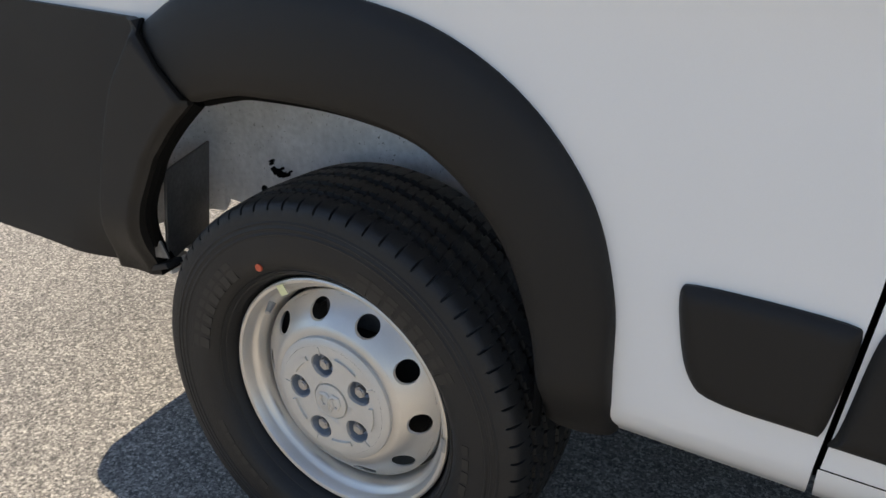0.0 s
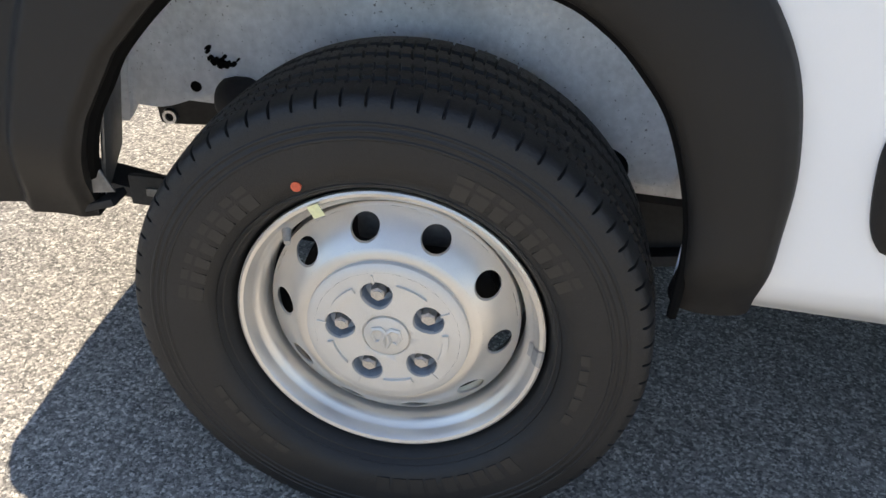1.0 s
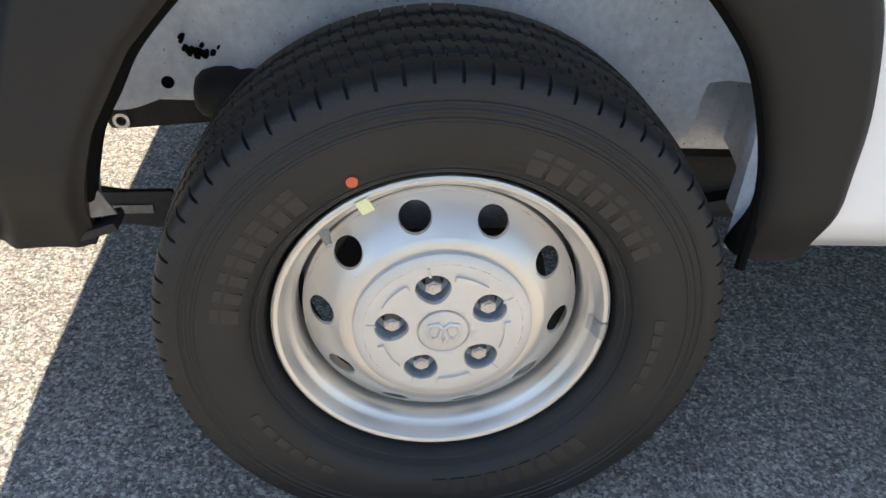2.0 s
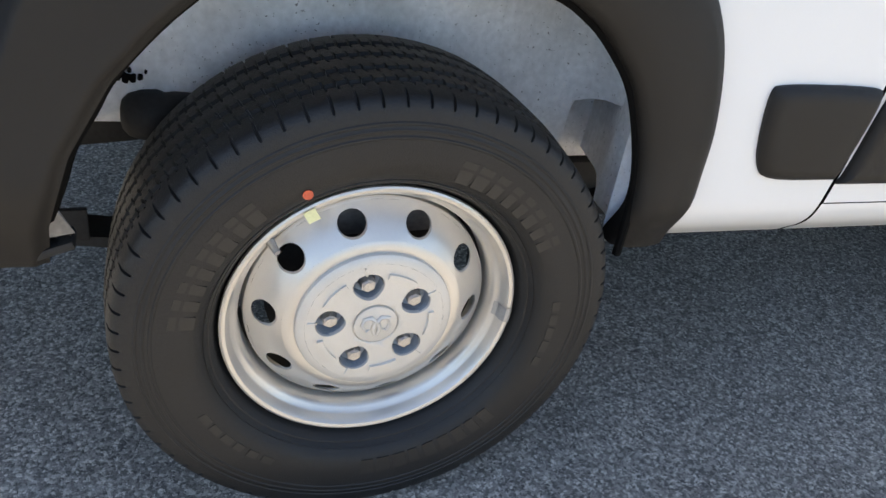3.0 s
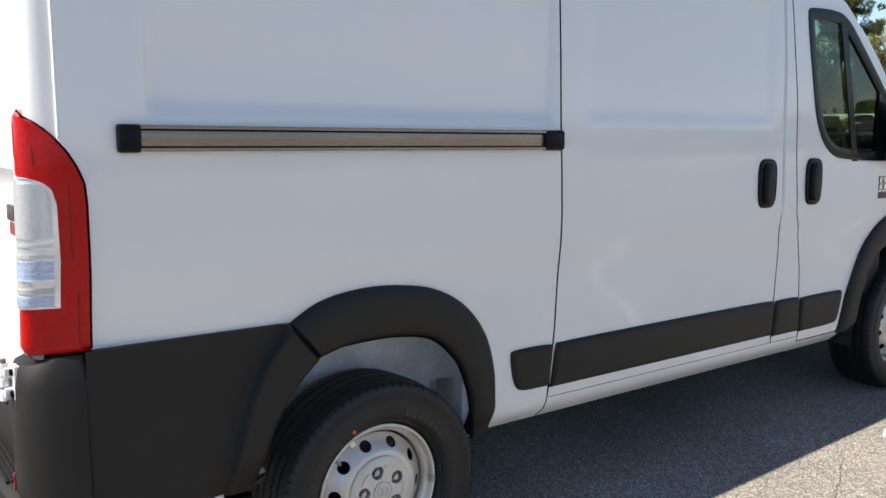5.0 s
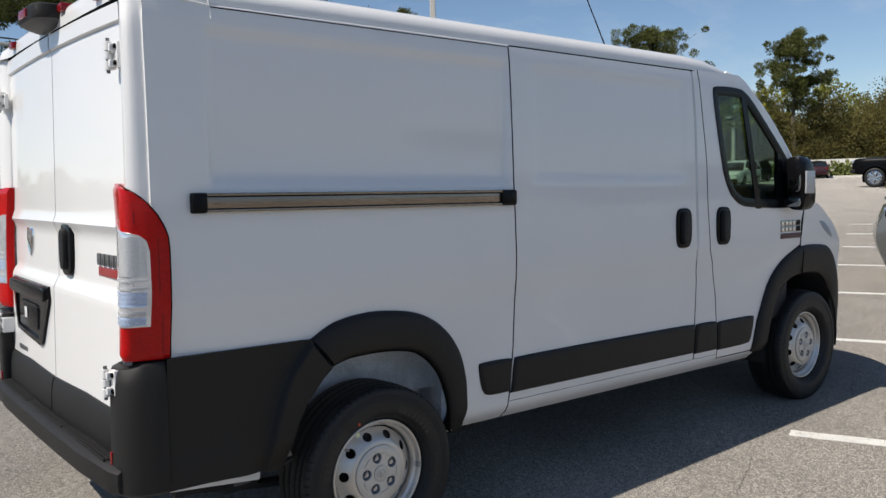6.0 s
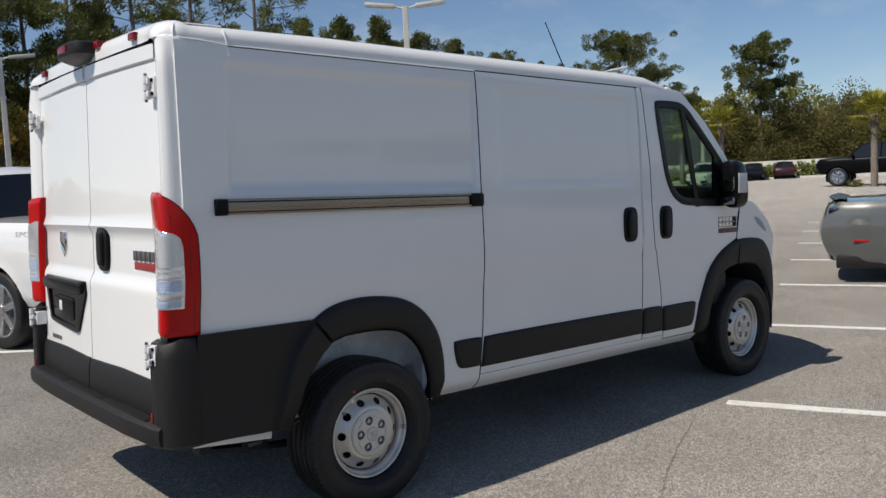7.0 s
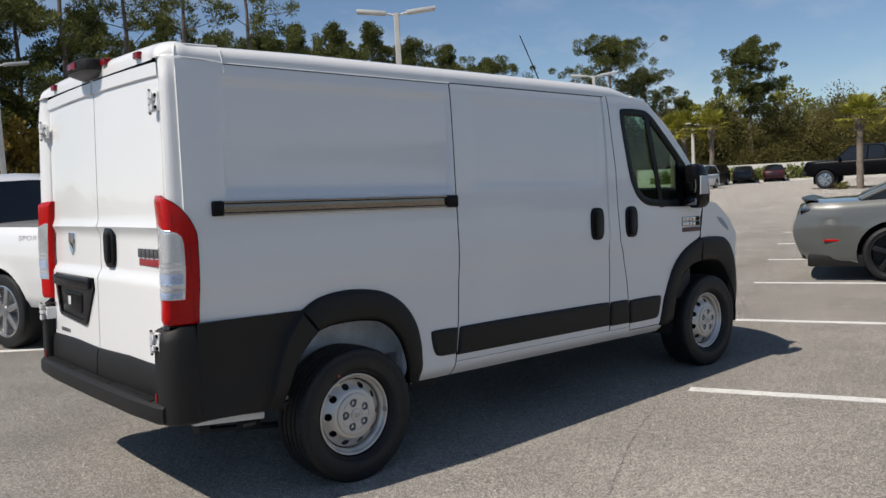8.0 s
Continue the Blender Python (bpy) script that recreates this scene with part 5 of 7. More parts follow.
    for arc0, count, r0, r1 in ((28, 8, 0.258, 0.292), (128, 8, 0.258, 0.292), (205, 6, 0.270, 0.282), (268, 9, 0.260, 0.288), (340, 5, 0.270, 0.282)):
        for k in range(count):
            a0 = radians(arc0 + k * 5.6)
            a1 = a0 + radians(3.2 + rng.random() * 1.4)
            yw = lambda r: -0.1096 if r > 0.279 else -0.1096 + (0.279 - r) * 0.15
            q = [(r, a) for r, a in ((r0, a0), (r1, a0), (r1, a1), (r0, a1))]
            top = [bm.verts.new((r * math.cos(a), yw(r) + 0.0006, r * math.sin(a))) for r, a in q]
            low = [bm.verts.new((r * math.cos(a), yw(r) + 0.003, r * math.sin(a))) for r, a in q]
            bm.faces.new(top)
            for i in range(4):
                bm.faces.new((top[i], top[(i + 1) % 4], low[(i + 1) % 4], low[i]))
    tagged(part("sidewall_lettering", bm, M_LETTER, ty, "worn raised lettering bars", smooth=False), kind="stuff")
    return w


WHEEL_MESH = {}
rear_r = wheel("wheel", 0.0, -0.895, -1, 0, "silver steel rear wheel on a black tyre, ten round holes")
for o in list(rear_r.children):
    WHEEL_MESH[o.name] = o.data


def wheel_copy(x, y, side, turn, label):
    m = Matrix.Translation((x, y, HUB_Z))
    if side > 0:
        m = m @ Matrix.Rotation(math.pi, 4, "Z")
    w = copy_thing(rear_r, m)
    tagged(w, label)
    for o in w.children:
        if not o.name.startswith("tyre"):
            o.matrix_basis = Matrix.Rotation(turn, 4, "Y")
    return w


wheel_copy(3.45, -0.905, -1, radians(20), "silver steel front wheel on a black tyre")
wheel_copy(0.0, 0.895, 1, radians(50), "silver steel rear wheel on a black tyre")
wheel_copy(3.45, 0.905, 1, radians(10), "silver steel front wheel on a black tyre")
# marks on this one wheel: tape, paint dot, valve, balance weight
bm = bmesh.new()
a = radians(118.0)
tm = Matrix.Rotation(-a, 4, "Y")
rows = [[(r, y, t) for t in (-0.0085, -0.004, 0.0, 0.004, 0.0085)] for r, y in ((0.1965, -0.0700), (0.2000, -0.0712), (0.2060, -0.0718), (0.2130, -0.0722), (0.2165, -0.0724))]
grid(bm, rows)
bmesh.ops.transform(bm, matrix=tm, verts=bm.verts)
solid(bm, 0.0006)
part("tape", bm, M_TAPE, rear_r, "pale yellow tape on the rim")
bm = bmesh.new()
a = radians(115.0)
cyl(bm, (0.2600 * math.cos(a), -0.1062, 0.2600 * math.sin(a)), 0.0068, 0.003, "y", 14)
part("paint_dot", bm, M_DOT, rear_r, "orange paint dot")
bm = bmesh.new()
a = radians(138.5)
tube(bm, [(0.1985 * math.cos(a), -0.045, 0.1985 * math.sin(a)), (0.193 * math.cos(a), -0.057, 0.193 * math.sin(a)), (0.188 * math.cos(a), -0.067, 0.188 * math.sin(a))], [0.0070, 0.0055, 0.0045], 10)
part("valve", bm, M_LEAD, rear_r, "grey valve stem")
bm = bmesh.new()
a0 = math.atan2(-0.017, 0.206)
rows = [[(r * math.cos(a0 + t), y, r * math.sin(a0 + t)) for t in [radians(-3.5 + q * 1.4) for q in range(6)]] for r, y in ((0.199, -0.0485), (0.2052, -0.053), (0.2075, -0.0640), (0.2125, -0.0712), (0.218, -0.0728), (0.2210, -0.0712))]
vs = grid(bm, rows)
part("balance_weight", bm, M_LEAD, rear_r, "clip-on balance weight")

# ---- rear wheel house and running gear ----
for side in (-1, 1):
    bm = bmesh.new()
    rows = []
    # liner over the wheel, following the opening, and its inner wall
    path = smooth_curve([(-0.575, 0, 0.50), (-0.565, 0, 0.62), (-0.53, 0, 0.76), (-0.44, 0, 0.89), (-0.28, 0, 0.965), (-0.05, 0, 0.99), (0.17, 0, 0.965), (0.32, 0, 0.89), (0.41, 0, 0.77), (0.445, 0, 0.61)], 44)
    for y, s in ((0.980, 0.985), (0.962, 0.965), (0.945, 0.945), (0.935, 0.96), (0.91, 0.985), (0.87, 1.0), (0.81, 1.0), (0.755, 0.99), (0.722, 0.965), (0.702, 0.93), (0.692, 0.88)):
        rows.append([((p.x + 0.04) * s - 0.04, side * (y if p.x > 0 else min(y, 0.98 - 0.10 * step01(0.74, 0.56, p.z))), 0.45 + (p.z - 0.45) * s + 0.005 * math.sin(p.x * 17 + y * 9) * step01(0.93, 0.8, y)) for p in path])
    last = rows[-1]
    for f in (0.12, 0.35, 0.62, 0.9, 1.0):
        rows.append([(x * (1 - f * 0.04), y + side * 0.004 * math.sin(x * 9 + f * 6), z * (1 - f) + (0.565 - 0.060 * step01(0.15, 0.35, x) - 0.035 * step01(-0.36, -0.48, x)) * f) for x, y, z in last])
    rows.append([(x, y - side * 0.03, z) for x, y, z in rows[-1]])
    grid(bm, rows)
    part("wheel_house", bm, M_PRIMER, van, "white primed wheel arch with dirt specks", RAKE)
    # white chassis leg under the liner, with a black bracket below it
    bm = bmesh.new()
    box(bm, (-0.29, side * 0.632, 0.560), (0.40, 0.07, 0.066), 0.024)
    leg = part("chassis_leg", bm, M_PRIMER, van, "white painted chassis leg", RAKE)
    bm = bmesh.new()
    box(bm, (-0.420, side * 0.560, 0.482), (0.20, 0.05, 0.064), 0.014, Euler((0, radians(-6), 0)))
    br = part("spring_hanger", bm, M_UNDER, leg, "black bracket with a round eye")
    bm = bmesh.new()
    rows = [[(-0.492 + r * math.cos(2 * math.pi * k / 16), side * (0.586 + d), 0.462 + r * math.sin(2 * math.pi * k / 16)) for k in range(16)] for r, d in ((0.008, 0), (0.008, 0.006), (0.013, 0.006), (0.015, 0.0))]
    grid(bm, rows, close_u=True)
    part("bush", bm, M_BOLT, leg, "bright steel bush")
    bm = bmesh.new()
    nose = [(-0.352, 0.010), (-0.349, 0.022), (-0.340, 0.032), (-0.322, 0.038), (-0.300, 0.039), (-0.288, 0.034), (-0.276, 0.036), (-0.24, 0.033), (-0.10, 0.030)]
    tube(bm, [(x, side * 0.700, 0.562) for x, r in nose], [r for x, r in nose], 20)
    part("bump_stop", bm, M_UNDER, van, "black rubber bump stop", RAKE)
    bm = bmesh.new()
    cyl(bm, (-0.388, side * 0.6945, 0.574), 0.009, 0.006, "y", 14)
    part("drain_hole", bm, M_SEAM, leg)
    bm = bmesh.new()
    rng = random.Random(17)
    for dx, dz, r in ((0.0, 0.0, 0.006), (0.010, -0.003, 0.007), (0.020, -0.004, 0.006), (-0.007, 0.004, 0.004), (-0.010, 0.020, 0.004), (-0.011, 0.014, 0.003), (0.016, 0.008, 0.003), (0.030, -0.002, 0.004), (0.038, 0.006, 0.002)):
        ring = [(-0.352 + dx + r * rng.uniform(0.7, 1.25) * math.cos(q), r * rng.uniform(0.6, 1.2) * math.sin(q)) for q in [math.pi * k / 5 for k in range(10)]]
        top = [bm.verts.new((x, side * 0.7035, 0.622 + dz + z)) for x, z in ring]
        low = [bm.verts.new((x, side * 0.690, 0.622 + dz + z)) for x, z in ring]
        bm.faces.new(top)
        for k in range(10):
            bm.faces.new((top[k], top[(k + 1) % 10], low[(k + 1) % 10], low[k]))
    part("sealant", bm, M_SEAM, leg, "black sealant smear")
    # forward end of the arch: white panel, folded flange, dark tank below
    bm = bmesh.new()
    rows = [[(x + 0.05 * (z - 0.47), side * y, z) for x, y in ((0.478, 0.58), (0.470, 0.64), (0.462, 0.695), (0.455, 0.715), (0.432, 0.760), (0.410, 0.795), (0.404, 0.806), (0.402, 0.86), (0.400, 0.93))] for z in (0.462, 0.50, 0.54, 0.58, 0.62, 0.66)]
    grid(bm, rows)
    part("arch_front_panel", bm, M_PRIMER, van, m=RAKE)
    # white chassis side behind the liner's lower edge, and its folded lower lip
    bm = bmesh.new()
    rows = [[(x, side * (0.598 + d), z) for x in (0.10, 0.20, 0.30, 0.40, 0.50)] for z, d in ((0.95, 0.0), (0.70, 0.0), (0.60, 0.0), (0.55, 0.004), (0.447, 0.004), (0.440, 0.0), (0.438, -0.03))]
    grid(bm, rows)
    part("chassis_side", bm, M_PRIMER, van, "white primed chassis side", RAKE)
    bm = bmesh.new()
    rows = [[(0.375 + d, side * y, z) for d, y in ((0.02, 0.885), (0.0, 0.900), (-0.012, 0.915), (0.0, 0.930), (0.03, 0.940))] for z in (0.455, 0.50, 0.55, 0.60, 0.64)]
    grid(bm, rows)
    solid(bm, 0.003)
    part("arch_flange", bm, M_PRIMER, van, "folded white metal flange", RAKE)
    bm = bmesh.new()
    box(bm, (0.57, side * 0.500, 0.375), (0.60, 0.24, 0.13), 0.03)
    part("tank", bm, M_UNDER, van, "dark grey plastic tank", RAKE)
    bm = bmesh.new()
    tube(bm, smooth_curve([(0.22, side * 0.69, 0.55), (0.27, side * 0.70, 0.555), (0.295, side * 0.70, 0.53), (0.285, side * 0.70, 0.46)], 14), [0.007] * 14, 8)
    part("brake_hose", bm, M_SEAM, van, "black brake hose", RAKE)
    # rubber lip along the arch opening
    bm = bmesh.new()
    pts = [(x + 0.002, side * 0.972, z - 0.003) for x, z in ARCH_IN]
    tube(bm, smooth_curve(pts, 50), [0.007] * 50, 8)
    part("arch_seal", bm, M_SEAM, van, m=RAKE)
    # leaf spring and its plate
    bm = bmesh.new()
    rows = []
    for k in range(21):
        f = k / 20
        x = -0.74 + 1.44 * f
        z = 0.37 - 0.09 * math.sin(math.pi * f) ** 1.2
        rows.append([(x, side * 0.65, z), (x, side * 0.58, z), (x, side * 0.58, z + 0.020), (x, side * 0.65, z + 0.020), (x, side * 0.65, z)])
    grid(bm, rows)
    spring = part("leaf_spring", bm, M_UNDER, van, "black steel leaf spring")
    bm = bmesh.new()
    box(bm, (-0.47, side * 0.650, 0.358), (0.14, 0.012, 0.060), 0.004)
    part("spring_plate", bm, M_UNDER, spring)
    bm = bmesh.new()
    box(bm, (-0.47, side * 0.658, 0.358), (0.075, 0.003, 0.016), 0.002)
    part("part_label", bm, M_GREYMETAL, spring, "grey sticker strip")
    bm = bmesh.new()
    box(bm, (-0.72, side * 0.61, 0.45), (0.06, 0.09, 0.17), 0.008)
    part("shackle", bm, M_UNDER, spring)
    # thin steel stays behind the bumper side
    bm = bmesh.new()
    box(bm, (-0.452, side * 0.845, 0.585), (0.006, 0.18, 0.19), 0.002, Euler((0, radians(6), side * radians(-20))))
    part("bumper_stay", bm, M_GREYMETAL, van, "thin grey bumper stay", RAKE)
    bm = bmesh.new()
    v = [bm.verts.new(p) for p in ((-0.452, side * 0.955, 0.600), (-0.446, side * 0.950, 0.600), (-0.405, side * 0.945, 0.515), (-0.452, side * 0.955, 0.512))]
    bm.faces.new(v)
    solid(bm, 0.004)
    part("bumper_stay", bm, M_GREYMETAL, van, "thin grey bumper stay", RAKE)
    bm = bmesh.new()
    box(bm, (-0.430, side * 0.935, 0.492), (0.05, 0.04, 0.012), 0.003, Euler((0, radians(-20), 0)))
    part("bumper_clip", bm, M_UNDER, van, m=RAKE)
bm = bmesh.new()
tube(bm, [(0.03, -0.80, 0.36), (0.06, -0.60, 0.30), (0.06, 0.60, 0.30), (0.03, 0.80, 0.36)], [0.045] * 4, 14)
part("rear_axle", bm, M_UNDER, van, "black tube axle")
for side in (-1, 1):
    for x in (0.0, 3.45):
        bm = bmesh.new()
        cyl(bm, (x, side * 0.872, HUB_Z), 0.150, 0.030, "y", 40, bev=0.004)
        br = part("brake_disc", bm, M_UNDER, van, "grey steel brake disc")
        bm = bmesh.new()
        box(bm, (x + 0.02, side * 0.868, HUB_Z + 0.135), (0.16, 0.07, 0.06), 0.012)
        part("caliper", bm, M_GREYMETAL, br)
    # front arch liner
    bm = bmesh.new()
    rows = []
    for y in (0.985, 0.90, 0.70, 0.60):
        rows.append([(3.40 + 0.47 * math.cos(radians(a)), side * y, 0.50 + 0.47 * math.sin(radians(a))) for a in range(-10, 191, 10)])
    rows.append([(3.40 + 0.40 * math.cos(radians(a)), side * 0.59, 0.50 + 0.40 * math.sin(radians(a))) for a in range(-10, 191, 10)])
    rows.append([(3.40 + 0.05 * math.cos(radians(a)), side * 0.59, 0.50 + 0.05 * math.sin(radians(a))) for a in range(-10, 191, 10)])
    grid(bm, rows)
    part("front_arch_liner", bm, M_UNDER, van, "black plastic arch liner", RAKE)


# ---- materials of the surroundings ----
def leaf_material(name, dark, light, rough=0.6, through_light=0.3):
    m = bpy.data.materials.new(name)
    m.use_nodes = True
    nt = m.node_tree
    p = nt.nodes["Principled BSDF"]
    p.inputs["Roughness"].default_value = rough
    p.inputs["Specular IOR Level"].default_value = 0.25
    g = nt.nodes.new("ShaderNodeNewGeometry")
    r = nt.nodes.new("ShaderNodeValToRGB")
    r.color_ramp.elements[0].color = (*dark, 1)
    r.color_ramp.elements[1].color = (*light, 1)
    tc = nt.nodes.new("ShaderNodeTexCoord")
    n = nt.nodes.new("ShaderNodeTexNoise")
    n.inputs["Scale"].default_value = 0.35
    add = nt.nodes.new("ShaderNodeMath")
    add.operation = "MULTIPLY_ADD"
    add.inputs[1].default_value = 0.55
    sub = nt.nodes.new("ShaderNodeMath")
    sub.operation = "MULTIPLY_ADD"
    sub.inputs[1].default_value, sub.inputs[2].default_value = 1.5, -0.5
    nt.links.new(tc.outputs["Object"], n.inputs["Vector"])
    nt.links.new(n.outputs["Fac"], sub.inputs[0])
    nt.links.new(g.outputs["Random Per Island"], add.inputs[0])
    nt.links.new(sub.outputs[0], add.inputs[2])
    nt.links.new(add.outputs[0], r.inputs["Fac"])
    nt.links.new(r.outputs["Color"], p.inputs["Base Color"])
    t = nt.nodes.new("ShaderNodeBsdfTranslucent")
    nt.links.new(r.outputs["Color"], t.inputs["Color"])
    mx = nt.nodes.new("ShaderNodeMixShader")
    mx.inputs[0].default_value = through_light
    out = nt.nodes["Material Output"]
    nt.links.new(p.outputs[0], mx.inputs[1])
    nt.links.new(t.outputs[0], mx.inputs[2])
    nt.links.new(mx.outputs[0], out.inputs[0])
    return m


M_PINE = leaf_material("pine_needles", (0.020, 0.032, 0.009), (0.190, 0.205, 0.058), through_light=0.3)
M_OAK = leaf_material("broad_leaves", (0.13, 0.15, 0.03), (0.40, 0.40, 0.08))
M_WOODS = leaf_material("mixed_woodland", (0.105, 0.098, 0.034), (0.270, 0.240, 0.086), through_light=0.5)
M_HEDGE = leaf_material("hedge_leaves", (0.10, 0.13, 0.035), (0.34, 0.36, 0.12))
M_PALM = leaf_material("palm_fronds", (0.13, 0.15, 0.025), (0.50, 0.44, 0.065))
M_BARK = mat("grey_pine_bark", (0.15, 0.125, 0.105), 0.9, grain=(9, 0.3), blotch=(2, 0.2), bump=(14, 0.03))
M_PALMBARK = mat("palm_bark", (0.21, 0.17, 0.135), 0.9, grain=(16, 0.3), blotch=(3, 0.2), bump=(20, 0.03))
M_POLE = mat("concrete_pole", (0.55, 0.53, 0.49), 0.8, grain=(30, 0.1), blotch=(1.5, 0.1))
M_LAMPHEAD = mat("lamp_head_paint", (0.62, 0.62, 0.60), 0.4, grain=(40, 0.05))
M_WALL = mat("white_wall_plaster", (0.70, 0.68, 0.63), 0.85, grain=(14, 0.08), blotch=(0.8, 0.1))
M_KERB = mat("concrete_kerb", (0.46, 0.44, 0.40), 0.85, grain=(30, 0.12), blotch=(2, 0.12))
M_MULCH = mat("dry_mulch", (0.17, 0.115, 0.07), 0.95, grain=(30, 0.4), blotch=(2, 0.2), bump=(25, 0.04))
M_CARGLASS = mat("dark_car_glass", (0.012, 0.014, 0.016), 0.04, spec=0.6, blotch=(2, 0.1))
M_ALLOY = mat("alloy_wheel", (0.55, 0.55, 0.56), 0.25, 0.9, grain=(100, 0.05))
M_DARKALLOY = mat("black_alloy", (0.025, 0.025, 0.027), 0.35, 0.5, grain=(100, 0.08))
PAINTS = {
    "grey": mat("grey_paint", (0.120, 0.124, 0.116), 0.34, 0.2, coat=1.0, grain=(700, 0.05), blotch=(1, 0.02)),
    "black": mat("black_paint", (0.004, 0.004, 0.005), 0.35, grain=(400, 0.05), spec=0.10),
    "maroon": mat("maroon_paint", (0.038, 0.008, 0.012), 0.35, 0.1, coat=0.4, grain=(400, 0.05)),
    "dark": mat("charcoal_paint", (0.030, 0.031, 0.030), 0.35, 0.2, coat=0.4, grain=(400, 0.05)),
    "white": mat("white_car_paint", (0.78, 0.78, 0.77), 0.3, coat=1.0, grain=(700, 0.02), blotch=(1, 0.02)),
}

# ---- painted stall lines ----
LINE_DIR = Vector((0.381, -0.925, 0))
LINE_STEP = Vector((2.655, 1.205, 0))
LINE_0 = Vector((2.68, -1.30, 0))


def stall_line(start, d, length, width=0.105):
    bm = bmesh.new()
    nrm = Vector((-d.y, d.x, 0))
    rows = []
    rng = random.Random(int(start.x * 100))
    n = 40
    for k in range(n + 1):
        p = start + d * (length * k / n)
        a, b = width / 2 + rng.uniform(-0.006, 0.004), width / 2 + rng.uniform(-0.006, 0.004)
        rows.append([p + nrm * a + Vector((0, 0, 0.0)), p + nrm * a + Vector((0, 0, 0.004)), p - nrm * b + Vector((0, 0, 0.004)), p - nrm * b])
    grid(bm, rows)
    return tagged(part("stall_line", bm, M_LINE, smooth=False), "worn white painted parking line on asphalt", "road marking", "parking stall lines", "structure")


for k in range(7):
    stall_line(LINE_0 + LINE_STEP * k, LINE_DIR, 5.6)
stall_line(Vector((-1.6, 6.55, 0)), Vector((0.74, -0.67, 0)), 3.2)


# a fine open crack wandering over the asphalt
bm = bmesh.new()
rng = random.Random(13)
way = smooth_curve([(2.36, -1.28, 0), (1.94, -1.47, 0), (1.60, -1.62, 0), (1.22, -1.82, 0), (0.87, -2.02, 0), (0.65, -2.14, 0)], 110)
rows = []
for k, p in enumerate(way):
    q = p + Vector((rng.uniform(-0.008, 0.008), rng.uniform(-0.010, 0.010), 0.003))
    w = 0.0030 * (0.35 + rng.random()) * min(1.0, k / 12, (len(way) - 1 - k) / 12)
    rows.append([q + Vector((-0.4, -0.9, 0)) * w, q, q + Vector((0.4, 0.9, 0)) * w])
grid(bm, rows)
tagged(part("asphalt_crack", bm, mat("crack_dark", (0.085, 0.080, 0.073), 0.95, grain=(60, 0.3)), smooth=False), "thin dark crack running through the asphalt", "crack", kind="structure")

# ---- vehicles ----
def car_wheel(parent, x, y, r, w, side, rim_m, spokes, rim_f=0.68):
    wh = new("wheel")
    wh.empty_display_size = 0.1
    wh.parent = parent
    wh.matrix_basis = Matrix.Translation((x, y, r)) @ (Matrix.Rotation(math.pi, 4, "Z") if side > 0 else Matrix.Identity(4))
    bm = bmesh.new()
    k = r * rim_f
    revolve(bm, [(k, 0.0), (k, -w * 0.40), (k * 1.03, -w * 0.47), (r * 0.86, -w * 0.52), (r * 0.95, -w * 0.47), (r * 0.995, -w * 0.36), (r, -w * 0.2), (r, w * 0.2), (r * 0.97, w * 0.45), (r * 0.8, w * 0.5), (k, w * 0.4)], 40)
    part("tyre", bm, M_RUBBER, wh)
    bm = bmesh.new()
    revolve(bm, [(k * 1.02, -w * 0.46), (k * 0.97, -w * 0.47), (k * 0.93, -w * 0.40), (k * 0.90, -w * 0.1), (k * 0.88, w * 0.2), (0.001, w * 0.2)], 40)
    rim = part("rim", bm, rim_m, wh)
    for q in range(spokes):
        a = 2 * math.pi * q / spokes + 0.3
        bm = bmesh.new()
        box(bm, (k * 0.52, -w * 0.38, 0), (k * 0.86, w * 0.10, k * (0.24 if spokes < 7 else 0.16)), 0.006)
        bmesh.ops.transform(bm, matrix=Matrix.Rotation(-a, 4, "Y"), verts=bm.verts)
        part("spoke", bm, rim_m, rim)
    bm = bmesh.new()
    cyl(bm, (0, -w * 0.40, 0), k * 0.2, w * 0.14, "y", 20, bev=0.004)
    part("hub", bm, rim_m, rim)
    return wh


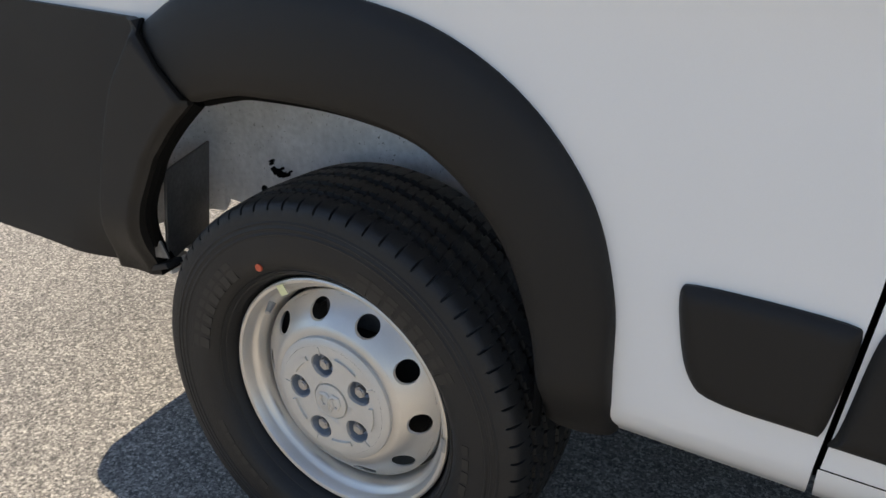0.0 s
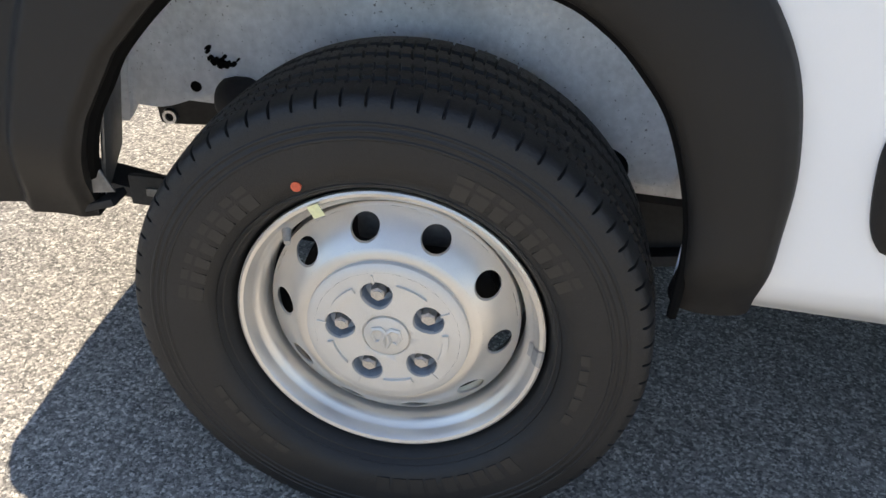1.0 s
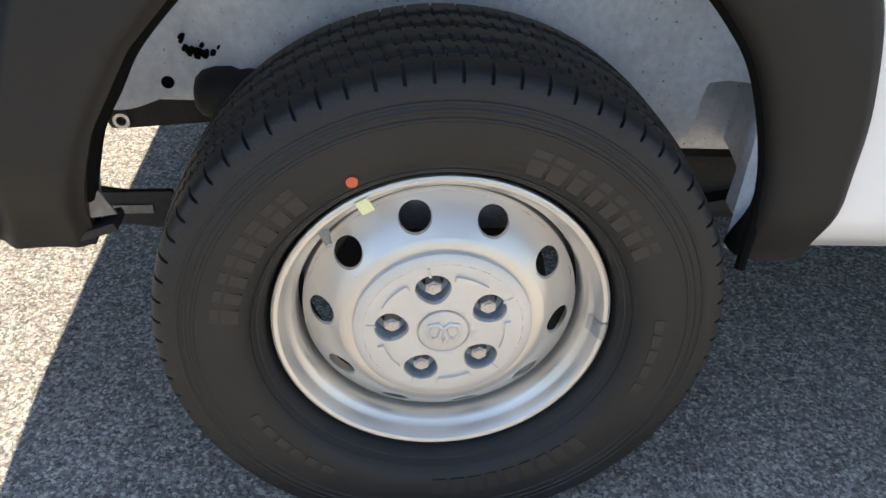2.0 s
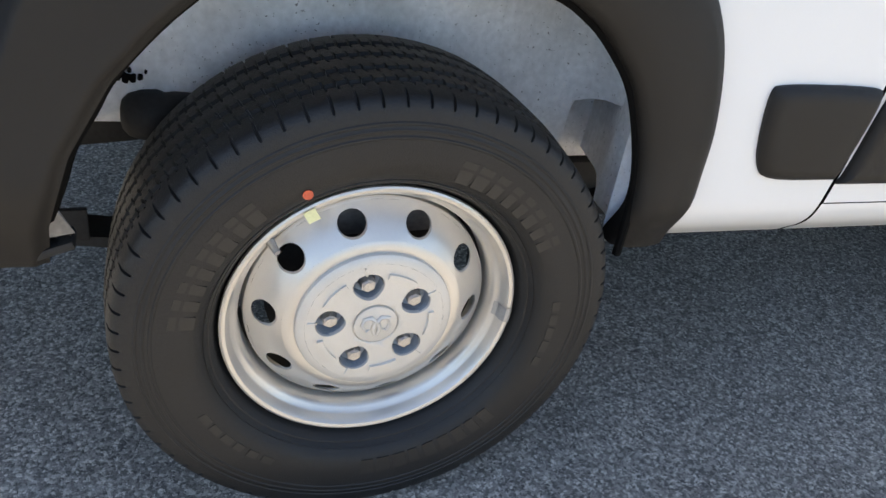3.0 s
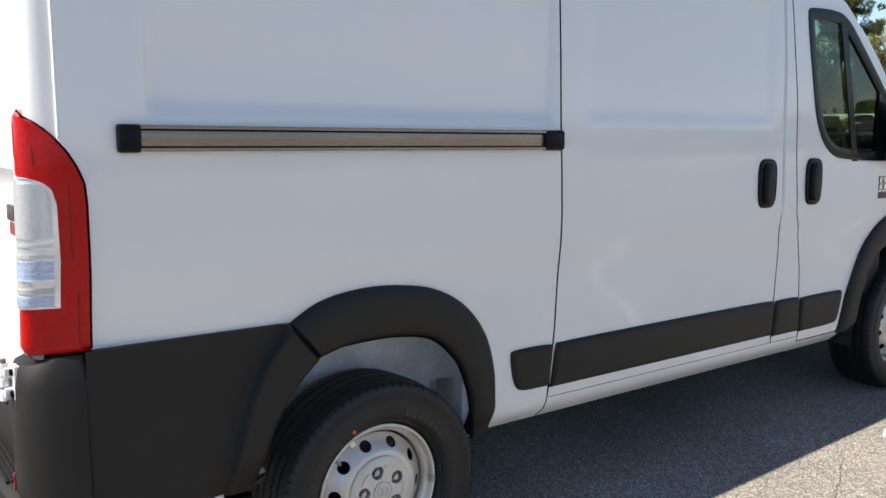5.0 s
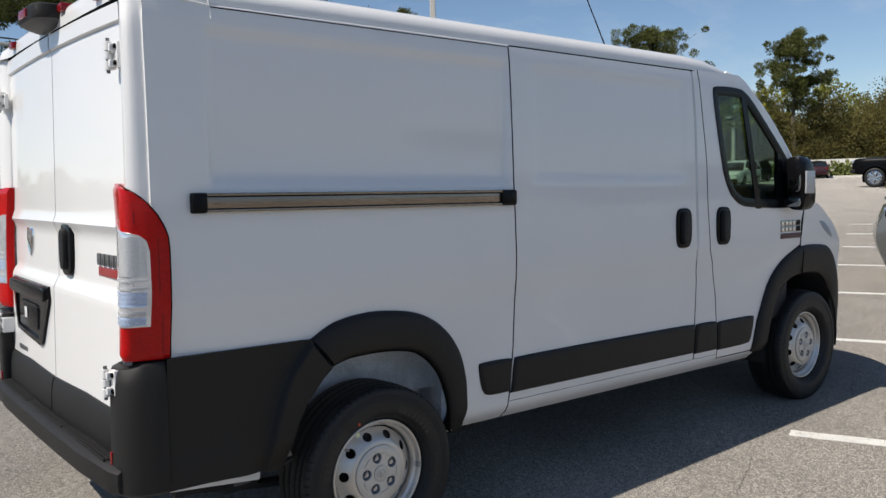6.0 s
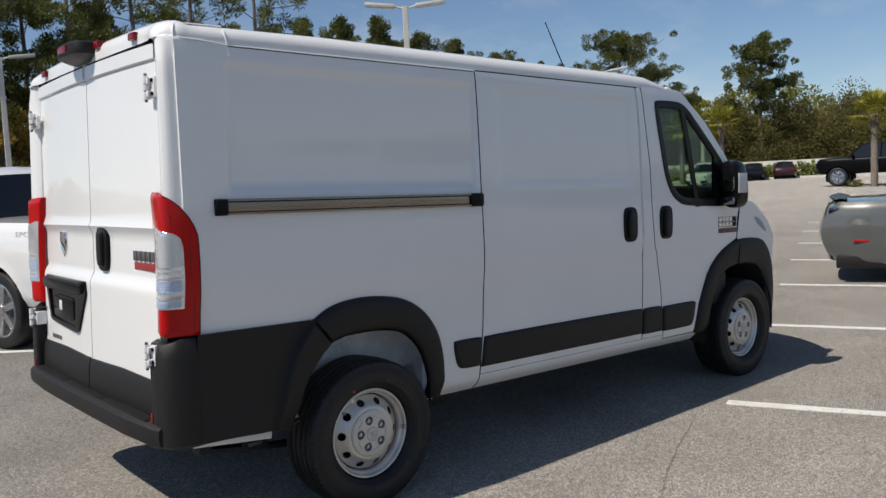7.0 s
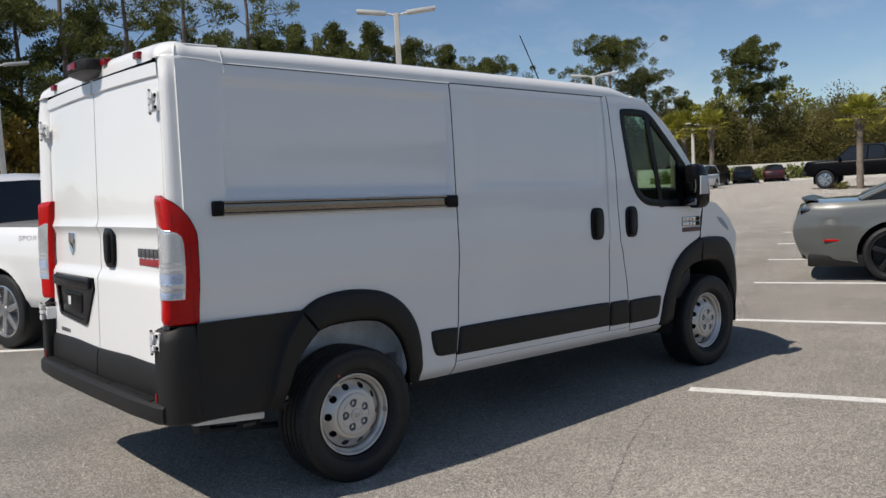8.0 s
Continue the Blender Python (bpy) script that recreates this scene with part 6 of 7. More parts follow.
def vehicle(name, label, category, m, paint, L, W, belt, house, axles, r, rim_m=None, spokes=5, clear=0.22, tyre_w=0.24, group="", tail_red=True, house_in=0.07, roof_in=0.26, lift=0.0, rim_f=0.68, tail_in=0.17, tail_out=0.05):
    """A car from its side outline. x forward from the tail. belt: (x, z) of the lower body's top; house: (x, z) of
    the glasshouse, from its front foot over the roof to the rear foot; axles: x of the wheel centres."""
    root = thing(name, label, category, m, group)
    P = PAINTS[paint]
    belt = sorted(belt)

    def hw(x, z):
        e0, e1 = x / 0.55, (L - x) / 0.75
        f = 1.0
        if e0 < 1:
            f = 1 - tail_in * (1 - e0) ** 2.2
        if e1 < 1:
            f = min(f, 1 - 0.24 * (1 - e1) ** 2.2)
        top = lerp_curve(belt, x)
        u = (z - clear) / (top - clear)
        prof = np.interp(u, [0, 0.12, 0.35, 0.62, 0.80, 0.93, 1.0], [0.925, 0.972, 0.995, 1.0, 0.985, 0.955, 0.905])
        return W / 2 * f * float(prof)

    arch = r * 1.17
    for side in (-1, 1):
        bm = bmesh.new()
        rows = []
        nx = 110
        for j in range(25):
            u = j / 24
            row = []
            for i in range(nx + 1):
                x = L * i / nx
                top = lerp_curve(belt, x)
                z0 = clear + 0.10 * step01(0.45, 0.0, x) + 0.05 * step01(L - 0.5, L, x)
                z = z0 + (top - z0) * u
                x2 = x + (tail_out * math.sin(math.pi * u ** 1.15) * (-1 if x < 0.3 else 0) * (1 - x / 0.3 if x < 0.3 else 0))
                bulge = 0.012 * sum(math.exp(-((math.hypot(x - ax, z - r) - arch) / 0.05) ** 2) for ax in axles)
                row.append((x2, side * (hw(x, z) + bulge), z))
            rows.append(row)
        grid(bm, rows)
        gone = [f for f in bm.faces if any(math.hypot(f.calc_center_median().x - ax, f.calc_center_median().z - r) < arch for ax in axles)]
        bmesh.ops.delete(bm, geom=gone, context="FACES")
        # pull the cut edge onto a true circle
        for v in bm.verts:
            for ax in axles:
                d = math.hypot(v.co.x - ax, v.co.z - r)
                if v.is_boundary and abs(d - arch) < 0.06 and v.co.z > clear + 0.03:
                    v.co.x, v.co.z = ax + (v.co.x - ax) * arch / d, r + (v.co.z - r) * arch / d
        edge = [e for e in bm.edges if e.is_boundary]
        g = bmesh.ops.extrude_edge_only(bm, edges=edge)["geom"]
        bmesh.ops.translate(bm, verts=[v for v in g if isinstance(v, bmesh.types.BMVert)], vec=(0, -side * 0.03, 0))
        part("body_side", bm, P, root)
    bm = bmesh.new()
    rows = []
    for i in range(81):
        x = L * i / 80
        top = lerp_curve(belt, x)
        w = hw(x, top)
        rows.append([(x, s * w, top + 0.035 * (1 - s * s)) for s in (-1, -0.93, -0.8, -0.5, 0, 0.5, 0.8, 0.93, 1)])
    x0, x1 = rows[0], rows[-1]
    tail = []
    for u in (1, 0.9, 0.7, 0.5, 0.3, 0.12, 0.0):
        z0 = clear + 0.10
        top = lerp_curve(belt, 0)
        z = z0 + (top - z0) * u
        tail.append([(-tail_out * math.sin(math.pi * u ** 1.15) - 0.06 * (1 - s * s), s * hw(0, z), z + (0.035 * (1 - s * s) if u == 1 else 0)) for s in (-1, -0.93, -0.8, -0.5, 0, 0.5, 0.8, 0.93, 1)])
    nose = []
    for u in (1, 0.9, 0.7, 0.5, 0.3, 0.12, 0.0):
        z0 = clear + 0.05
        top = lerp_curve(belt, L)
        z = z0 + (top - z0) * u
        nose.append([(L + 0.12 * (1 - s * s), s * hw(L, z), z + (0.035 * (1 - s * s) if u == 1 else 0)) for s in (-1, -0.93, -0.8, -0.5, 0, 0.5, 0.8, 0.93, 1)])
    grid(bm, tail[::-1] + rows[1:-1] + nose)
    part("body_top", bm, P, root)
    # underside and arch linings
    bm = bmesh.new()
    box(bm, (L / 2, 0, clear + 0.10), (L - 0.5, W - 0.60, 0.14), 0.03)
    part("underside", bm, M_UNDER, root)
    for ax in axles:
        for side in (-1, 1):
            bm = bmesh.new()
            rows = []
            for y in (W / 2 - 0.03, W / 2 - 0.34):
                rows.append([(ax + arch * 0.995 * math.cos(radians(a)), side * y, r + arch * 0.995 * math.sin(radians(a))) for a in range(-25, 206, 11)])
            rows.append([(ax, side * (W / 2 - 0.34), r) for a in range(-25, 206, 11)])
            grid(bm, rows)
            part("arch_lining", bm, M_UNDER, root)
            car_wheel(root, ax, side * (W / 2 - tyre_w * 0.5 - 0.015), r, tyre_w, side, rim_m or M_ALLOY, spokes, rim_f)
    # glasshouse: glass between pillars, painted roof
    n = len(house)
    zb, zt = min(h[1] for h in house), max(h[1] for h in house)

    def hy(x, z):
        return hw(min(max(x, 0.6), L - 0.8), lerp_curve(belt, x)) - 0.015 - (roof_in - house_in) * (z - zb) / (zt - zb)

    bm = bmesh.new()
    for side in (-1, 1):
        bm.faces.new([bm.verts.new((x, side * hy(x, z), z)) for x, z in house])
        part("side_glass", bm, M_CARGLASS, root, smooth=False)
        bm = bmesh.new()
    rows = []
    for x, z in house:
        crown = 0.045 * (z - zb) / (zt - zb)
        bow = 0.10 * (z - zb) / (zt - zb) * (1 if x > sum(h[0] for h in house) / n else -1) * 0
        rows.append([(x + (0.08 if x > L * 0.5 else -0.08) * (1 - s * s) * (1 - (z - zb) / (zt - zb) * 0.8), s * hy(x, z), z + crown * (1 - s * s)) for s in (-1, -0.6, 0, 0.6, 1)])
    roof_i = [k for k in range(n) if house[k][1] > zb + 0.80 * (zt - zb)]
    grid(bm, rows[:roof_i[0] + 1])
    part("windscreen", bm, M_CARGLASS, root)
    bm = bmesh.new()
    grid(bm, rows[roof_i[-1]:])
    part("rear_screen", bm, M_CARGLASS, root)
    bm = bmesh.new()
    grid(bm, [[(x, y, z + 0.010) for x, y, z in rows[k]] for k in roof_i])
    part("roof", bm, P, root)
    for side in (-1, 1):
        bm = bmesh.new()
        pts = [(x, side * (hy(x, z) - 0.004), z) for x, z in house]
        tube(bm, pts, [0.034] * n, 8)
        part("roof_frame", bm, P, root)
        mid = 0.5 * (house[roof_i[0]][0] + house[roof_i[-1]][0]) - 0.05
        bm = bmesh.new()
        tube(bm, [(mid + 0.04, side * (hy(mid, zb) + 0.004), zb - 0.02), (mid - 0.02, side * (hy(mid, zt) - 0.003), zt)], [0.035, 0.03], 8)
        part("door_pillar", bm, M_GLOSSBLACK, root)
        bm = bmesh.new()
        box(bm, (house[0][0] - 0.25, side * (hw(house[0][0], zb) + 0.07), zb + 0.10), (0.12, 0.20, 0.13), 0.03)
        part("door_mirror", bm, P, root)
        bm = bmesh.new()
        zl = lerp_curve(belt, 0.05)
        box(bm, (0.035, side * (hw(0.05, zl * 0.85) - 0.13), zl - 0.10), (0.10, 0.24, 0.11), 0.02)
        part("tail_lamp", bm, M_RED if tail_red else M_GLOSSBLACK, root)
        bm = bmesh.new()
        zl = lerp_curve(belt, L - 0.1)
        box(bm, (L - 0.06, side * (hw(L - 0.05, zl * 0.8) - 0.14), zl - 0.10), (0.16, 0.26, 0.12), 0.03)
        part("headlight", bm, M_REFLECT, root)
    for xx, hgt in ((0.10, 0.16), (L - 0.02, 0.20)):
        bm = bmesh.new()
        box(bm, (xx, 0, clear + 0.16), (0.22, W * 0.84, hgt), 0.05)
        part("bumper", bm, M_PLASTIC, root)
    return root


def placed(x, y, heading):
    """Pose of a vehicle whose tail middle stands at x, y and whose nose points along heading."""
    return Matrix.Translation((x, y, 0)) @ Matrix.Rotation(math.atan2(heading[1], heading[0]), 4, "Z")


COUPE_BELT = [(0.0, 0.955), (0.10, 1.045), (0.22, 1.03), (0.75, 1.05), (1.3, 1.075), (2.0, 1.05), (3.2, 1.02), (3.4, 1.03), (4.2, 0.98), (4.75, 0.90), (4.98, 0.78)]
COUPE_HOUSE = [(3.45, 1.02), (2.72, 1.38), (2.35, 1.445), (1.75, 1.43), (1.25, 1.30), (0.72, 1.07)]
coupe = vehicle("sports_coupe", "grey two-door muscle coupe with black wheels, parked in a stall", "car", placed(9.22, 0.98, (0.381, -0.925)), "grey", 5.0, 1.92, COUPE_BELT, COUPE_HOUSE, (1.08, 4.02), 0.362, M_DARKALLOY, 5, clear=0.20, tyre_w=0.27, tail_red=False, rim_f=0.74, tail_out=0.11)
# boot lip, side marker, lower valance
bm = bmesh.new()
rows = []
for s in [k / 10 - 1 for k in range(21)]:
    y = 0.80 * s
    rows.append([(0.02 + 0.05 * s * s, y, 1.025), (-0.04 + 0.06 * s * s, y, 1.085), (0.0 + 0.06 * s * s, y, 1.095), (0.20, y, 1.060)])
grid(bm, rows)
part("boot_lip", bm, M_GLOSSBLACK, coupe, "dark boot lip spoiler")
for side in (-1, 1):
    bm = bmesh.new()
    box(bm, (0.40, side * 0.938, 0.545), (0.26, 0.030, 0.026), 0.006)
    part("side_marker", bm, M_RED, coupe, "slim red side marker")
    bm = bmesh.new()
    box(bm, (0.42, side * 0.86, 0.275), (0.70, 0.12, 0.16), 0.03)
    part("valance", bm, M_PLASTIC, coupe)
    bm = bmesh.new()
    box(bm, (0.05, side * 0.795, 0.950), (0.13, 0.10, 0.035), 0.012)
    part("lamp_bezel", bm, M_CARMIRROR, coupe)

TRUCK_BELT = [(0.0, 1.33), (1.95, 1.36), (2.05, 1.26), (4.15, 1.24), (4.3, 1.25), (5.3, 1.235), (5.66, 1.215), (5.80, 1.10)]
TRUCK_HOUSE = [(4.38, 1.24), (3.72, 1.86), (3.3, 1.935), (2.45, 1.93), (2.18, 1.84), (2.06, 1.26)]


def pickup(name, label, m, paint, rim, group="", r=0.42, clear=0.48, spokes=6, up=0.0):
    t = vehicle(name, label, "pickup truck", m, paint, 5.8, 2.03, [(x, z + up) for x, z in TRUCK_BELT], [(x, z + up) for x, z in TRUCK_HOUSE], (1.22, 4.80), r, rim, spokes, clear=clear, tyre_w=0.29, house_in=0.05, roof_in=0.20, group=group, tail_in=0.03)
    bm = bmesh.new()
    box(bm, (-0.10, 0, 0.66), (0.16, 1.86, 0.17), 0.04)
    part("step_bumper", bm, M_CHROME, t, "chrome rear bumper")
    return t


wp = pickup("pickup_truck", "white crew cab pickup with a decal on its bed side", placed(1.08, 4.58, (-0.276, 0.961)), "white", M_ALLOY)
# decal on the bed side
txt = bpy.data.curves.new("decal", "FONT")
txt.body = "SPORT"
txt.size, txt.extrude, txt.space_character = 0.075, 0.001, 1.15
decal = new("decal", txt)
deps = bpy.context.evaluated_depsgraph_get()
decal_me = bpy.data.meshes.new_from_object(decal.evaluated_get(deps))
bpy.data.objects.remove(decal)
decal_me.materials.append(mat("decal_grey", (0.42, 0.42, 0.43), 0.5, grain=(200, 0.1)))
d = new("decal", decal_me)
d.parent = wp
d.matrix_basis = Matrix.Translation((0.80, 0.9935, 1.205)) @ Matrix.Rotation(math.pi + radians(0.8), 4, "Z") @ Matrix.Rotation(radians(78), 4, "X") @ Matrix.Diagonal((1.75, 1, 1, 1))
tagged(d, "grey block lettering decal")
pickup("pickup_truck", "black crew cab pickup with bright wheels beside a palm", placed(47.07, 11.91, (-0.25, 0.968)) @ Matrix.Scale(1.14, 4), "black", M_CHROME, r=0.46, clear=0.62, up=0.13)

SEDAN_BELT = [(0.0, 0.86), (0.10, 0.98), (0.9, 1.0), (1.6, 0.98), (3.2, 0.95), (3.5, 0.95), (4.2, 0.86), (4.62, 0.70)]
SEDAN_HOUSE = [(3.45, 0.95), (2.65, 1.36), (2.25, 1.45), (1.55, 1.43), (1.15, 1.32), (0.55, 1.0)]
SUV_BELT = [(0.0, 1.02), (0.08, 1.06), (1.5, 1.05), (3.3, 1.03), (3.5, 1.03), (4.3, 0.95), (4.65, 0.78)]
SUV_HOUSE = [(3.5, 1.03), (2.85, 1.56), (2.5, 1.68), (0.75, 1.68), (0.40, 1.60), (0.10, 1.06)]
toward = (-0.89, -0.455)


def far_at(az, dist):
    return -2.46 + dist * math.cos(radians(az)), -4.62 + dist * math.sin(radians(az))


for nm, lab, cat, az, dist, paint, shape in (
        ("sedan", "maroon sedan parked against a low white wall", "car", 27.52, 78.5, "maroon", 0),
        ("sedan", "charcoal sedan parked against a low white wall", "car", 29.40, 77.0, "dark", 0),
        ("suv", "black sport utility car parked against a hedge", "car", 30.72, 75.0, "black", 1),
        ("suv", "white sport utility car at the end of a row", "car", 31.45, 66.0, "white", 1)):
    x, y = far_at(az, dist)
    tilt = (-toward[0], -toward[1]) if shape == 0 else (-0.98, -0.20)
    b, h = (SEDAN_BELT, SEDAN_HOUSE) if shape == 0 else (SUV_BELT, SUV_HOUSE)
    vehicle(nm, lab, cat, placed(x, y, tilt), paint, 4.65, 1.82, b, h, (0.95, 3.65), 0.33, M_ALLOY, 5, group="cars along the far edge")


# ---- lamp posts ----
def lamp_post(az, dist, height, heads=((-1, 0), (1, 0)), turn=0.0):
    x, y = far_at(az, dist)
    root = thing("lamp_post", "tall pale concrete lamp post with flat lamp heads", "lamp post", Matrix.Translation((x, y, 0)) @ Matrix.Rotation(turn, 4, "Z"), "car park lamp posts")
    bm = bmesh.new()
    box(bm, (0, 0, 0.45), (0.62, 0.62, 0.9), 0.04)
    part("base", bm, M_KERB, root)
    bm = bmesh.new()
    rows = []
    for z, s in ((0.0, 0.17), (height * 0.5, 0.14), (height, 0.115)):
        rows.append([(a * s, b * s, z) for a, b in ((-1, -0.8), (-0.8, -1), (0.8, -1), (1, -0.8), (1, 0.8), (0.8, 1), (-0.8, 1), (-1, 0.8))])
    vs = grid(bm, rows, close_u=True)
    bm.faces.new(vs[-1])
    part("pole", bm, M_POLE, root)
    for sx, sy in heads:
        bm = bmesh.new()
        tube(bm, [(0, 0, height - 0.12), (sx * 0.5, sy * 0.5, height + 0.02)], [0.05, 0.045], 8)
        arm = part("arm", bm, M_LAMPHEAD, root)
        bm = bmesh.new()
        rot = Euler((0, radians(-6) * (sx or 1), math.atan2(sy, sx) if sx >= 0 else math.atan2(-sy, -sx)))
        box(bm, (sx * 1.10, sy * 1.10, height + 0.07), (1.30, 0.58, 0.13), 0.025, rot)
        part("lamp_head", bm, M_LAMPHEAD, root, "flat rectangular lamp head")


lamp_post(51.55, 38.0, 9.15, turn=radians(51.5 - 90))
lamp_post(76.55, 52.0, 9.2, turn=radians(76 - 90))
lamp_post(38.6, 66.0, 9.0, turn=radians(38 - 90))
lamp_post(34.0, 98.0, 9.4, turn=radians(34 - 90))
lamp_post(32.4, 80.0, 5.4, turn=radians(20))


# ---- trees ----
def tuft_cloud(verts, faces, rng, c, rad, count, size, up=0.3, slim=0.35):
    """Small leaf blades scattered through a ball, pointing outwards and up."""
    for _ in range(count):
        d = Vector((rng.gauss(0, 1), rng.gauss(0, 1), rng.gauss(0, 1))).normalized()
        p = Vector(c) + Vector((d.x * rad[0], d.y * rad[1], d.z * rad[2])) * rng.random() ** 0.42
        a = (d + Vector((rng.uniform(-0.7, 0.7), rng.uniform(-0.7, 0.7), up + rng.uniform(-0.5, 0.5)))).normalized()
        b = a.cross(Vector((rng.gauss(0, 1), rng.gauss(0, 1), rng.gauss(0, 1)))).normalized()
        s = size * rng.uniform(0.6, 1.35)
        i = len(verts)
        verts += [p - b * s * slim * 0.6, p + a * s * 0.5 - b * s * slim, p + a * s, p + a * s * 0.5 + b * s * slim, p + b * s * slim * 0.6]
        faces.append((i, i + 1, i + 2, i + 3, i + 4))


def leaf_part(name, verts, faces, material, parent=None, label=""):
    me = bpy.data.meshes.new(name)
    me.from_pydata([tuple(v) for v in verts], [], faces)
    me.materials.append(material)
    ob = new(name, me)
    if parent is not None:
        ob.parent = parent
    if label:
        tagged(ob, label)
    return ob


def pine(seed, height, bare, spread, label, density=1.0, lean=0.0):
    """A slash pine: long bare trunk, crooked limbs, needles in separate clumps at their ends."""
    rng = random.Random(seed)
    root = thing("pine_tree", label, "tree", group="pines round the car park")
    pts = [Vector((lean * (k / 8) ** 2 * height + rng.uniform(-0.10, 0.10) * (k > 0), rng.uniform(-0.10, 0.10) * (k > 0), height * 0.96 * k / 8)) for k in range(9)]
    bm = bmesh.new()
    tube(bm, pts, [0.24 * height / 15 * (1 - 0.085 * k) for k in range(9)], 9)
    part("trunk", bm, M_BARK, root)
    verts, faces = [], []
    count = int(19 * density)
    for k in range(count):
        f = bare + (1 - bare) * (k + rng.random()) / count
        u = f * 8
        i = min(int(u), 7)
        base = pts[i].lerp(pts[i + 1], u - i)
        ang = k * 2.4 + rng.uniform(-0.5, 0.5)
        shape = math.sin(math.pi * min(1.0, (f - bare) / (1 - bare) * 0.80 + 0.22)) ** 0.8
        ln = spread * shape * rng.uniform(0.65, 1.15)
        rise = rng.uniform(-0.10, 0.70) * ln
        tip = base + Vector((math.cos(ang) * ln, math.sin(ang) * ln, rise))
        mid = base.lerp(tip, 0.5) + Vector((rng.uniform(-0.2, 0.2), rng.uniform(-0.2, 0.2), rng.uniform(-0.25, 0.1))) * ln * 0.3
        limb = bmesh.new()
        tube(limb, [base, mid, tip], [0.085 * (1.25 - f), 0.055 * (1.25 - f), 0.02], 5)
        part("limb", limb, M_BARK, root)
        for q in range(rng.randint(5, 8)):
            c = base.lerp(tip, rng.uniform(0.35, 1.10)) + Vector((rng.uniform(-0.8, 0.8), rng.uniform(-0.8, 0.8), rng.uniform(-0.35, 0.65)))
            rr = rng.uniform(0.22, 0.52) * (0.6 + spread / 7)
            tuft_cloud(verts, faces, rng, c, (rr, rr, rr * 0.8), int(135 * density), 0.20, 0.5, 0.16)
    top = pts[-1]
    tuft_cloud(verts, faces, rng, top, (0.8, 0.8, 0.6), 260, 0.24, 0.5, 0.09)
    leaf_part("crown", verts, faces, M_PINE, root, "dark green clumped needles")
    return root


def broad_tree(seed, height, spread, label, material):
    rng = random.Random(seed)
    root = thing("broadleaf_tree", label, "tree", group="broadleaf trees behind the wall")
    bm = bmesh.new()
    tube(bm, [(0, 0, 0), (0.1, 0, height * 0.3), (0.0, 0.15, height * 0.6)], [0.2, 0.15, 0.08], 8)
    part("trunk", bm, M_BARK, root)
    verts, faces = [], []
    for k in range(22):
        a = k * 2.4
        f = rng.uniform(0.42, 1.0)
        ln = spread * math.sin(math.pi * min(0.98, f * 0.85)) * rng.uniform(0.4, 1.0)
        c = Vector((math.cos(a) * ln, math.sin(a) * ln, height * f))
        limb = bmesh.new()
        tube(limb, [(0, 0, height * f * 0.55), c], [0.05, 0.015], 4)
        part("limb", limb, M_BARK, root)
        rr = rng.uniform(0.5, 1.0)
        tuft_cloud(verts, faces, rng, c, (rr, rr, rr * 0.75), 130, 0.22, 0.2, 0.40)
    leaf_part("crown", verts, faces, material, root)
    return root


def stand(root, az, dist, turn=0.0, size=1.0):
    x, y = far_at(az, dist)
    root.matrix_basis = Matrix.Translation((x, y, 0)) @ Matrix.Rotation(turn, 4, "Z") @ Matrix.Scale(size, 4)


def plant(model, az, dist, turn, size):
    x, y = far_at(az, dist)
    c = copy_thing(model, Matrix.Translation((x, y, 0)) @ Matrix.Rotation(turn, 4, "Z"))
    c.scale = (size, size, size)
    return c


pine_a = pine(3, 13.6, 0.50, 3.3, "tall slender pine with a bare trunk and dark clumped crown", 1.45)
stand(pine_a, 28.85, 88.0)
pine_b = pine(11, 15.6, 0.55, 5.0, "flat-topped pine with open dark green crown", 1.3, 0.03)
stand(pine_b, 37.6, 90.0)
pine_c = pine(23, 17.0, 0.42, 4.2, "large pine with crooked limbs and thin needles", 0.75, -0.02)
stand(pine_c, 61.2, 62.0)
pine_d = pine(31, 16.0, 0.35, 4.6, "dense dark pine with broad crown", 1.35)
stand(pine_d, 75.2, 60.0)
for model, az, dist, turn, size in ((pine_b, 35.2, 96.0, 2.0, 0.80), (pine_b, 45.4, 92.0, 1.1, 0.93), (pine_d, 48.3, 84.0, 0.4, 0.93), (pine_d, 50.6, 86.0, 2.2, 1.00), (pine_d, 53.4, 82.0, 4.0, 1.06), (pine_d, 55.9, 80.0, 5.1, 1.04), (pine_d, 58.3, 78.0, 0.9, 1.02), (pine_b, 60.2, 76.0, 2.9, 0.98),
                                    (pine_d, 63.8, 74.0, 3.3, 0.92), (pine_c, 69.2, 60.0, 2.6, 1.02), (pine_d, 66.6, 70.0, 1.5, 0.98), (pine_c, 72.6, 58.0, 4.4, 1.05), (pine_d, 78.4, 57.0, 5.5, 1.05), (pine_c, 65.2, 58.0, 5.0, 0.98), (pine_a, 33.0, 112.0, 2.0, 0.78), (pine_a, 22.6, 120.0, 1.0, 0.70), (pine_d, 71.0, 66.0, 0.2, 0.95), (pine_d, 83.0, 64.0, 1.2, 1.0), (pine_c, 88.0, 62.0, 2.2, 1.0)):
    plant(model, az, dist, turn, size)
oak = broad_tree(5, 9.4, 3.2, "yellow-green broadleaf tree rising behind the woodland edge", M_OAK)
stand(oak, 26.25, 96.0, 0.0, 1.0)
plant(oak, 29.9, 97.0, 2.0, 1.02)
plant(oak, 31.2, 95.0, 1.2, 0.92)
plant(oak, 21.5, 99.0, 3.0, 0.88)
plant(oak, 74.4, 62.0, 4.0, 0.95)

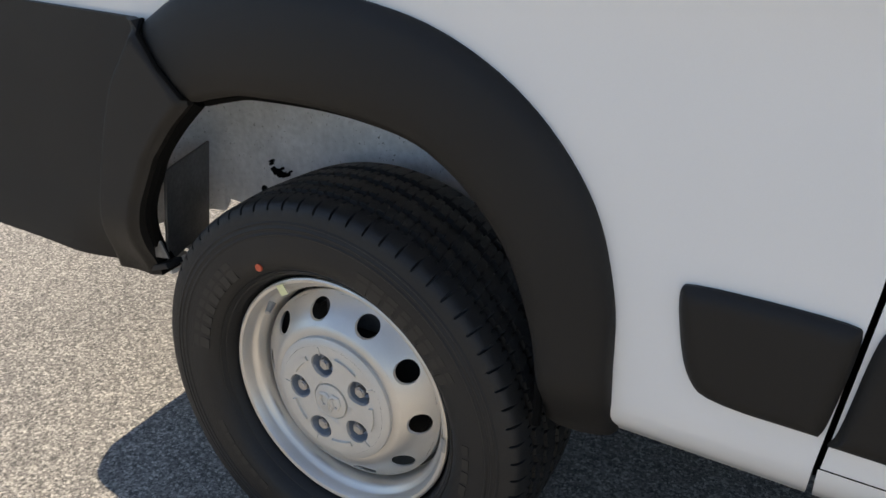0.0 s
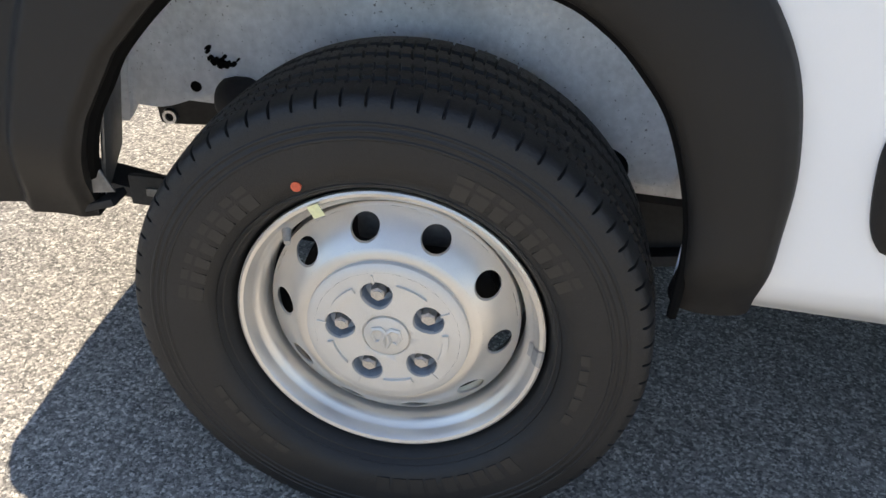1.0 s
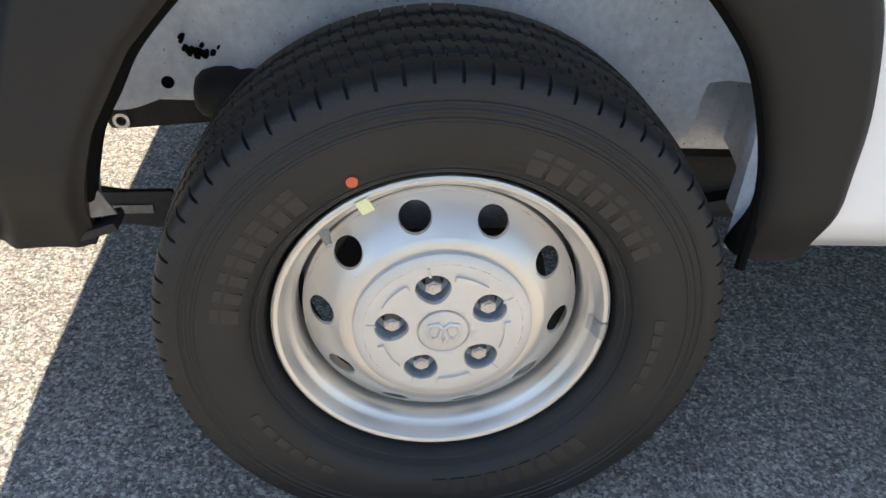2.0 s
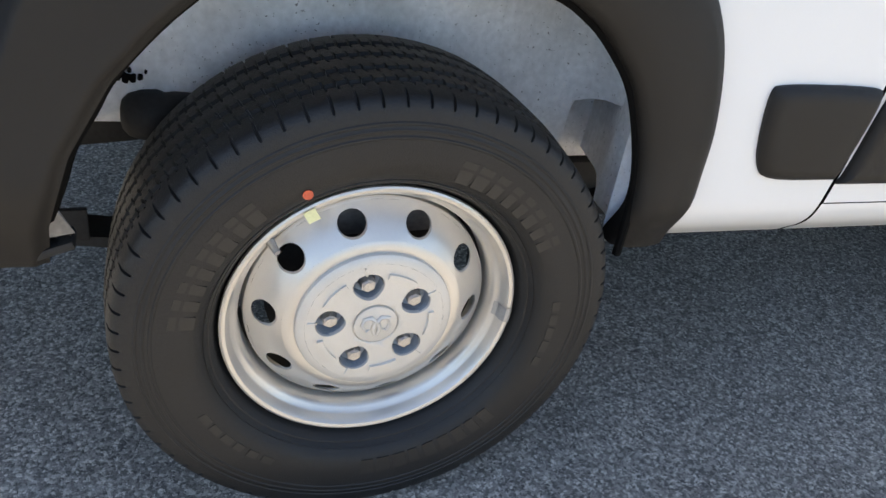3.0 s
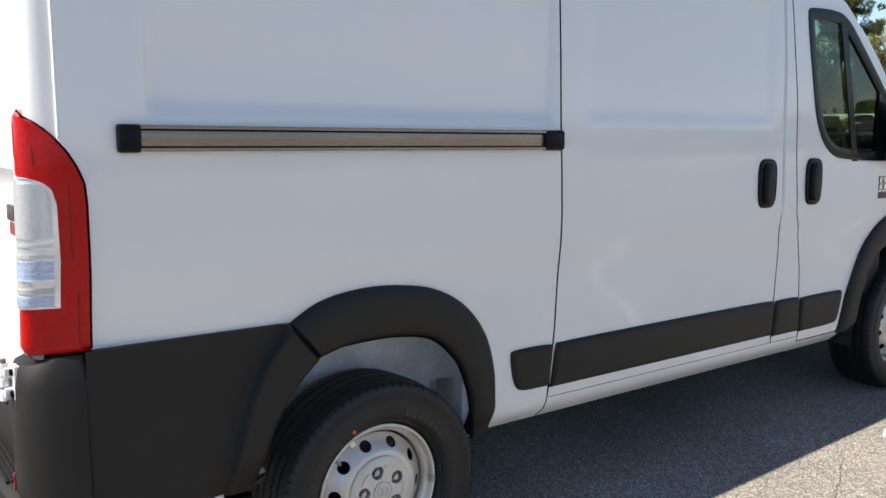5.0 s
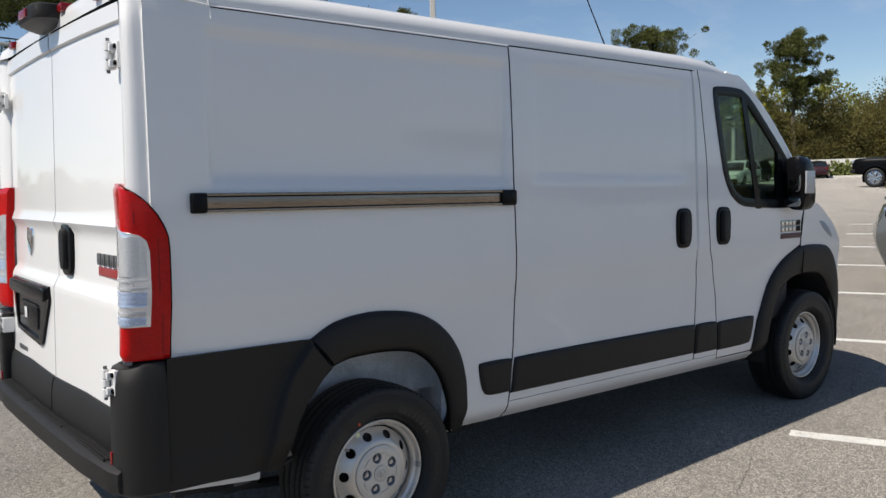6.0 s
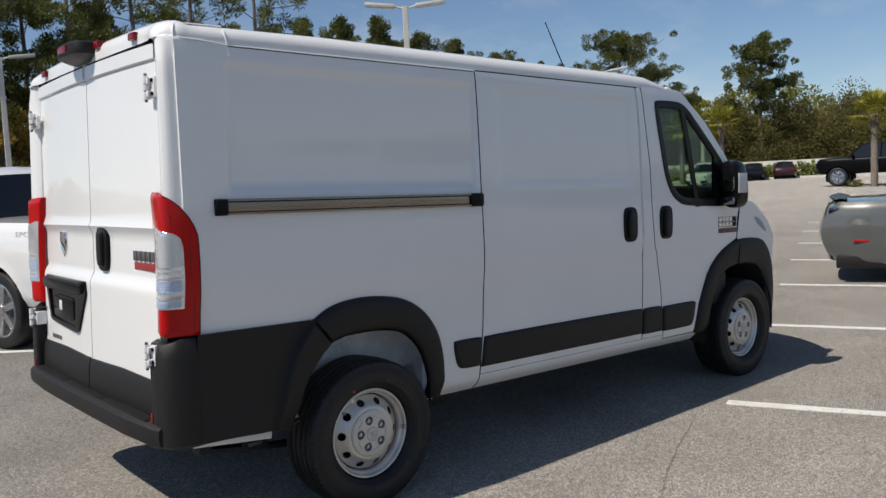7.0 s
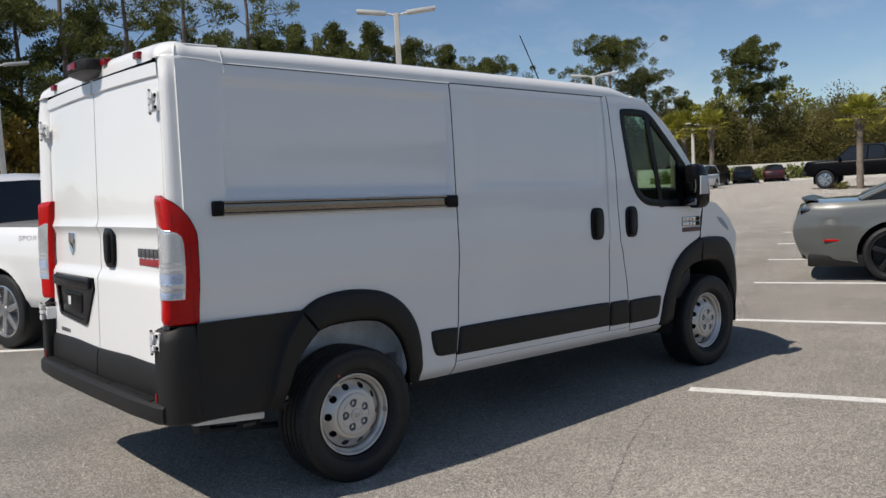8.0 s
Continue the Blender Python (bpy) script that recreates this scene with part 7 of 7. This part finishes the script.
M_AUTUMN = leaf_material("rust_leaves", (0.17, 0.11, 0.025), (0.46, 0.33, 0.07))
rust = broad_tree(9, 6.6, 2.6, "rust-brown broadleaf tree beyond the white pickup", M_AUTUMN)
stand(rust, 76.9, 57.0)
plant(rust, 75.0, 59.0, 1.4, 0.92)
plant(rust, 79.2, 58.0, 2.4, 1.05)


def palm(seed, height, label):
    """A cabbage palm: ringed trunk and a head of fan fronds."""
    rng = random.Random(seed)
    root = thing("palm_tree", label, "palm tree", group="palms in the car park")
    bm = bmesh.new()
    n = 18
    tube(bm, [(rng.uniform(-0.015, 0.015), rng.uniform(-0.015, 0.015), height * k / n) for k in range(n + 1)], [(0.17 - 0.045 * k / n) * (1.05 if k % 2 else 0.97) for k in range(n + 1)], 12)
    trunk = part("trunk", bm, M_PALMBARK, root)
    boots = bmesh.new()
    for k in range(22):
        a = k * 2.4
        z = height * (0.80 + 0.2 * k / 22)
        tube(boots, [(0.13 * math.cos(a), 0.13 * math.sin(a), z), (0.24 * math.cos(a), 0.24 * math.sin(a), z + 0.22)], [0.05, 0.02], 5)
    tagged(part("frond_stubs", boots, M_PALMBARK, root), "cut frond stubs under the crown", kind="stuff")
    for k in range(30):
        a = k * 2.4 + rng.uniform(-0.3, 0.3)
        el = radians(rng.uniform(-38, 75))
        out = Vector((math.cos(a) * math.cos(el), math.sin(a) * math.cos(el), math.sin(el)))
        base = Vector((0, 0, height + 0.05))
        stem = 0.72 * rng.uniform(0.8, 1.1)
        hub = base + out * stem - Vector((0, 0, 0.10 * math.cos(el)))
        sidev = out.cross(Vector((0, 0, 1))).normalized()
        upv = sidev.cross(out)
        verts, faces = [], []
        i = 0
        verts += [base + sidev * 0.015, base - sidev * 0.015, hub - sidev * 0.012, hub + sidev * 0.012]
        faces.append((0, 1, 2, 3))
        for q in range(17):
            b = radians(-95 + 190 * q / 16)
            d = (out * math.cos(b) + sidev * math.sin(b) + upv * 0.15).normalized()
            ln = (0.78 - 0.22 * abs(b) / 1.6) * rng.uniform(0.9, 1.1)
            t = d.cross(upv).normalized()
            droop = Vector((0, 0, -0.16 * rng.uniform(0.4, 1.5)))
            i = len(verts)
            verts += [hub, hub + d * ln * 0.5 + t * 0.042, hub + d * ln + droop, hub + d * ln * 0.5 - t * 0.042]
            faces.append((i, i + 1, i + 2, i + 3))
        leaf_part("frond", verts, faces, M_PALM, root)
    return root


palm_a = palm(2, 3.55, "cabbage palm with a pale trunk and yellow-green fan fronds")
stand(palm_a, 22.62, 45.0)
plant(palm_a, 20.2, 47.0, 2.0, 1.1)
plant(palm_a, 31.25, 74.0, 1.0, 1.36)
plant(palm_a, 32.95, 76.0, 2.2, 1.40)
plant(palm_a, 33.7, 73.0, 3.4, 1.3)
plant(palm_a, 17.5, 52.0, 0.7, 1.1)

# ---- planting island, wall, hedge and woodland edge ----
bm = bmesh.new()
cx, cy = far_at(22.4, 45.6)
ring_o, ring_i = [], []
for k in range(48):
    a = 2 * math.pi * k / 48
    u = math.copysign(abs(math.cos(a)) ** 0.55, math.cos(a)) * 1.0
    v = math.copysign(abs(math.sin(a)) ** 0.8, math.sin(a)) * 1.75
    ca, sa = math.cos(radians(23)), math.sin(radians(23))
    ring_o.append((cx + u * ca - v * sa, cy + u * sa + v * ca))
    ring_i.append((cx + (u * ca - v * sa) * 0.93, cy + (u * sa + v * ca) * 0.93))
grid(bm, [[(x, y, 0) for x, y in ring_o], [(x, y, 0.15) for x, y in ring_o], [(x, y, 0.16) for x, y in ring_i], [(x, y, 0.10) for x, y in ring_i]], close_u=True)
tagged(part("kerb", bm, M_KERB), "pale concrete kerb round a planting island", "kerb", kind="structure")
bm = bmesh.new()
bm.faces.new([bm.verts.new((x, y, 0.13)) for x, y in ring_i])
tagged(part("planting_bed", bm, M_MULCH), "brown mulch bed inside the kerb", "ground", kind="structure")
rng = random.Random(8)
verts, faces = [], []
for k in range(3):
    px, py = cx + rng.uniform(-0.5, 0.3), cy + rng.uniform(0.35, 1.1)
    tuft_cloud(verts, faces, rng, (px, py, 0.27), (0.24, 0.24, 0.17), 120, 0.12, 0.6, 0.16)
tagged(leaf_part("low_shrubs", verts, faces, M_WOODS), "low straw-coloured shrubs on the island", "shrub", kind="stuff")

bm = bmesh.new()
rows = [[], [], [], []]
for k in range(41):
    az = 14 + 22 * k / 40
    x0, y0 = far_at(az, 84.0)
    x1, y1 = far_at(az, 84.3)
    for row, p in zip(rows, ((x0, y0, 0), (x0, y0, 1.60), (x1, y1, 1.60), (x1, y1, 0))):
        row.append(p)
grid(bm, rows)
tagged(part("wall_far", bm, M_WALL), "low white plastered boundary wall", "wall", kind="structure")
bm = bmesh.new()
rows = [[], [], []]
for k in range(41):
    az = 10 + 28 * k / 40
    for row, (dist, z) in zip(rows, ((80.4, 0.0), (80.5, 0.15), (84.0, 0.16))):
        x, y = far_at(az, dist)
        row.append((x, y, z))
grid(bm, rows)
tagged(part("verge", bm, M_KERB), "pale kerbed verge below the wall", "verge", kind="structure")
verts, faces = [], []
rng = random.Random(21)
for k in range(150):
    az = rng.uniform(15, 35)
    x, y = far_at(az, rng.uniform(81.2, 83.4))
    h = rng.uniform(0.5, 1.35)
    rr = rng.uniform(0.35, 0.7)
    tuft_cloud(verts, faces, rng, (x, y, h * 0.6), (rr, rr, h * 0.55), 70, 0.24, 0.4, 0.35)
tagged(leaf_part("hedge", verts, faces, M_HEDGE), "patchy green hedge shrubs in front of the wall", "hedge", kind="stuff")


def woodland(name, az0, az1, d0, d1, h0, h1, count, seed, leaf, per):
    """A woodland edge: overlapping clumps of twigs and leaves between two bearings."""
    rng = random.Random(seed)
    verts, faces = [], []
    for k in range(count):
        az = rng.uniform(az0, az1)
        dist = rng.uniform(d0, d1)
        x, y = far_at(az, dist)
        top = rng.uniform(h0, h1) * (0.86 + 0.14 * math.sin(az * 1.9) + 0.08 * math.sin(az * 4.3 + 1))
        f = rng.random() ** 0.8
        z = 0.6 + (top - 0.6) * f
        rr = rng.uniform(0.8, 1.7)
        tuft_cloud(verts, faces, rng, (x, y, z), (rr, rr, rr * 0.8), per, leaf, 0.2, 0.30)
    return tagged(leaf_part(name, verts, faces, M_WOODS), "olive and brown woodland edge", "woods", kind="stuff")


woodland("woods", 12, 40, 87.0, 95.0, 6.0, 8.2, 1700, 5, 0.17, 200)
woodland("woods_left", 58, 95, 66.0, 76.0, 6.0, 9.5, 800, 6, 0.24, 110)
woodland("woods_middle", 40, 58, 92.0, 98.0, 6.0, 9.0, 260, 7, 0.6, 60)
# unseen added belt behind the camera, kept low so the van's flank mirrors sky
woodland("woods_behind", 95, 370, 110.0, 120.0, 3.5, 5.5, 1000, 9, 1.6, 26)
